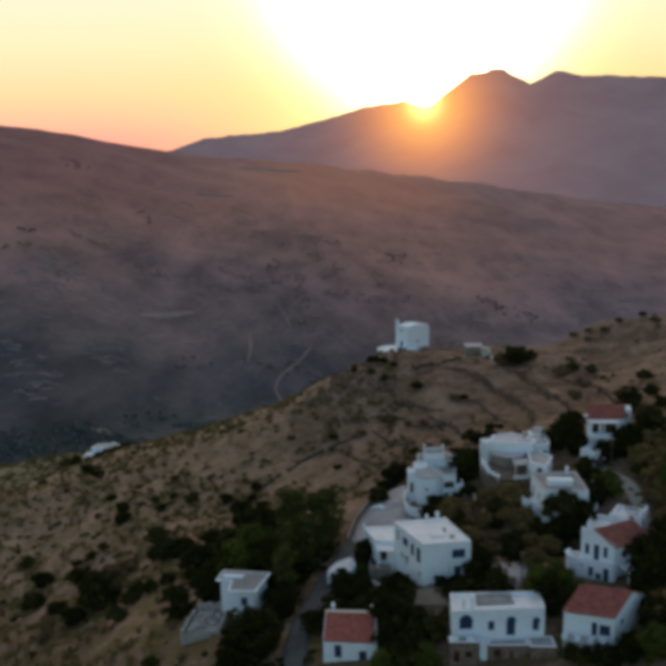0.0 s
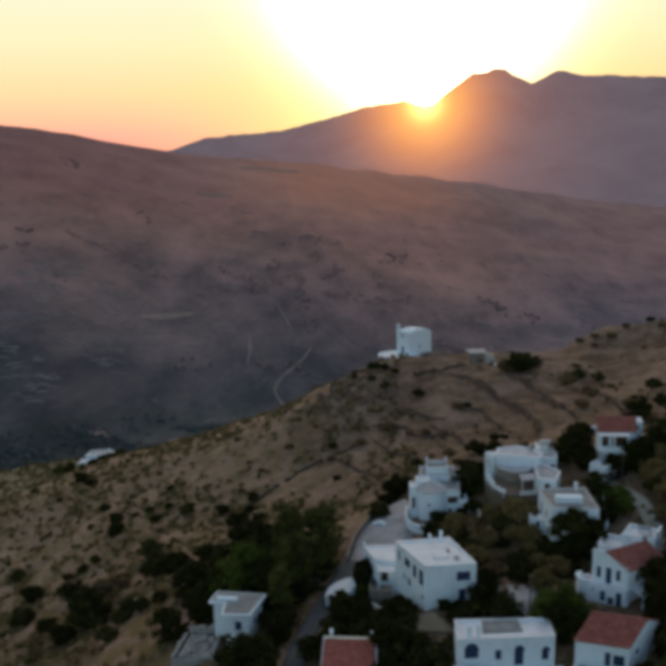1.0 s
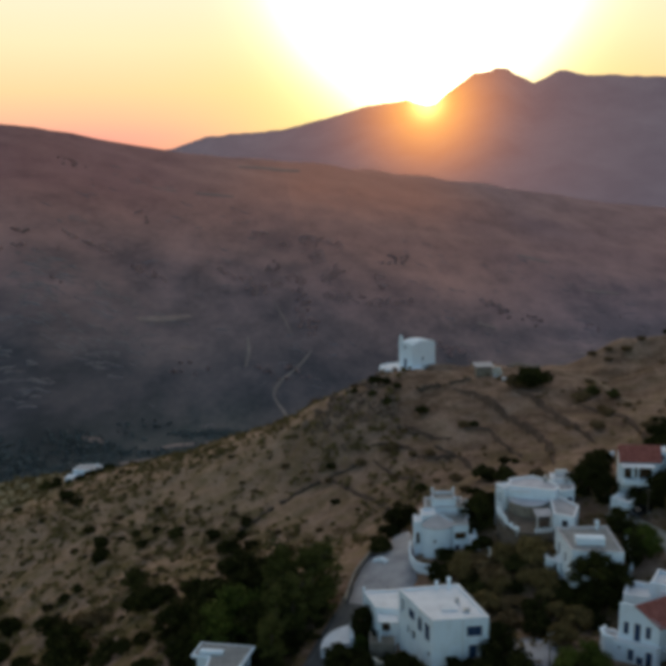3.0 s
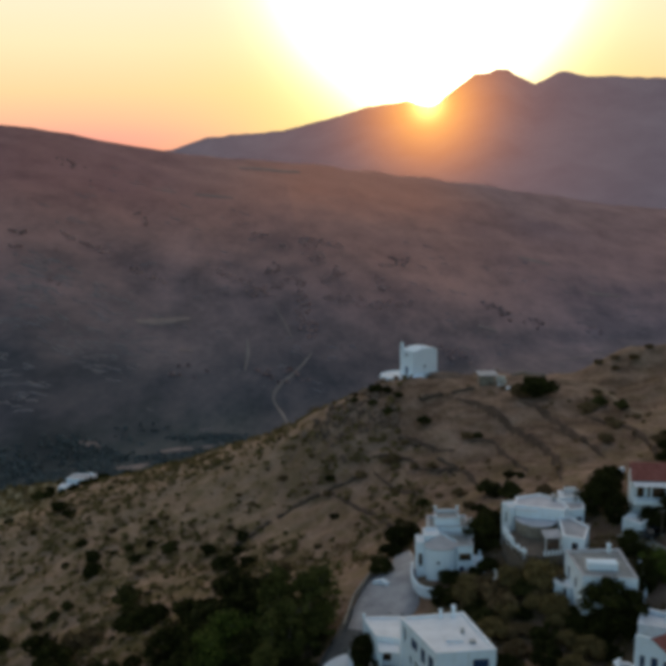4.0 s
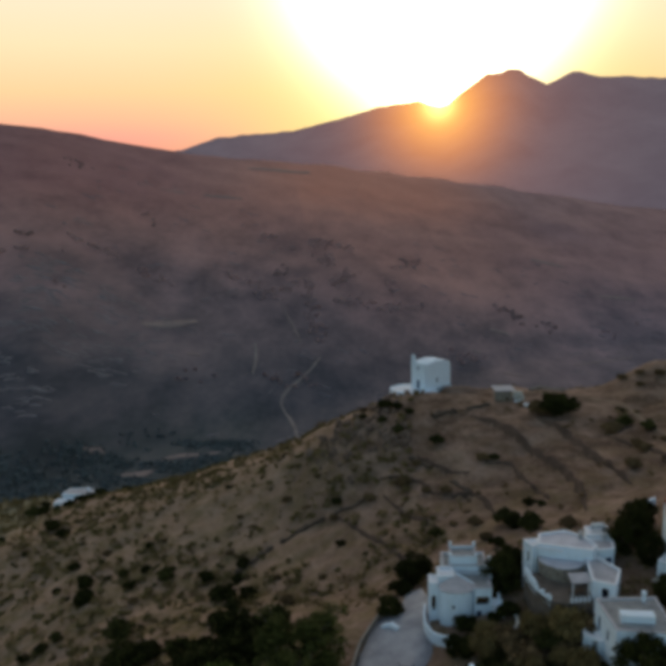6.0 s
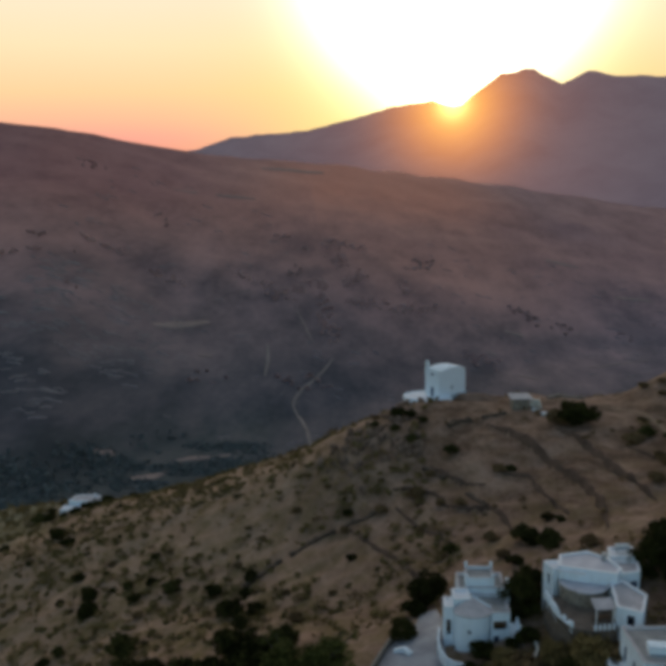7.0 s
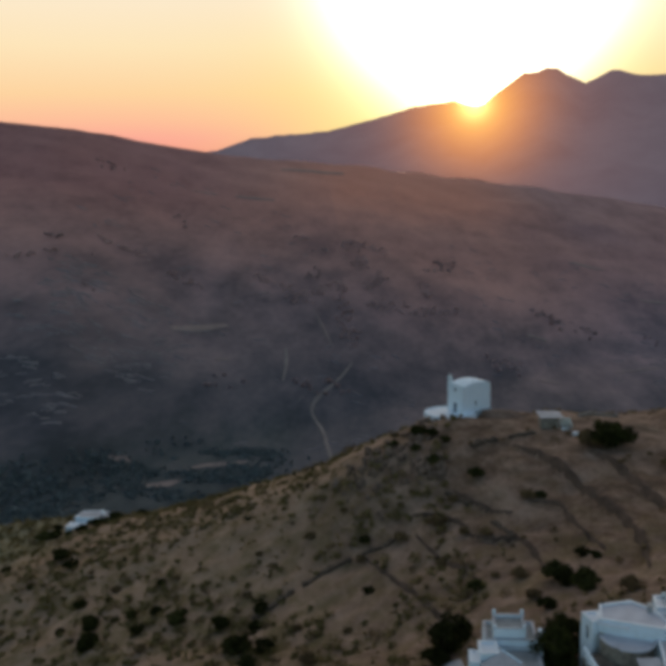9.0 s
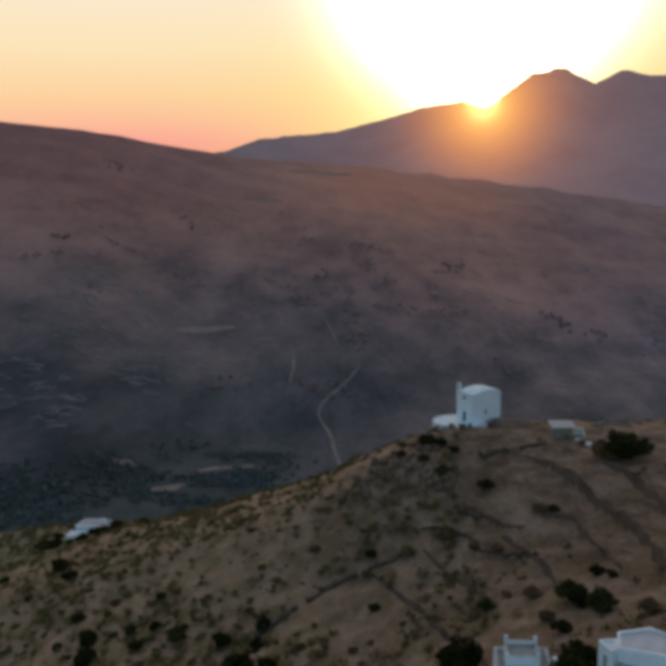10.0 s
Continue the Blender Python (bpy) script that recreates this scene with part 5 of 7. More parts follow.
    part("back_wall", prism(bmesh.new(), [(-2.15, 109.0), (5.2, 108.3), (5.2, 108.75), (-2.1, 109.45)], 4.93, 6.4, 0.02), M["cream"], top)
    for a, b in (((-2.53, 103.85), (-2.12, 109.1)), ((4.92, 102.95), (5.22, 108.4))):
        bm = bmesh.new()
        r = [(*a, 4.93), (*b, 4.93), (*b, 6.36), (*a, 5.04)]
        s = [Vector(v) + Vector((0.16 if a[0] < 0 else -0.16, 0, 0)) for v in r]
        r, s = [bm.verts.new(v) for v in r], [bm.verts.new(v) for v in s]
        bm.faces.new(r)
        bm.faces.new(s[::-1])
        for i in range(4):
            bm.faces.new((r[i], r[(i + 1) % 4], s[(i + 1) % 4], s[i]))
        part("gable", bm, M["white"], top)
    chimney(top, -1.0, 109.1, 6.3, 7.2, 0.4)
    chimney(top, 4.6, 108.3, 6.3, 7.2, 0.4)
    top = house("small white flat-roofed house among trees")
    eaves = [(-17.3, 117.0), (-13.0, 116.6), (-11.0, 122.6), (-18.8, 123.9), (-19.7, 120.7), (-17.2, 120.3)]
    block(top, inset(eaves, 0.55), 1.2, 5.2, {0: [(1.3, 1.5, 1.1, 1.5, "shutter")], 1: [(2.0, 1.2, 0.9, 1.2, "shutter")]}, roof="roof_grey", parapet=0.02)
    part("roof_slab", prism(bmesh.new(), eaves, 5.25, 5.6, 0.04), M["white"], top, "white overhanging roof slab")
    part("roof_screed", prism(bmesh.new(), inset(eaves, 0.3), 5.595, 5.63), M["roof_grey"], top, "grey screed roof surface")
    part("roof_box", prism(bmesh.new(), [(-18.6, 120.9), (-15.4, 120.5), (-15.1, 121.2), (-18.3, 121.7)], 5.62, 6.1, 0.05), M["white"], top, "white plastered roof upstand")
    ruin = base("ruined_outbuilding", Matrix.Translation((0.6, 1.3, 0.35)), "collapsed grey stone outbuilding filled with rubble", "ruin")
    for a, b, z in (((-25.0, 114.6), (-19.0, 114.0), -1.2), ((-19.0, 114.0), (-18.6, 118.9), 0.0), ((-23.9, 121.2), (-18.6, 120.3), 0.4), ((-25.0, 114.6), (-23.9, 121.2), -0.5)):
        length, steps = math.dist(a, b), random.Random(int(a[0] * 10))
        u = 0.0
        while u < length - 0.05:
            w = min(steps.uniform(0.5, 1.1), length - u)
            bm = box(bmesh.new(), (u + 0.004, 0, -5.0), (u + w - 0.004, 0.5 + steps.uniform(-0.05, 0.05), z + steps.uniform(-0.6, 0.3)), 0.05)
            part("wall_pier", turned(bm, edge_matrix(a, b)), M["pale_stone"], ruin)
            u += w
    part("floor", prism(bmesh.new(), [(-24.5, 115.1), (-19.5, 114.5), (-19.1, 119.9), (-23.4, 120.7)], -4.0, -0.9), M["pale_stone"], ruin)
    pile = random.Random(31)
    for _ in range(46):
        x, y, w = pile.uniform(-23.6, -19.8), pile.uniform(115.3, 119.8), pile.uniform(0.2, 0.55)
        bm = box(bmesh.new(), (-w, -w * 0.7, -w * 0.5), (w, w * 0.7, w * 0.5), 0.06)
        part("rubble_stone", turned(bm, Matrix.Translation((x, y, -0.85 + 0.3 * w)) @ Euler((pile.uniform(-0.5, 0.5), pile.uniform(-0.5, 0.5), pile.uniform(0, 6))).to_matrix().to_4x4()), M["pale_stone"], ruin)


def upper_houses():
    top = house("white hillside house with red tiled roof and porch")
    ring = [(46.8, 145.8), (53.2, 145.0), (54.4, 149.3), (48.0, 150.2)]
    block(top, ring, 18.2, 22.75, {0: [(0.5, 1.2, 1.5, 2.2, "dark"), (2.5, 1.2, 2.9, 2.2, "dark")]}, parapet=0.02)
    gable_roof(top, ring, 22.8, 24.6, 0)
    block(top, [(53.35, 146.6), (54.9, 146.4), (55.5, 148.9), (54.1, 149.4)], 18.2, 23.6, {0: [(0.4, 4.3, 0.7, 0.7, "glass")]}, parapet=0.25)
    for w in (0.0, 0.5, 1.0):
        x, y = 46.95 + 4.5 * w, 144.25 - 0.55 * w
        part("porch_post", box(bmesh.new(), (x - 0.11, y - 0.11, 20.003), (x + 0.11, y + 0.11, 22.3), 0.02), M["white"], top)
    part("porch_roof", prism(bmesh.new(), [(46.6, 143.8), (51.7, 143.2), (51.9, 144.85), (46.85, 145.65)], 22.303, 22.45, 0.03), M["roof_white"], top, "flat white porch roof")
    part("porch_slab", prism(bmesh.new(), [(46.7, 144.0), (51.5, 143.4), (51.7, 144.95), (46.9, 145.6)], 19.3, 20.0, 0.04), M["white"], top, "white porch parapet")
    box_house = house("small white cubic garage beside a lane")
    block(box_house, [(44.6, 142.8), (46.6, 140.5), (48.3, 142.1), (46.4, 144.6)], 13.5, 17.5, {0: [(0.5, 0.8, 2.0, 1.9, "brown_door")]}, parapet=0.25)


def curved_garden_wall():
    top = base("garden_wall", Matrix(), "white plastered curved wall with sloping top by the road", "wall")
    arc = [(2.4 - 4.4 * math.cos(a), 124.6 + 4.6 * math.sin(a)) for a in np.linspace(0, math.pi / 2, 10)]
    ring = [(2.4, 124.6), *arc[::-1]]
    heights = [4.6, *[4.6 - 0.9 * k / 9 for k in range(10)]]
    part("platform", prism(bmesh.new(), ring, 0.5, heights, 0.06), M["roof_white"], top)
    part("pillar", box(bmesh.new(), (2.2, 124.4, 1.0), (2.75, 129.0, 5.4), 0.05), M["white"], top)


def parked_car(m):
    """A small hatchback with its cabin, glass, wheels and lamps."""
    car = base("car", m, "small dark hatchback parked on a lane", "car")
    bm, rows = bmesh.new(), []
    side = [(-1.95, 0.3), (-2.0, 0.62), (-1.85, 0.86), (-0.95, 0.92), (1.95, 0.9), (2.0, 0.55), (1.95, 0.3)]
    for y, k in ((-0.82, 0.96), (-0.7, 1.0), (0.7, 1.0), (0.82, 0.96)):
        rows.append([bm.verts.new((x * k, y, z)) for x, z in side])
    for r, s in zip(rows, rows[1:]):
        for j in range(len(side)):
            n = (j + 1) % len(side)
            bm.faces.new((r[j], r[n], s[n], s[j]))
    bm.faces.new(rows[0][::-1])
    bm.faces.new(rows[-1])
    body = part("body", bm, M["carpaint"], car)
    cabin = bmesh.new()
    low, high = [(-1.0, 0.76), (1.9, 0.76)], [(-0.3, 0.6), (1.5, 0.6)]
    a = [cabin.verts.new(v) for v in ((-1.0, -0.76, 0.905), (1.9, -0.76, 0.905), (1.9, 0.76, 0.905), (-1.0, 0.76, 0.905))]
    b = [cabin.verts.new(v) for v in ((-0.25, -0.6, 1.42), (1.5, -0.6, 1.42), (1.5, 0.6, 1.42), (-0.25, 0.6, 1.42))]
    for j in range(4):
        cabin.faces.new((a[j], a[(j + 1) % 4], b[(j + 1) % 4], b[j]))
    cabin.faces.new(b)
    cabin.faces.new(a[::-1])
    part("windows", cabin, M["glass"], car, "dark tinted car glass")
    part("roof", box(bmesh.new(), (-0.3, -0.62, 1.423), (1.55, 0.62, 1.47), 0.02), M["carpaint"], car)
    for x in (-1.25, 1.25):
        for y in (-0.8, 0.8):
            wheel = part("wheel", tube(bmesh.new(), [Vector((x, y - 0.1, 0.31)), Vector((x, y + 0.1, 0.31))], [0.31, 0.31], 18), M["rubber"], car, "black rubber tyre")
            part("rim", tube(bmesh.new(), [Vector((x, y - 0.11, 0.31)), Vector((x, y + 0.11, 0.31))], [0.19, 0.19], 14), M["metal"], wheel)
    for y in (-0.6, 0.6):
        part("headlight", box(bmesh.new(), (-2.0, y - 0.16, 0.62), (-1.9, y + 0.16, 0.76), 0.02), M["glass"], car)
    return car


def utility_pole(x, y, height):
    pole = base("utility_pole", Matrix.Translation((x, y, float(land(x, y)))), "weathered wooden utility pole with crossarm", "pole", "utility poles")
    part("mast", cylinder(bmesh.new(), 0, 0, -0.5, height, 0.1, 0.06, 10), M["bark"], pole)
    arm = part("crossarm", box(bmesh.new(), (-0.45, 0.06, height - 0.5), (0.45, 0.14, height - 0.4), 0.01), M["bark"], pole)
    for dx in (-0.35, 0.35):
        part("insulator", cylinder(bmesh.new(), dx, 0.1, height - 0.398, height - 0.28, 0.04, 0.025, 8), M["frame"], arm)


def stone_patio():
    top = base("stone_patio", Matrix(), "raised rubble stone patio below the annex", "terrace")
    ring = [(4.8, 121.9), (8.3, 121.3), (8.6, 124.3), (5.0, 124.6)]
    part("retaining_wall", prism(bmesh.new(), ring, 1.5, 5.6, 0.05), M["stone"], top)
    for i in (0, 3):
        a, b = ring[i], ring[(i + 1) % 4]
        part("parapet", turned(box(bmesh.new(), (0.02, 0.0, 5.604), (math.dist(a, b) - 0.02, 0.3, 6.2), 0.04), edge_matrix(a, b)), M["stone"], top)


def outdoor_stair(label, at, turn, steps, width):
    """A straight flight of solid plastered steps with one side wall."""
    top = base("stair", Matrix.Translation(at) @ Matrix.Rotation(turn, 4, "Z"), label, "stair", "plastered outdoor stairs")
    for k in range(steps):
        part("step", box(bmesh.new(), (0.0, 0.3 * k, -2.0), (width, 0.3 * k + 0.297, 0.18 * (k + 1)), 0.015), M["roof_white"], top)
    bm = bmesh.new()
    prof = [(0.0, -2.0), (0.3 * steps, -2.0), (0.3 * steps, 0.18 * steps + 0.8), (0.0, 0.95)]
    a, b = [bm.verts.new((width + 0.003, y, z)) for y, z in prof], [bm.verts.new((width + 0.2, y, z)) for y, z in prof]
    bm.faces.new(a)
    bm.faces.new(b[::-1])
    for i in range(4):
        bm.faces.new((a[i], a[(i + 1) % 4], b[(i + 1) % 4], b[i]))
    part("side_wall", bm, M["white"], top)


def garden_terrace():
    top = base("stone_terrace", Matrix(), "low earth terrace with a pale tan top", "terrace")
    part("retaining_wall", prism(bmesh.new(), [(11.0, 110.4), (16.6, 108.9), (17.0, 109.6), (13.4, 113.4), (11.6, 113.6)], 3.0, [6.3, 6.9, 7.0, 7.4, 6.9], 0.06), M["dirt"], top)
    part("steps", prism(bmesh.new(), [(10.0, 110.8), (10.95, 110.5), (11.5, 113.5), (10.6, 113.8)], 3.0, 5.6, 0.04), M["concrete"], top)


house_by_the_road()
house_with_balcony()
house_with_grey_roof()
terraced_house()
tower_house()
lower_houses()
upper_houses()
curved_garden_wall()
garden_terrace()
stone_patio()
outdoor_stair("white plastered steps beside the bowed house", (22.6, 143.2, 8.6), 0.1, 10, 1.0)
parked_car(Matrix.Translation((48.4, 140.6, float(land(48.4, 140.6)) + 0.06)) @ Matrix.Rotation(0.5, 4, "Z"))
utility_pole(48.9, 138.6, 5.6)
utility_pole(26.8, 111.2, 5.5)
low_wall("parapet_wall", [(1.6, 137.5), (3.2, 144.2), (5.9, 149.9), (7.6, 153.5)], 0.9, 0.4, "stone", "stone roadside parapet wall with pale capping")
low_wall("white_wall", [(13.1, 149.2), (12.7, 146.8), (12.7, 144.4), (13.3, 142.2), (14.6, 140.6), (16.2, 140.2)], 1.7, 0.3, "white", "low curved white garden wall")
low_wall("white_wall", [(6.6, 147.9), (8.2, 147.4), (8.9, 146.3)], 0.7, 0.7, "white", "broken white wall stub beside the forecourt", bumpy=0.4)
low_wall("white_wall", [(23.4, 148.0), (24.8, 145.0), (25.4, 141.5), (24.0, 139.0)], 0.55, 0.3, "cream", "low broken cream garden wall", bumpy=0.4)
low_wall("white_wall", [(50.2, 165.3), (53.4, 167.5)], 1.2, 0.5, "white", "pale plastered wall on the slope above the village")
low_wall("white_wall", [(40.5, 126.0), (44.0, 130.5), (45.0, 137.0)], 1.1, 0.3, "white", "low white wall along a lane")
low_wall("white_wall", [(9.0, 118.6), (6.2, 118.4), (5.0, 121.5)], 1.0, 0.3, "cream", "low cream garden wall below the annex")


# ---------- the chapel hill ----------
def chapel():
    top = base("chapel", Matrix(), "small whitewashed chapel with belfry on a white terrace", "chapel")
    u = Vector((math.cos(radians(41)), math.sin(radians(41))))
    v = Vector((-u.y, u.x))
    c = Vector((22.7, 246.3))
    p = lambda a, b: tuple(c + u * a + v * b)
    length, width, eave = 9.8, 5.0, 18.4
    ring = [p(0, 0), p(length, 0), p(length, width), p(0, width)]
    block(top, ring, 13.4, eave, {0: [(4.3, 1.5, 0.65, 1.05, "glass")], 3: [(1.9, 0.05, 1.05, 2.4, "door")]}, parapet=0.0, deep=3, mat="whitewash")
    # vault over the walls: tall behind the front wall, rounded down at the back
    line = [(0.38, eave + 0.003), (0.38, 20.2), (1.6, 20.45), (3.0, 20.68), (4.6, 20.75), (6.0, 20.65), (7.4, 20.45), (8.6, 20.2), (9.3, 19.95), (9.7, 19.5), (length, eave + 0.003)]
    bm, rows = bmesh.new(), []
    for b, low in ((0.0, 0.06), (0.12, 0.0), (width - 0.12, 0.0), (width, 0.06)):
        rows.append([bm.verts.new((*p(x, b), z - (low if 0 < i < len(line) - 1 else 0.0))) for i, (x, z) in enumerate(line)])
    for q, w in zip(rows, rows[1:]):
        for i in range(len(line)):
            k = (i + 1) % len(line)
            bm.faces.new((q[i], q[k], w[k], w[i]))
    bm.faces.new(rows[0])
    bm.faces.new(rows[-1][::-1])
    part("vault", bm, M["whitewash"], top, "whitewashed vault with a rounded end wall")
    part("ridge_block", turned(box(bmesh.new(), (-0.4, -0.3, 0), (0.4, 0.3, 0.3), 0.06), Matrix.Translation((*p(4.9, 1.0), 20.66)) @ Matrix.Rotation(radians(41), 4, "Z")), M["whitewash"], top, "small whitewashed block on the ridge")
    front = [p(-0.06, -0.06), p(0.37, -0.06), p(0.37, width + 0.06), p(-0.06, width + 0.06)]
    part("front_parapet", prism(bmesh.new(), front, eave + 0.03, [20.45, 20.45, 20.6, 20.6], 0.05), M["whitewash"], top, "tall whitewashed front wall")
    part("niche", turned(box(bmesh.new(), (2.2, -0.1, 18.9), (2.9, -0.05, 19.5), 0.01), edge_matrix(ring[3], ring[0])), M["blue"], top, "small dark blue niche over the door")
    m = Matrix(((v.x, u.x, 0, p(-0.04, 3.8)[0]), (v.y, u.y, 0, p(-0.04, 3.8)[1]), (0, 0, 1, 0), (0, 0, 0, 1)))
    bel = panel(bmesh.new(), 1.15, 20.61, 22.1, 0.38, [(0.33, 20.95, 0.5, 0.75)])
    box(bel, (0.3, 0.02, 22.103), (0.85, 0.36, 22.4), 0.03)
    belfry = part("belfry", turned(bel, m), M["whitewash"], top, "narrow whitewashed belfry arch")
    bell = tube(bmesh.new(), [Vector((0.58, 0.19, 21.69)), Vector((0.58, 0.19, 21.55)), Vector((0.58, 0.19, 21.4)), Vector((0.58, 0.19, 21.2))], [0.05, 0.12, 0.15, 0.2], 14)
    part("bell", turned(bell, m), M["metal"], belfry, "small dark bronze bell")
    cross = box(bmesh.new(), (0.55, 0.16, 22.35), (0.61, 0.22, 22.9))
    box(cross, (0.4, 0.16, 22.62), (0.76, 0.22, 22.68))
    part("cross", turned(cross, m), M["frame"], belfry)
    # darker blue-grey band along the foot of the side wall
    part("plinth", turned(box(bmesh.new(), (3.3, -0.55, 11.5), (9.9, -0.004, 13.3), 0.05), edge_matrix(ring[0], ring[1])), M["plinth"], top, "darker blue-grey band along the wall foot")
    terrace = base("chapel_terrace", Matrix(), "whitewashed terrace with low walls in front of the chapel", "terrace")
    ring = [(19.6 + 6.0 * math.cos(a), 248.2 + 4.7 * math.sin(a)) for a in np.linspace(0, 2 * math.pi, 20, endpoint=False)]
    part("platform", prism(bmesh.new(), ring, 9.5, 13.38, 0.04), M["roof_white"], terrace)
    u = Vector((math.cos(radians(41)), math.sin(radians(41))))
    v = Vector((-u.y, u.x))
    q = [Vector((22.7, 246.3)) + u * f + v * g for f, g in ((-2.2, -1.6), (3.2, -1.6), (3.2, -0.02), (-0.32, -0.02), (-0.32, 3.0), (-2.2, 3.0))]
    part("front_step", prism(bmesh.new(), [tuple(w) for w in q], 10.0, 13.42, 0.05), M["whitewash"], terrace, "whitewashed platform edge below the door")
    bm, lines = bmesh.new(), []
    for d, z in ((-0.03, 12.9), (-0.03, 13.6), (0.0, 13.65), (0.25, 13.65), (0.28, 13.6), (0.28, 13.2)):
        lines.append([bm.verts.new((x, y, z)) for x, y in inset(ring, d)])
    for q, r in zip(lines, lines[1:]):
        for i in range(len(ring)):
            k = (i + 1) % len(ring)
            bm.faces.new((q[i], q[k], r[k], r[i]))
    part("low_wall", bm, M["whitewash"], terrace)


def hilltop_shed():
    top = base("shed", Matrix(), "flat-roofed rubble stone shed with pale concrete roof", "shed")
    block(top, [(38.7, 232.8), (42.5, 232.5), (42.8, 236.8), (38.9, 237.0)], 13.2, 16.8, {0: [(2.4, 0.1, 1.0, 2.0, "brown_door")]}, mat="stone", roof="concrete", parapet=0.02)
    part("roof_slab", box(bmesh.new(), (38.3, 232.2, 16.85), (43.5, 237.3, 17.05), 0.06), M["roof_pale"], top, "pale overhanging concrete slab")
    annex = base("roofless_annex", Matrix(), "roofless cream plastered annex wall beside the shed", "wall")
    for lo, hi, mat in (((43.2, 234.6, 11.5), (45.6, 235.0, 16.1), "cream"), ((45.2, 232.6, 11.5), (45.6, 234.57, 15.4), "cream"), ((43.1, 231.6, 11.5), (44.7, 232.0, 14.9), "white")):
        part("wall", box(bmesh.new(), lo, hi, 0.06), M[mat], annex)
    tank = base("water_tank", Matrix(), "small white water tank in front of the shed", "tank")
    part("tank_body", box(bmesh.new(), (44.8, 228.6, 12.6), (45.9, 229.5, 14.6), 0.1), M["white"], tank)
    part("tank_lid", box(bmesh.new(), (44.7, 228.5, 14.603), (46.0, 229.6, 14.7), 0.04), M["roof_white"], tank)
    low_wall("ruined_wall", [(48.5, 239.5), (52.5, 241.0), (58.0, 241.6)], 0.7, 0.7, "stone", "broken pale enclosure wall beside the shed", bumpy=0.4, seed=8, step=1.6)


def valley_house():
    top = house("low white flat-roofed farmhouse below the ridge")
    block(top, [(-83.8, 268.8), (-74.2, 268.0), (-74.0, 271.8), (-77.8, 273.2), (-82.6, 273.0)], -27.5, -23.4, {0: [(1.4, 0.6, 1.0, 1.3, "shutter"), (4.6, 0.1, 1.1, 2.1, "door"), (7.6, 0.6, 1.2, 1.3, "shutter")]}, parapet=0.12, deep=4, roof="roof_pale")
    block(top, [(-85.2, 264.9), (-79.0, 264.5), (-78.8, 267.9), (-84.9, 268.2)], -26.8, -24.6, {0: [(2.0, 0.3, 1.0, 1.5, "dark"), (4.4, 0.4, 1.0, 1.1, "shutter")]}, parapet=0.12, deep=4)
    chimney(top, -76.4, 271.0, -23.4, -22.6, 0.6)


chapel()
hilltop_shed()
valley_house()
for k, line in enumerate(([(-22, 197.2), (-19, 199), (-14.5, 202)], [(-12.8, 203.0), (-7.5, 204.6), (-3.2, 205.4)], [(-1.0, 206.2), (3.2, 207.0), (5.5, 207.8)], [(16.4, 214.6), (20.5, 209.5)], [(24.2, 202.9), (27.0, 196)], [(22.5, 225.5), (24.9, 227.5), (28.5, 228.5)], [(31, 229.3), (36.8, 231)])):
    low_wall("dry_stone_wall", line, 0.65 if k in (0, 1, 5) else 0.45, 1.1, "drystone", "old collapsed dry stone field wall across the hillside", bumpy=0.75, seed=4 + k, step=0.8)


# ---------- trees and bushes ----------
olive = tree("tree", 11, 6.0, 6.0, M["leaf_dark"], "dark broad-crowned evergreen tree", 0.12, 56, 130, 0.17)
plant_kinds = {
    "olive": olive,
    "tall": tree("tree", 12, 12.5, 7.4, M["leaf_euca"], "tall grey-green eucalyptus tree", 0.1, 110, 110, 0.2, True),
    "green": tree("tree", 13, 7.0, 7.5, M["leaf_green"], "leafy bright green garden tree", 0.1, 60, 130, 0.18),
    "brown": shrub("bush", 14, 3.2, 4.2, M["leaf_dry"], "dry brownish garden shrub", 30, 130, 0.15),
    "dark": shrub("bush", 15, 2.4, 3.2, M["leaf_dark"], "dark green rounded bush", 26, 120, 0.13),
    "thorn": shrub("bush", 17, 1.7, 3.0, M["leaf_brown"], "dry brown thorn bush on the hillside", 22, 100, 0.14),
    "mastic": shrub("bush", 16, 2.2, 3.0, M["leaf_grey"], "grey-green wind-shaped hillside bush", 24, 110, 0.14),
}
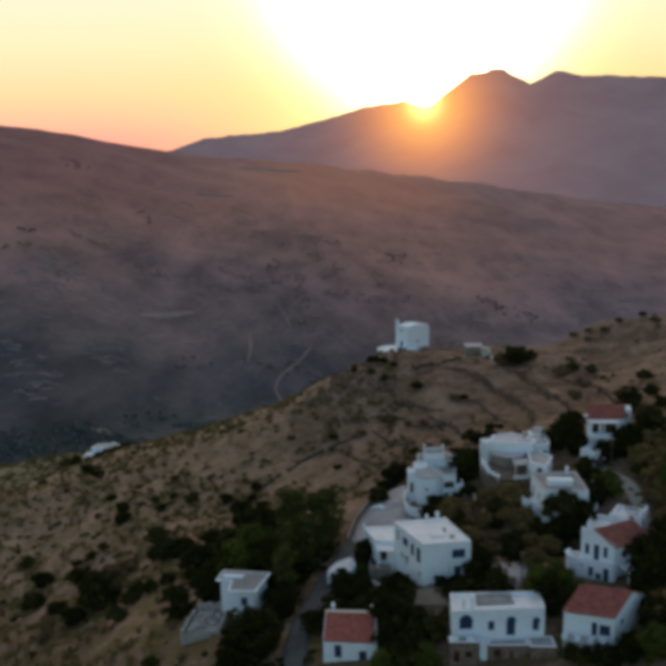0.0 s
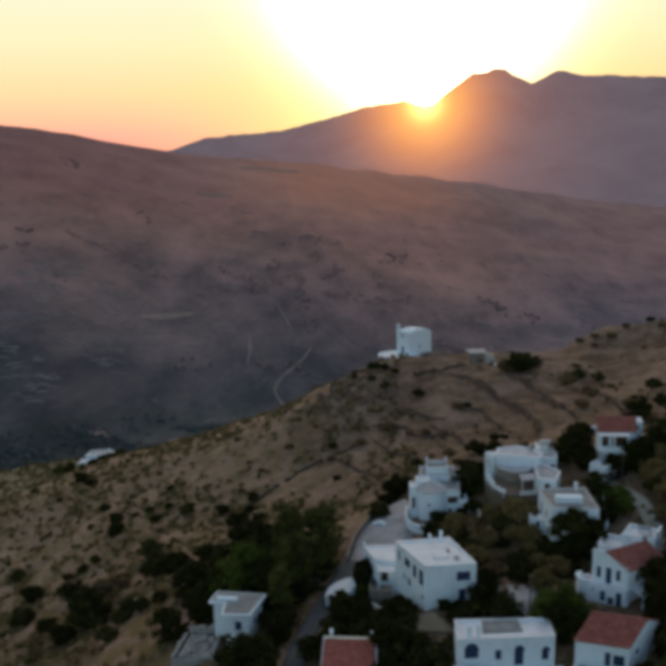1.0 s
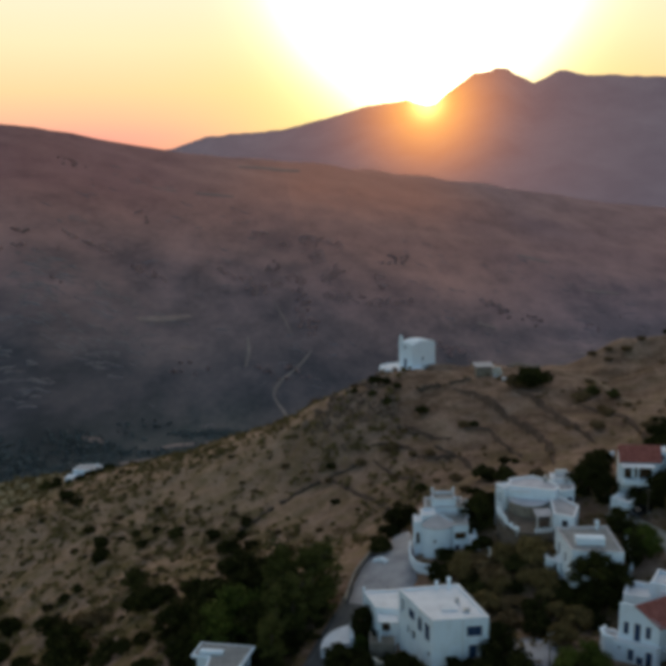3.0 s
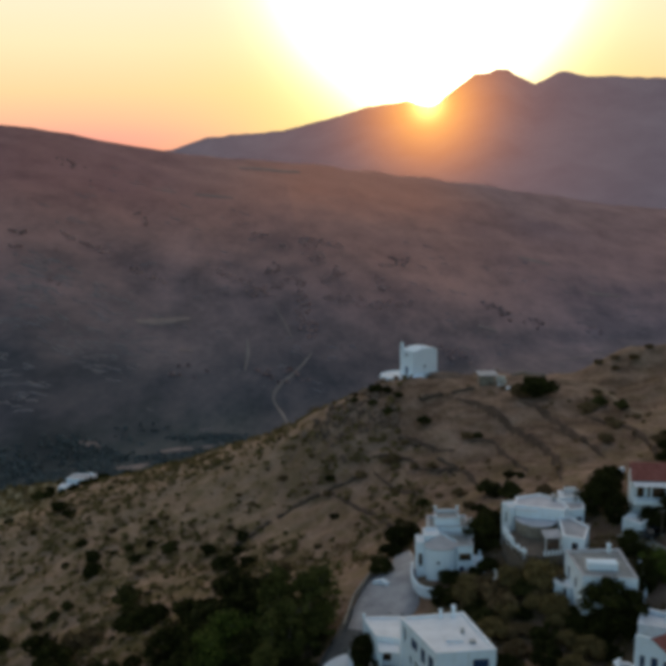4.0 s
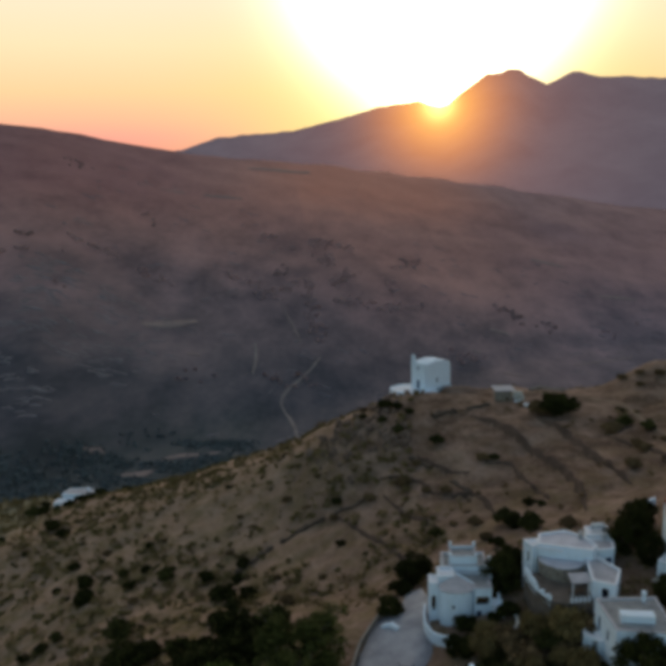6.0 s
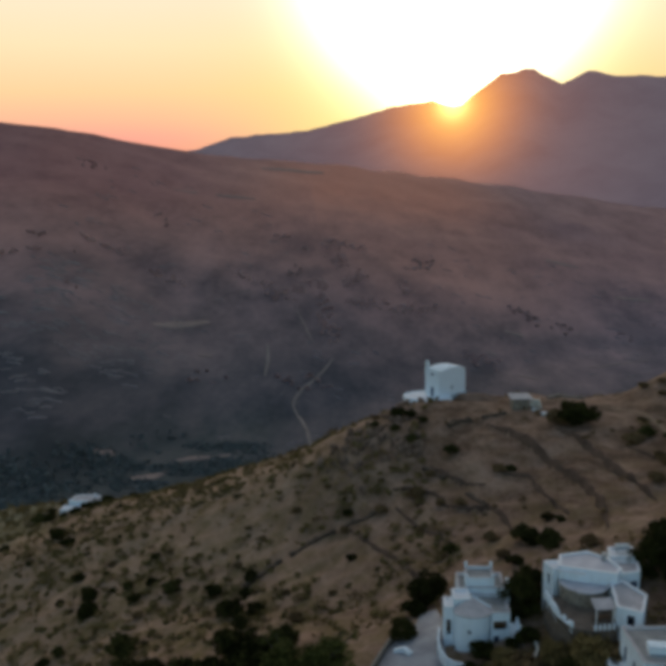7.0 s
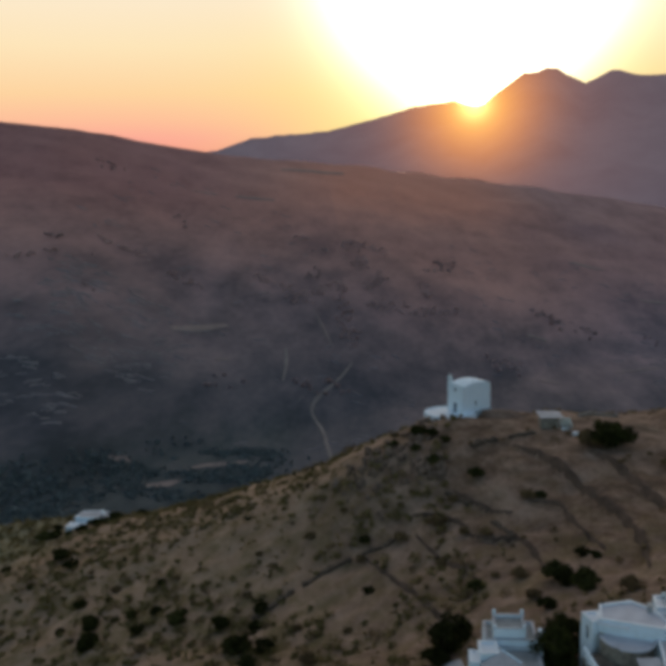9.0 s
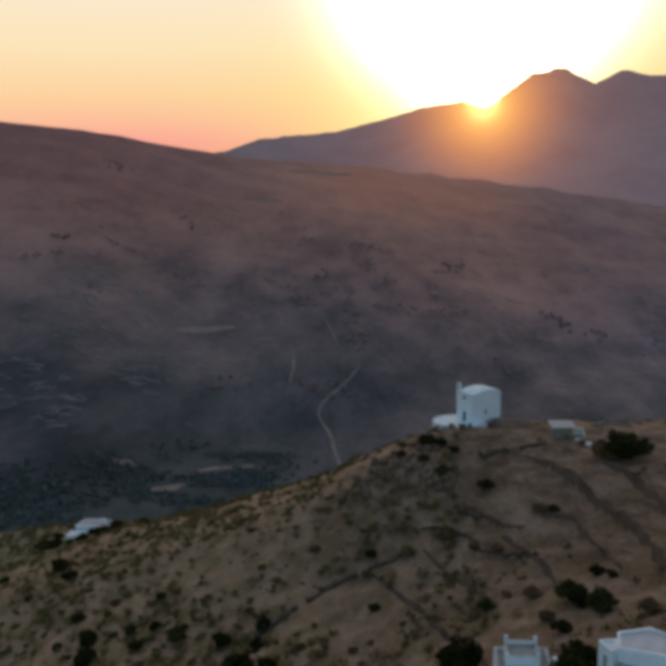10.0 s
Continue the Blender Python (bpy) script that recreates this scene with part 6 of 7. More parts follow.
PLANTS = [
    ("tall", -6.4, 131.6, 0.78), ("tall", -1.9, 137.4, 0.84), ("tall", -3.8, 135.5, 0.88), ("green", -16.9, 129.3, 1.15), ("olive", -11.5, 128.7, 1.3), ("tall", -8.9, 123.5, 0.7),
    ("olive", -12.9, 108.5, 1.1), ("olive", -15.8, 106.6, 0.9), ("dark", -3.4, 111.3, 1.7), ("dark", -1.0, 113.3, 1.5), ("olive", -20.6, 127.1, 0.9),
    ("mastic", 9.9, 113.4, 1.1), ("dark", 19.4, 110.9, 1.6), 
    ("olive", 24.6, 149.6, 1.0), ("olive", 26.4, 155.5, 0.8), ("dark", 18.4, 143.1, 1.1), ("olive", 16.0, 138.6, 0.5), ("olive", 17.6, 137.6, 0.5), 
    ("green", 46.5, 132.5, 0.65), ("olive", 44.3, 131.7, 0.7), ("brown", 54.0, 138.4, 1.3), ("olive", 56.6, 142.3, 1.0), ("brown", 58.6, 135.2, 1.9), ("olive", 42.4, 150.6, 0.9),
    ("olive", 44.5, 153.5, 0.8), ("dark", 45.7, 136.6, 1.2), ("olive", 44.7, 108.3, 1.0), ("olive", 47.5, 110.2, 1.1), ("olive", 42.8, 106.6, 0.9), 
    ("olive", 38.0, 97.0, 0.7), ("olive", 29.5, 106.5, 0.9), ("green", 28.2, 108.4, 0.6), ("mastic", 7.8, 106.5, 1.6), ("mastic", 10.2, 104.2, 1.5),
    ("olive", 11.2, 106.9, 0.55), ("dark", 6.4, 112.2, 1.4), ("olive", 8.3, 101.2, 0.8), ("dark", 7.9, 151.7, 1.5), ("dark", 10.1, 159.1, 1.2), ("olive", 11.6, 161.6, 0.75),
    ("mastic", 30.6, 177.4, 1.5), ("mastic", 33.4, 171.5, 1.6), ("dark", 31.6, 174.5, 1.3), ("dark", 27.0, 167.0, 0.9), ("mastic", 22.4, 216.4, 1.15), ("dark", 14.2, 233.0, 1.1),
    ("mastic", 33.6, 206.0, 0.9), ("dark", 0.3, 194.3, 0.75), ("thorn", 46.8, 221.6, 2.2), ("dark", 49.8, 220.2, 2.4), ("dark", 53.0, 221.2, 2.0), ("mastic", 63.0, 211.0, 1.4),
    ("mastic", 66.5, 206.0, 1.2), ("dark", 67.0, 180.5, 1.2), ("dark", 64.0, 172.0, 1.5), ("mastic", 70.0, 176.0, 1.4), ("dark", -20.4, 199.2, 1.25), ("dark", -21.0, 194.0, 0.9),
    ("dark", -55.8, 200.6, 0.85), ("dark", -55.4, 196.8, 0.8), ("mastic", -78.6, 225.5, 0.6), ("mastic", -24.5, 186.0, 1.2), ("mastic", 14.0, 223.0, 1.0), ("mastic", 10.5, 228.0, 0.9),
    ("dark", 17.0, 229.0, 0.8), ("mastic", 6.0, 232.0, 0.8), 
    ("mastic", -29.2, 113.8, 1.1), 
    ("olive", 44.1, 138.0, 0.65), ("olive", 46.5, 156.5, 0.9),
    ("olive", 48.2, 158.6, 0.8), ("brown", 59.6, 147.2, 1.8), ("brown", 57.1, 141.3, 1.6), ("brown", 55.5, 133.0, 1.5), ("olive", 53.0, 116.0, 0.9),
    ("green", 32.4, 108.4, 0.6),
    ("brown", 44.6, 101.2, 1.7), ("green", 40.5, 95.5, 0.7), ("dark", 45.7, 103.4, 1.8), ("mastic", 12.1, 104.7, 1.8), ("mastic", 8.9, 101.8, 1.8), ("green", 11.8, 100.4, 0.55),
    ("mastic", 8.3, 109.7, 1.6), ("olive", 22.7, 109.0, 0.8), ("olive", -19.6, 131.5, 1.0),
    ("olive", -14.6, 133.6, 1.0), ("green", -12.1, 131.8, 1.1), ("dark", -8.1, 141.1, 1.5), ("dark", -6.2, 127.3, 1.5), ("tall", -8.4, 129.8, 0.72),
    ("mastic", -14.5, 149.9, 1.4), ("mastic", -20.2, 178.0, 1.2), ("green", -17.6, 141.9, 0.65), 
    
    ("mastic", -90.0, 262.0, 1.7), 
    ("olive", -13.2, 107.6, 1.45), ("olive", -10.8, 109.5, 1.0), ("olive", 53.5, 143.6, 0.75), 
    ("brown", 20.6, 139.9, 1.0), ("dark", -76.8, 264.6, 1.2), ("dark", -87.0, 263.0, 1.2),
    ("dark", -57.2, 205.4, 1.30), ("dark", -55.1, 198.5, 1.30), ("mastic", -37.5, 200.8, 1.60), ("dark", -28.4, 197.0, 1.30), ("dark", -23.0, 187.0, 1.70), ("thorn", -12.5, 188.8, 0.80), ("dark", -71.0, 231.9, 1.30), ("dark", -75.8, 237.8, 1.60),
    ("thorn", -43.3, 193.9, 0.90), ("dark", -45.7, 200.0, 0.90), ("thorn", -78.5, 226.2, 0.80), ("dark", -89.8, 237.6, 0.90), ("dark", -62.2, 214.0, 0.90), ("dark", -18.1, 184.4, 1.50), ("thorn", -9.6, 176.7, 1.20), ("thorn", -24.1, 204.5, 0.80),
    ("mastic", -48.0, 204.9, 0.90), ("dark", -43.0, 204.9, 0.90), ("thorn", -19.4, 211.0, 0.80), ("thorn", -36.0, 215.5, 0.60), ("thorn", -23.1, 215.3, 0.70), ("dark", -44.2, 214.5, 0.70), ("thorn", -41.1, 214.9, 0.70), ("dark", -63.9, 206.3, 0.80),
    ("thorn", 14.2, 207.7, 1.60), ("thorn", 22.2, 198.3, 1.00), ("thorn", 25.6, 181.6, 1.10), ("mastic", 18.4, 180.9, 1.10), ("dark", 12.8, 165.8, 2.20), ("thorn", 26.1, 172.4, 1.00), ("dark", 11.7, 235.1, 1.20), ("thorn", 14.4, 222.2, 1.00),
    ("thorn", -3.2, 183.9, 0.70), ("thorn", -5.0, 217.5, 0.70), ("dark", -0.5, 209.2, 0.80), ("thorn", 31.3, 206.9, 1.20), ("dark", 36.3, 184.4, 0.80), ("dark", 37.8, 181.7, 0.70), ("thorn", 6.7, 207.4, 1.10), ("thorn", 17.5, 212.1, 1.00),
    ("thorn", 6.9, 214.9, 0.60), ("thorn", 9.3, 216.9, 0.60), ("thorn", 6.4, 240.7, 1.00), ("thorn", 18.7, 201.8, 1.00), ("thorn", 38.9, 166.4, 1.30), ("thorn", 13.9, 194.9, 1.00), ("thorn", -1.2, 204.6, 1.00), ("thorn", 21.9, 183.5, 0.70),
    ("dark", -89.5, 270.0, 1.0), ("dark", -74.0, 264.0, 1.4), ("dark", -87.5, 261.6, 1.2), ("dark", -79.0, 260.6, 1.1), ("mastic", -82.6, 260.4, 0.9), ("dark", -71.5, 266.5, 1.4), ("dark", -64.0, 268.0, 1.2),
    ("olive", -18.5, 130.0, 1.3), ("green", -15.0, 132.0, 1.35), ("olive", -12.0, 132.5, 1.2), ("dark", -16.5, 127.0, 2.4), ("dark", -20.5, 129.5, 2.4), ("dark", -10.0, 131.0, 2.4), ("olive", -9.0, 133.0, 1.05),
    ("olive", 57.5, 144.0, 1.2), ("olive", 52.4, 142.0, 0.95), ("dark", 49.5, 143.2, 1.5),
    ("dark", 54.5, 142.5, 1.5), ("olive", 44.9, 146.2, 0.8), 
    ("olive", 7.5, 114.0, 0.7), 
    ("dark", 18.0, 109.4, 1.9), ("olive", 9.0, 107.4, 0.7), ("mastic", 5.0, 114.5, 1.3), ("dark", 47.5, 113.5, 1.9), ("olive", 49.5, 115.5, 1.0), 
    ("olive", 45.7, 110.6, 1.1), ("olive", 46.8, 108.0, 1.0), ("dark", 43.5, 104.2, 2.0), ("olive", 45.4, 152.6, 0.8), 
    ("mastic", 10.4, 116.2, 1.0), ("olive", 9.0, 114.8, 0.6), ("brown", 31.3, 130.4, 1.2), ("dark", 32.9, 128.4, 1.3), ("dark", 26.5, 131.0, 1.1), ("dark", 28.8, 126.2, 1.3), ("thorn", 24.8, 128.2, 1.4), ("thorn", 30.0, 133.6, 1.4), ("olive", 53.2, 141.6, 1.1), ("olive", 6.6, 108.2, 1.0), ("dark", 29.8, 106.2, 1.7), ("dark", 22.4, 143.6, 0.7), ("brown", 20.0, 137.0, 1.2), ("thorn", 23.0, 137.5, 2.0), ("mastic", 18.5, 132.0, 1.3), ("mastic", 21.5, 131.0, 1.5), ("dark", 20.6, 134.5, 1.0), ("thorn", 24.5, 134.0, 2.0), ("olive", 4.5, 126.9, 1.0), ("olive", 0.4, 120.8, 0.75), ("olive", 27.4, 153.2, 0.8), ("dark", 24.3, 143.5, 1.1), ("dark", 31.0, 153.5, 1.1), ("olive", 25.3, 152.4, 0.95),
    ("dark", 38.2, 125.8, 1.7), ("dark", 34.2, 128.4, 1.3), ("dark", 27.5, 121.2, 1.5), ("dark", 21.3, 113.0, 1.7), ("green", 32.0, 111.0, 0.62), ("green", 28.9, 109.6, 0.6), ("olive", 36.8, 125.4, 0.75), ("olive", 40.2, 124.9, 0.7),
    ("mastic", 28.2, 135.3, 1.6), ("brown", 30.5, 136.4, 1.6), ("thorn", 33.0, 136.3, 1.9), ("brown", 26.6, 138.3, 1.2), ("brown", 33.5, 121.7, 1.2), ("brown", 29.0, 132.0, 0.9), ("thorn", 27.0, 128.0, 1.1), ("brown", 31.0, 128.5, 0.8),
    ("thorn", 24.5, 124.0, 1.4), ("brown", 31.5, 124.5, 0.9), ("dark", 41.5, 123.9, 1.5), ("dark", 23.8, 109.4, 1.2), ("olive", 21.6, 116.0, 0.7), ("dark", 21.4, 120.0, 1.2), ("brown", 22.0, 128.0, 1.1), ("dark", 22.5, 134.5, 1.0),
    ("brown", 30.0, 117.0, 1.1), ("dark", 35.0, 122.5, 1.2), ("olive", 42.4, 100.6, 0.9), ("dark", 31.4, 98.3, 1.5), ("dark", 34.2, 96.4, 1.5), ("dark", 37.2, 96.8, 1.3), ("brown", 53.6, 128.0, 1.5), ("thorn", 55.2, 131.0, 2.0), ("mastic", 53.4, 135.0, 1.4), ("brown", 57.0, 127.0, 1.7), ("brown", 54.6, 137.6, 1.4), ("brown", 52.6, 121.0, 1.5), ("brown", 55.5, 122.5, 1.6), ("olive", 36.6, 125.2, 0.8), ("dark", 48.5, 143.4, 1.4), ("olive", 51.6, 142.4, 0.7), ("green", 3.6, 123.9, 0.4), ("dark", 0.4, 119.6, 1.5), ("olive", 3.2, 115.9, 0.7),
    ("dark", 8.6, 114.2, 1.6), ("dark", 1.0, 123.2, 1.1), ("dark", -9.6, 120.5, 1.6), ("olive", -10.4, 124.9, 1.0), ("olive", -8.8, 116.5, 0.9), ("mastic", 3.4, 112.0, 1.6), ("olive", 6.2, 104.0, 0.8), ("dark", 3.0, 121.0, 1.3),
    ("dark", -70.7, 180.5, 2.0), ("dark", -58.5, 173.0, 2.2), ("dark", -51.8, 162.3, 2.6), ("dark", -48.0, 154.7, 3.0), ("dark", -51.4, 157.5, 2.2), ("thorn", -47.4, 169.1, 2.2), ("thorn", -51.1, 170.5, 2.2), ("dark", -38.1, 166.2, 2.6),
    ("dark", -35.5, 166.5, 1.8), ("mastic", -42.8, 179.7, 2.2), ("dark", -33.5, 167.1, 1.6), ("mastic", -40.5, 151.1, 1.5), ("mastic", -37.5, 149.2, 1.3), ("mastic", -41.0, 147.7, 1.3), ("dark", -33.5, 148.3, 1.2), ("dark", -60.3, 161.0, 1.5),
    ("dark", -54.6, 153.4, 1.8), ("dark", -69.4, 170.5, 1.9), ("thorn", -60.8, 155.5, 1.5), ("dark", -24.7, 136.1, 1.6), ("olive", -22.4, 128.4, 1.1), ("olive", -26.7, 142.1, 1.2), ("mastic", -79.1, 193.8, 1.4), ("mastic", -42.0, 141.6, 1.6),
    ("dark", -63.3, 184.1, 0.9), ("dark", -55.0, 197.8, 1.2), ("dark", -56.8, 204.2, 1.2), ("thorn", -37.9, 201.1, 1.2), ("mastic", -57.3, 187.0, 1.1), ("thorn", -55.4, 217.7, 0.9),
    ("dark", 15.2, 113.8, 0.9), ("thorn", 11.2, 108.2, 0.9), ("mastic", 15.4, 107.3, 0.9), ("green", 8.6, 101.0, 0.5), ("green", 5.6, 100.6, 0.5),
    ("thorn", 64.7, 177.0, 1.6), ("dark", 61.0, 167.3, 1.2), ("dark", 62.2, 165.1, 1.3), ("thorn", 63.4, 164.3, 1.2), ("thorn", 59.8, 209.8, 1.8), ("thorn", 61.7, 195.2, 1.5), ("thorn", 61.4, 198.9, 1.0), ("dark", 67.1, 161.5, 1.6), ("thorn", 56.4, 186.4, 1.3), ("thorn", 77.1, 258.5, 1.6), ("thorn", 66.7, 197.6, 0.8), ("mastic", 73.4, 188.9, 1.2),
    ("dark", -22.2, 174.0, 1.2), ("mastic", -18.9, 165.0, 1.5), ("dark", -15.2, 157.0, 1.6), ("dark", -19.3, 155.0, 1.7), ("mastic", -15.3, 148.0, 1.5), ("dark", -12.2, 149.5, 1.5), ("dark", -22.5, 160.5, 1.4),
    ("thorn", 70.5, 236.0, 1.0), ("thorn", 74.0, 233.5, 0.9), ("thorn", 78.0, 231.0, 1.1), ("thorn", 83.0, 234.5, 0.9), ("dark", 90.5, 236.0, 0.8), ("thorn", 93.0, 233.0, 1.0), ("thorn", 72.5, 229.0, 0.9), ("dark", 101.0, 239.0, 0.9),
    ("dark", -17.8, 163.0, 2.4), ("dark", -13.0, 157.0, 2.3), ("dark", -25.0, 157.0, 2.4), ("dark", -18.0, 147.0, 2.6), ("dark", -27.0, 150.0, 2.4), ("dark", -14.0, 151.0, 2.4), ("mastic", -10.2, 164.0, 1.8), ("mastic", -21.0, 152.0, 2.2), ("dark", -22.0, 143.0, 2.6), ("olive", -20.0, 137.5, 1.0),
    ("dark", 50.6, 222.4, 2.5), ("olive", 44.2, 112.0, 0.9),
    ("olive", 37.0, 126.3, 1.45), ("olive", 39.9, 125.4, 1.05), ("dark", 34.6, 126.0, 1.5), ("dark", 17.2, 112.3, 1.0),
]
spin = random.Random(5)
for kind, x, y, s in PLANTS:
    plant(plant_kinds[kind], x, y, spin.uniform(0, 6.28), s * spin.uniform(0.92, 1.08))
for kind, (x, y) in zip(plant_kinds.values(), ((-27.5, 126.0), (-7.8, 136.5), (57.0, 130.0), (24.8, 131.5), (36.0, 121.0), (-12.0, 215.0), (-60.0, 185.0))):
    kind.matrix_world = stand(x, y)


def scatter(name, seed, count, region, keep, sizes, mat, label, per=34, leaf=0.2, parts=4):
    """Uncounted low scrub over a stretch of land, one object."""
    rng = np.random.default_rng(seed)
    x, y = rng.uniform(region[0], region[1], count), rng.uniform(region[2], region[3], count)
    ok = keep(x, y, rng)
    x, y = x[ok], y[ok]
    r = sizes[0] + (sizes[1] - sizes[0]) * rng.uniform(0, 1, len(x)) ** 2.2
    z = land(x, y)
    c, rad = [], []
    for _ in range(parts):
        a, d = rng.uniform(0, 6.28, len(x)), r * rng.uniform(0, 0.7, len(x))
        c.append(np.stack([x + np.cos(a) * d, y + np.sin(a) * d, z + r * rng.uniform(0.15, 0.5, len(x))], -1))
        rad.append(r * rng.uniform(0.4, 0.75, len(x)))
    v, f = leaf_cloud(rng, np.concatenate(c), np.concatenate(rad), per // parts, leaf)
    return tagged(new(name, mesh_np(name, v, f, mat)), label, "scrub", kind="stuff")


def built(x, y):
    """True where houses, roads or yards stand."""
    yes = (x > -12) & (x < 60) & (y > 96) & (y < 160)
    yes |= (np.abs(x + 6) < 5) & (y < 130)
    yes |= (x > 10) & (x < 37) & (y > 241) & (y < 258)
    yes |= (x > 37) & (x < 50) & (y > 233) & (y < 243)
    yes |= (x > -90) & (x < -70) & (y > 261) & (y < 275)
    yes |= (x > -27) & (x < -9) & (y > 111) & (y < 126)
    return yes


def hillside(x, y, rng):
    thick = ripple(x, y, 11, 0.9) + 0.6 * ripple(x, y, 4.5, 3.3) + 0.9 * ease(30, -60, x) - 0.15
    bare = ease(16, 30, x) * ease(170, 190, y) * ease(262, 240, y)
    return ~built(x, y) & (rng.uniform(0, 1, len(x)) < 0.25 + 0.55 * thick - 0.45 * bare)


scatter("scrub", 21, 230, (-125, 110, 98, 300), hillside, (0.7, 1.9), M["leaf_dark"], "dark thorny scrub dotted over the dry hillside", 90, 0.3, 5)
scatter("brown_scrub", 27, 1900, (-125, 110, 98, 300), lambda x, y, rng: ~built(x, y) & (rng.uniform(0, 1, len(x)) < 0.22 + 0.5 * (ripple(x, y, 11, 0.9) + 0.6 * ripple(x, y, 4.5, 3.3) + 0.5 * ease(30, -60, x))), (0.65, 2.1), M["leaf_brown"], "brown dry thorn scrub over the hillside", 50, 0.26, 4)
scatter("olive_scrub", 29, 4200, (-125, 20, 98, 300), hillside, (0.8, 2.0), M["leaf_olive"], "olive green rounded scrub on the dry slope", 90, 0.24, 5)
scatter("dry_scrub", 22, 14000, (-125, 110, 98, 300), hillside, (0.4, 1.6), M["leaf_straw"], "olive dry scrub tufts over the hillside", 28, 0.22, 3)
scatter("garden_scrub", 23, 2600, (-12, 62, 94, 165), lambda x, y, rng: (rng.uniform(0, 1, len(x)) < 0.75) & ~((np.abs(x - np.interp(y, (80, 113, 121, 128, 136, 141), (-8, -6, -3.6, -0.9, 2.4, 5))) < 2.6) & (y < 142)) & ~((x > 2) & (x < 15) & (y > 135) & (y < 158)), (0.3, 1.0), M["leaf_dry"], "dry undergrowth between the village houses", 30, 0.18, 4)
def by_the_road(x, y, rng):
    free = np.abs(x - np.interp(y, (80, 113, 121, 128, 136, 141), (-8, -6, -3.6, -0.9, 2.4, 5))) > 1.95
    for a, b, c, d in ((-3.2, 5.9, 102.2, 110), (-20.3, -10.4, 116, 124.5), (8.4, 21, 113.5, 131), (-2.2, 3.2, 124, 130), (-26, -18, 113, 122), (3, 9.5, 121, 131), (10.5, 17.2, 108.5, 114)):
        free &= ~((x > a) & (x < b) & (y > c) & (y < d))
    return free & (rng.uniform(0, 1, len(x)) < 0.5 + 0.5 * ripple(x, y, 5, 0.3))


scatter("undergrowth", 28, 1100, (-26, 13, 96, 137), by_the_road, (0.6, 1.9), M["leaf_dark"], "dark undergrowth beside the village road", 110, 0.2, 6)
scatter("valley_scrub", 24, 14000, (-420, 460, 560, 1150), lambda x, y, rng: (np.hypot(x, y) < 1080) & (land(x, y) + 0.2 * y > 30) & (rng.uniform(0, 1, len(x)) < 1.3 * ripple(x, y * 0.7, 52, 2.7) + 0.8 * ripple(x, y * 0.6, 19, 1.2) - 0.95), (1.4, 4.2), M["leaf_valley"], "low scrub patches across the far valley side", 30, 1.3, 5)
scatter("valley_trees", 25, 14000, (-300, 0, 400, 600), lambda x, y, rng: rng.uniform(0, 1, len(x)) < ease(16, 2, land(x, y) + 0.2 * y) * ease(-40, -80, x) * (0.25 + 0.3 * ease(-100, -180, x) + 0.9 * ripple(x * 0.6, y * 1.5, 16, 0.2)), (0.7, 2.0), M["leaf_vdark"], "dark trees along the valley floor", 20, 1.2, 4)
HEDGES = (
    ([(-16, 960), (-17, 985)], 7), ([(-10, 905), (2, 925), (8, 938)], 5), ([(53, 925), (53, 942)], 5), ([(-66, 1003), (-57, 1003)], 4), ([(-34, 1030), (-15, 1036), (4, 1042)], 7),
    ([(-192, 812), (-176, 812), (-160, 810)], 3), ([(-117, 874), (-93, 863), (-68, 848)], 4), ([(-35, 898), (-29, 835), (-24, 785)], 6), ([(-4, 867), (38, 875), (87, 905)], 5), 
    ([(-83, 844), (-60, 870), (-40, 895)], 5), ([(106, 800), (134, 800)], 4), ([(-96, 1028), (-80, 1036)], 4), ([(60, 1000), (88, 1030)], 3),
    ([(-250, 800), (-215, 815)], 3), ([(-290, 694), (-248, 759)], 2.5),
)


def in_hedge(x, y, rng):
    """True near one of the hedge lines, thinning outwards."""
    odds = np.zeros(len(x))
    for line, wide in HEDGES:
        p = np.array(line, float)
        for a, b in zip(p, p[1:]):
            d = b - a
            t = np.clip(((x - a[0]) * d[0] + (y - a[1]) * d[1]) / (d @ d), 0, 1)
            q = ((x - a[0] - t * d[0]) ** 2 + ((y - a[1] - t * d[1]) * 0.55) ** 2) / wide**2
            odds = np.maximum(odds, 0.9 * np.exp(-q))
    return rng.uniform(0, 1, len(x)) < odds


scatter("thickets", 26, 17000, (-310, 320, 540, 1060), in_hedge, (1.2, 3.0), M["leaf_hazed"], "dusky thickets and hedges on the far slope", 24, 1.2, 4)


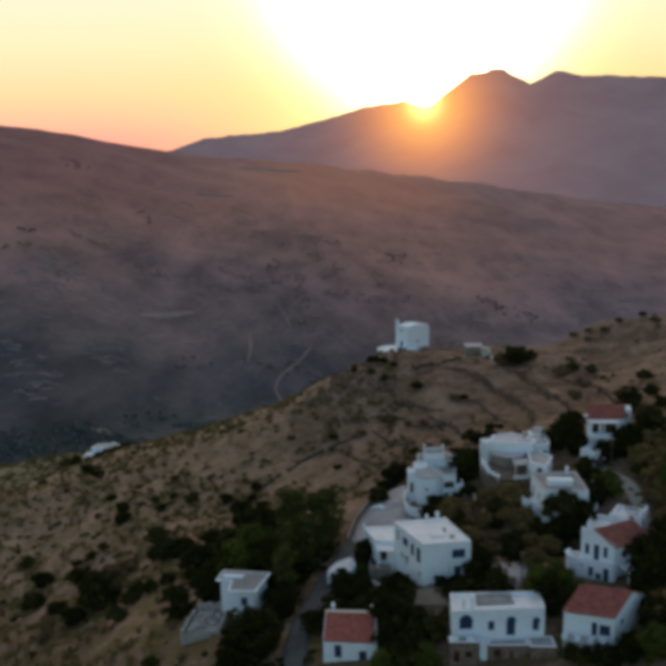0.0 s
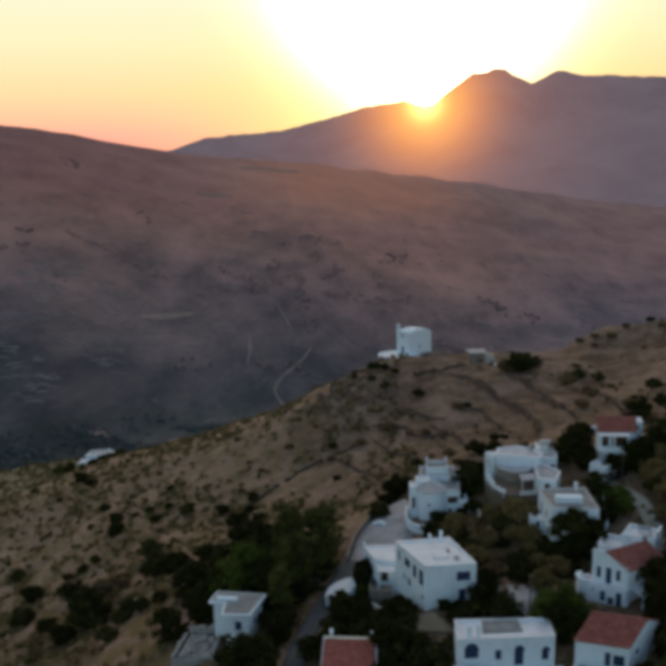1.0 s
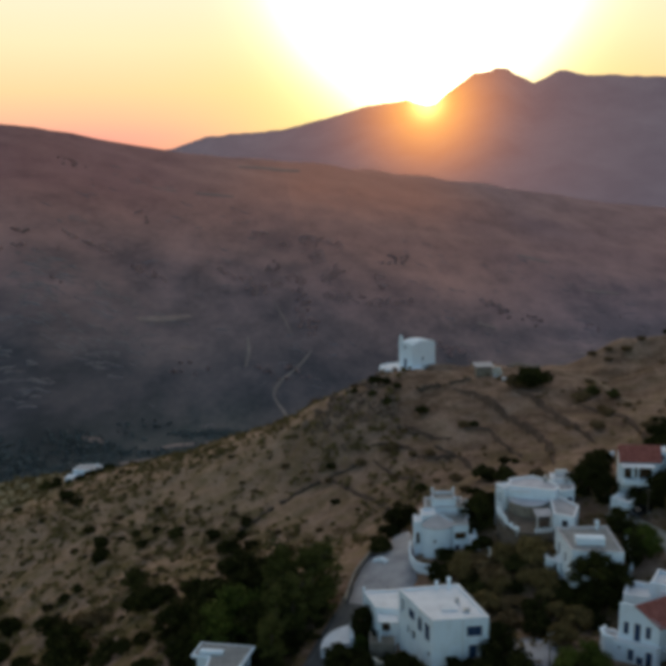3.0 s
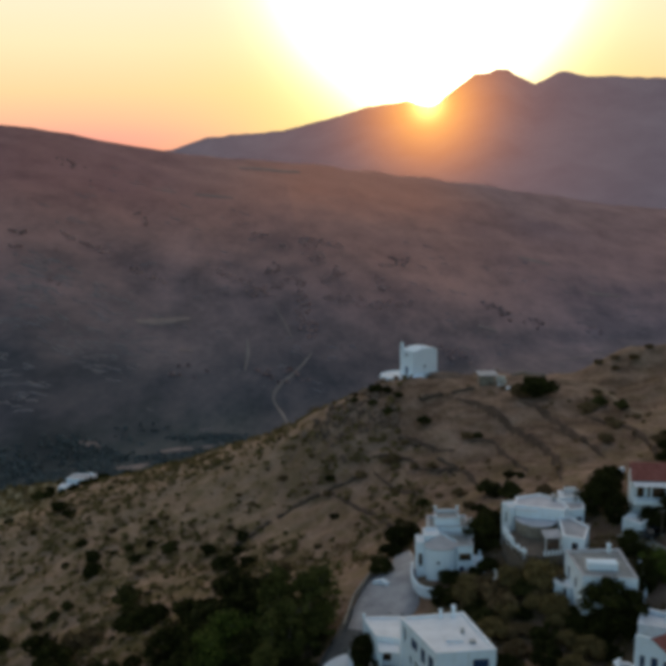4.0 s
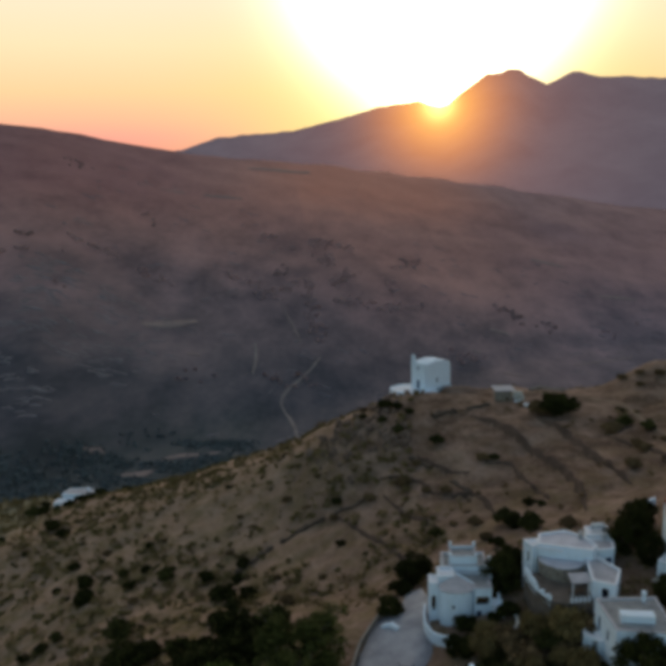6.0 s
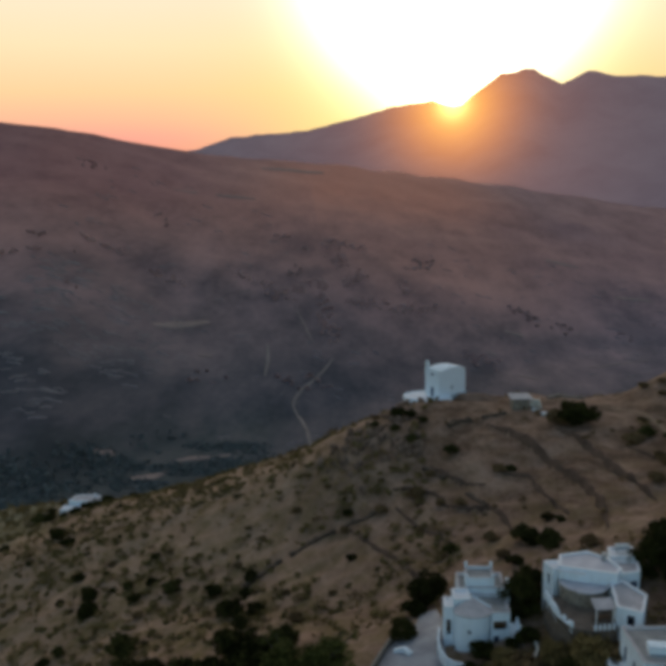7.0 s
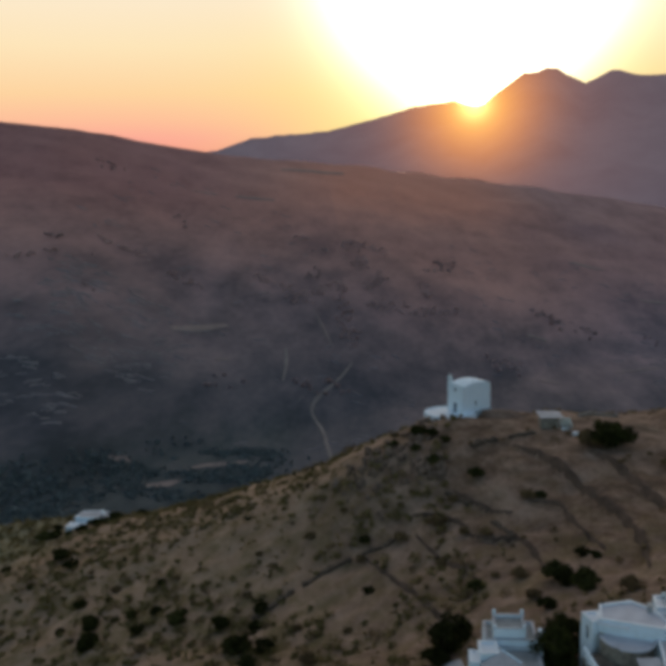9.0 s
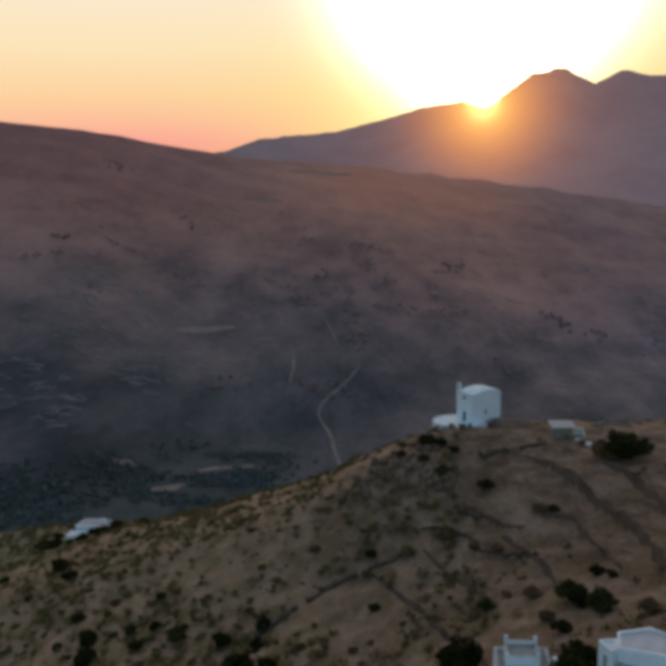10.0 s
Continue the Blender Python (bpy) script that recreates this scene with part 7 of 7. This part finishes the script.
def field_walls():
    """Short pale terrace walls and rock ledges on the far slope, one object."""
    rng = np.random.default_rng(41)
    bm = bmesh.new()
    for x0, x1, y0, y1, count in ((-265, -150, 600, 745, 170), (-250, -190, 515, 570, 40), (-150, 40, 560, 780, 30), (90, 360, 760, 1130, 70), (-300, -60, 760, 1100, 40)):
        for _ in range(count):
            x, y, half = rng.uniform(x0, x1), rng.uniform(y0, y1), rng.uniform(1.5, 6.5)
            turn = rng.normal(0.0, 0.25) + (0.6 if x < -40 else -0.15)
            dx, dy = math.cos(turn) * half, math.sin(turn) * half
            pts = [(x + dx * f, y + dy * f + rng.normal(0, 0.4)) for f in (-1, -0.3, 0.35, 1)]
            rings = []
            for px, py in pts:
                z, h = float(land(px, py)), rng.uniform(0.25, 0.8)
                rings.append([bm.verts.new((px + a, py + b, z + c)) for a, b, c in ((0, -0.5, -0.8), (0, -0.4, h), (0, 0.5, h * 0.9), (0, 0.6, -0.8))])
            for p, q in zip(rings, rings[1:]):
                for i in range(4):
                    bm.faces.new((p[i], p[(i + 1) % 4], q[(i + 1) % 4], q[i]))
            bm.faces.new(rings[0])
            bm.faces.new(rings[-1][::-1])
    ob = part("field_walls", bm, M["ledge"], None)
    return tagged(ob, "pale broken terrace walls and ledges across the far slope", "field wall", kind="stuff")


field_walls()


def rock_mesh(seed):
    rng = np.random.default_rng(seed)
    bm = bmesh.new()
    bmesh.ops.create_icosphere(bm, subdivisions=3, radius=1.0)
    push = [(Vector(rng.normal(size=3)).normalized(), rng.uniform(0.45, 0.8)) for _ in range(9)]
    for v in bm.verts:
        d = v.co.normalized()
        r = min([1.0] + [cut / max(d.dot(w), 0.05) for w, cut in push])
        v.co = d * min(r, 1.0) * (1 + 0.08 * noise.noise(d * 4 + Vector((seed, 0, 0))))
        v.co.z *= 0.75
    me = bpy.data.meshes.new("rock")
    bm.to_mesh(me)
    bm.free()
    me.materials.append(M["rock"])
    return me


rocks = [rock_mesh(k) for k in range(4)]
lay = random.Random(9)
CRAGS = ((11.0, 238.0, 3.0), (12.3, 223.5, 2.2), (7.0, 227.5, 3.0), (3.0, 221.0, 4.5), (11.5, 231.5, 2.0), (13.9, 220.6, 1.8), (-2.8, 225.0, 3.0), (1.7, 228.0, 2.6))
for k in range(136):
    cx, cy, spread = CRAGS[k % len(CRAGS)]
    x, y, size = lay.gauss(cx, spread), lay.gauss(cy, spread), lay.uniform(0.4, 1.25)
    ob = new("rock", rocks[k % 4])
    ob.matrix_world = Matrix.Translation((x, y, float(land(x, y)) + 0.15 * size)) @ Euler((lay.uniform(-0.4, 0.4), lay.uniform(-0.4, 0.4), lay.uniform(0, 6))).to_matrix().to_4x4() @ Matrix.Diagonal((size * lay.uniform(0.7, 1.1), size * 0.8, size * lay.uniform(1.3, 2.6), 1))
    tagged(ob, "dark weathered rock outcrop on the slope", "rock", "rock outcrops below the chapel")
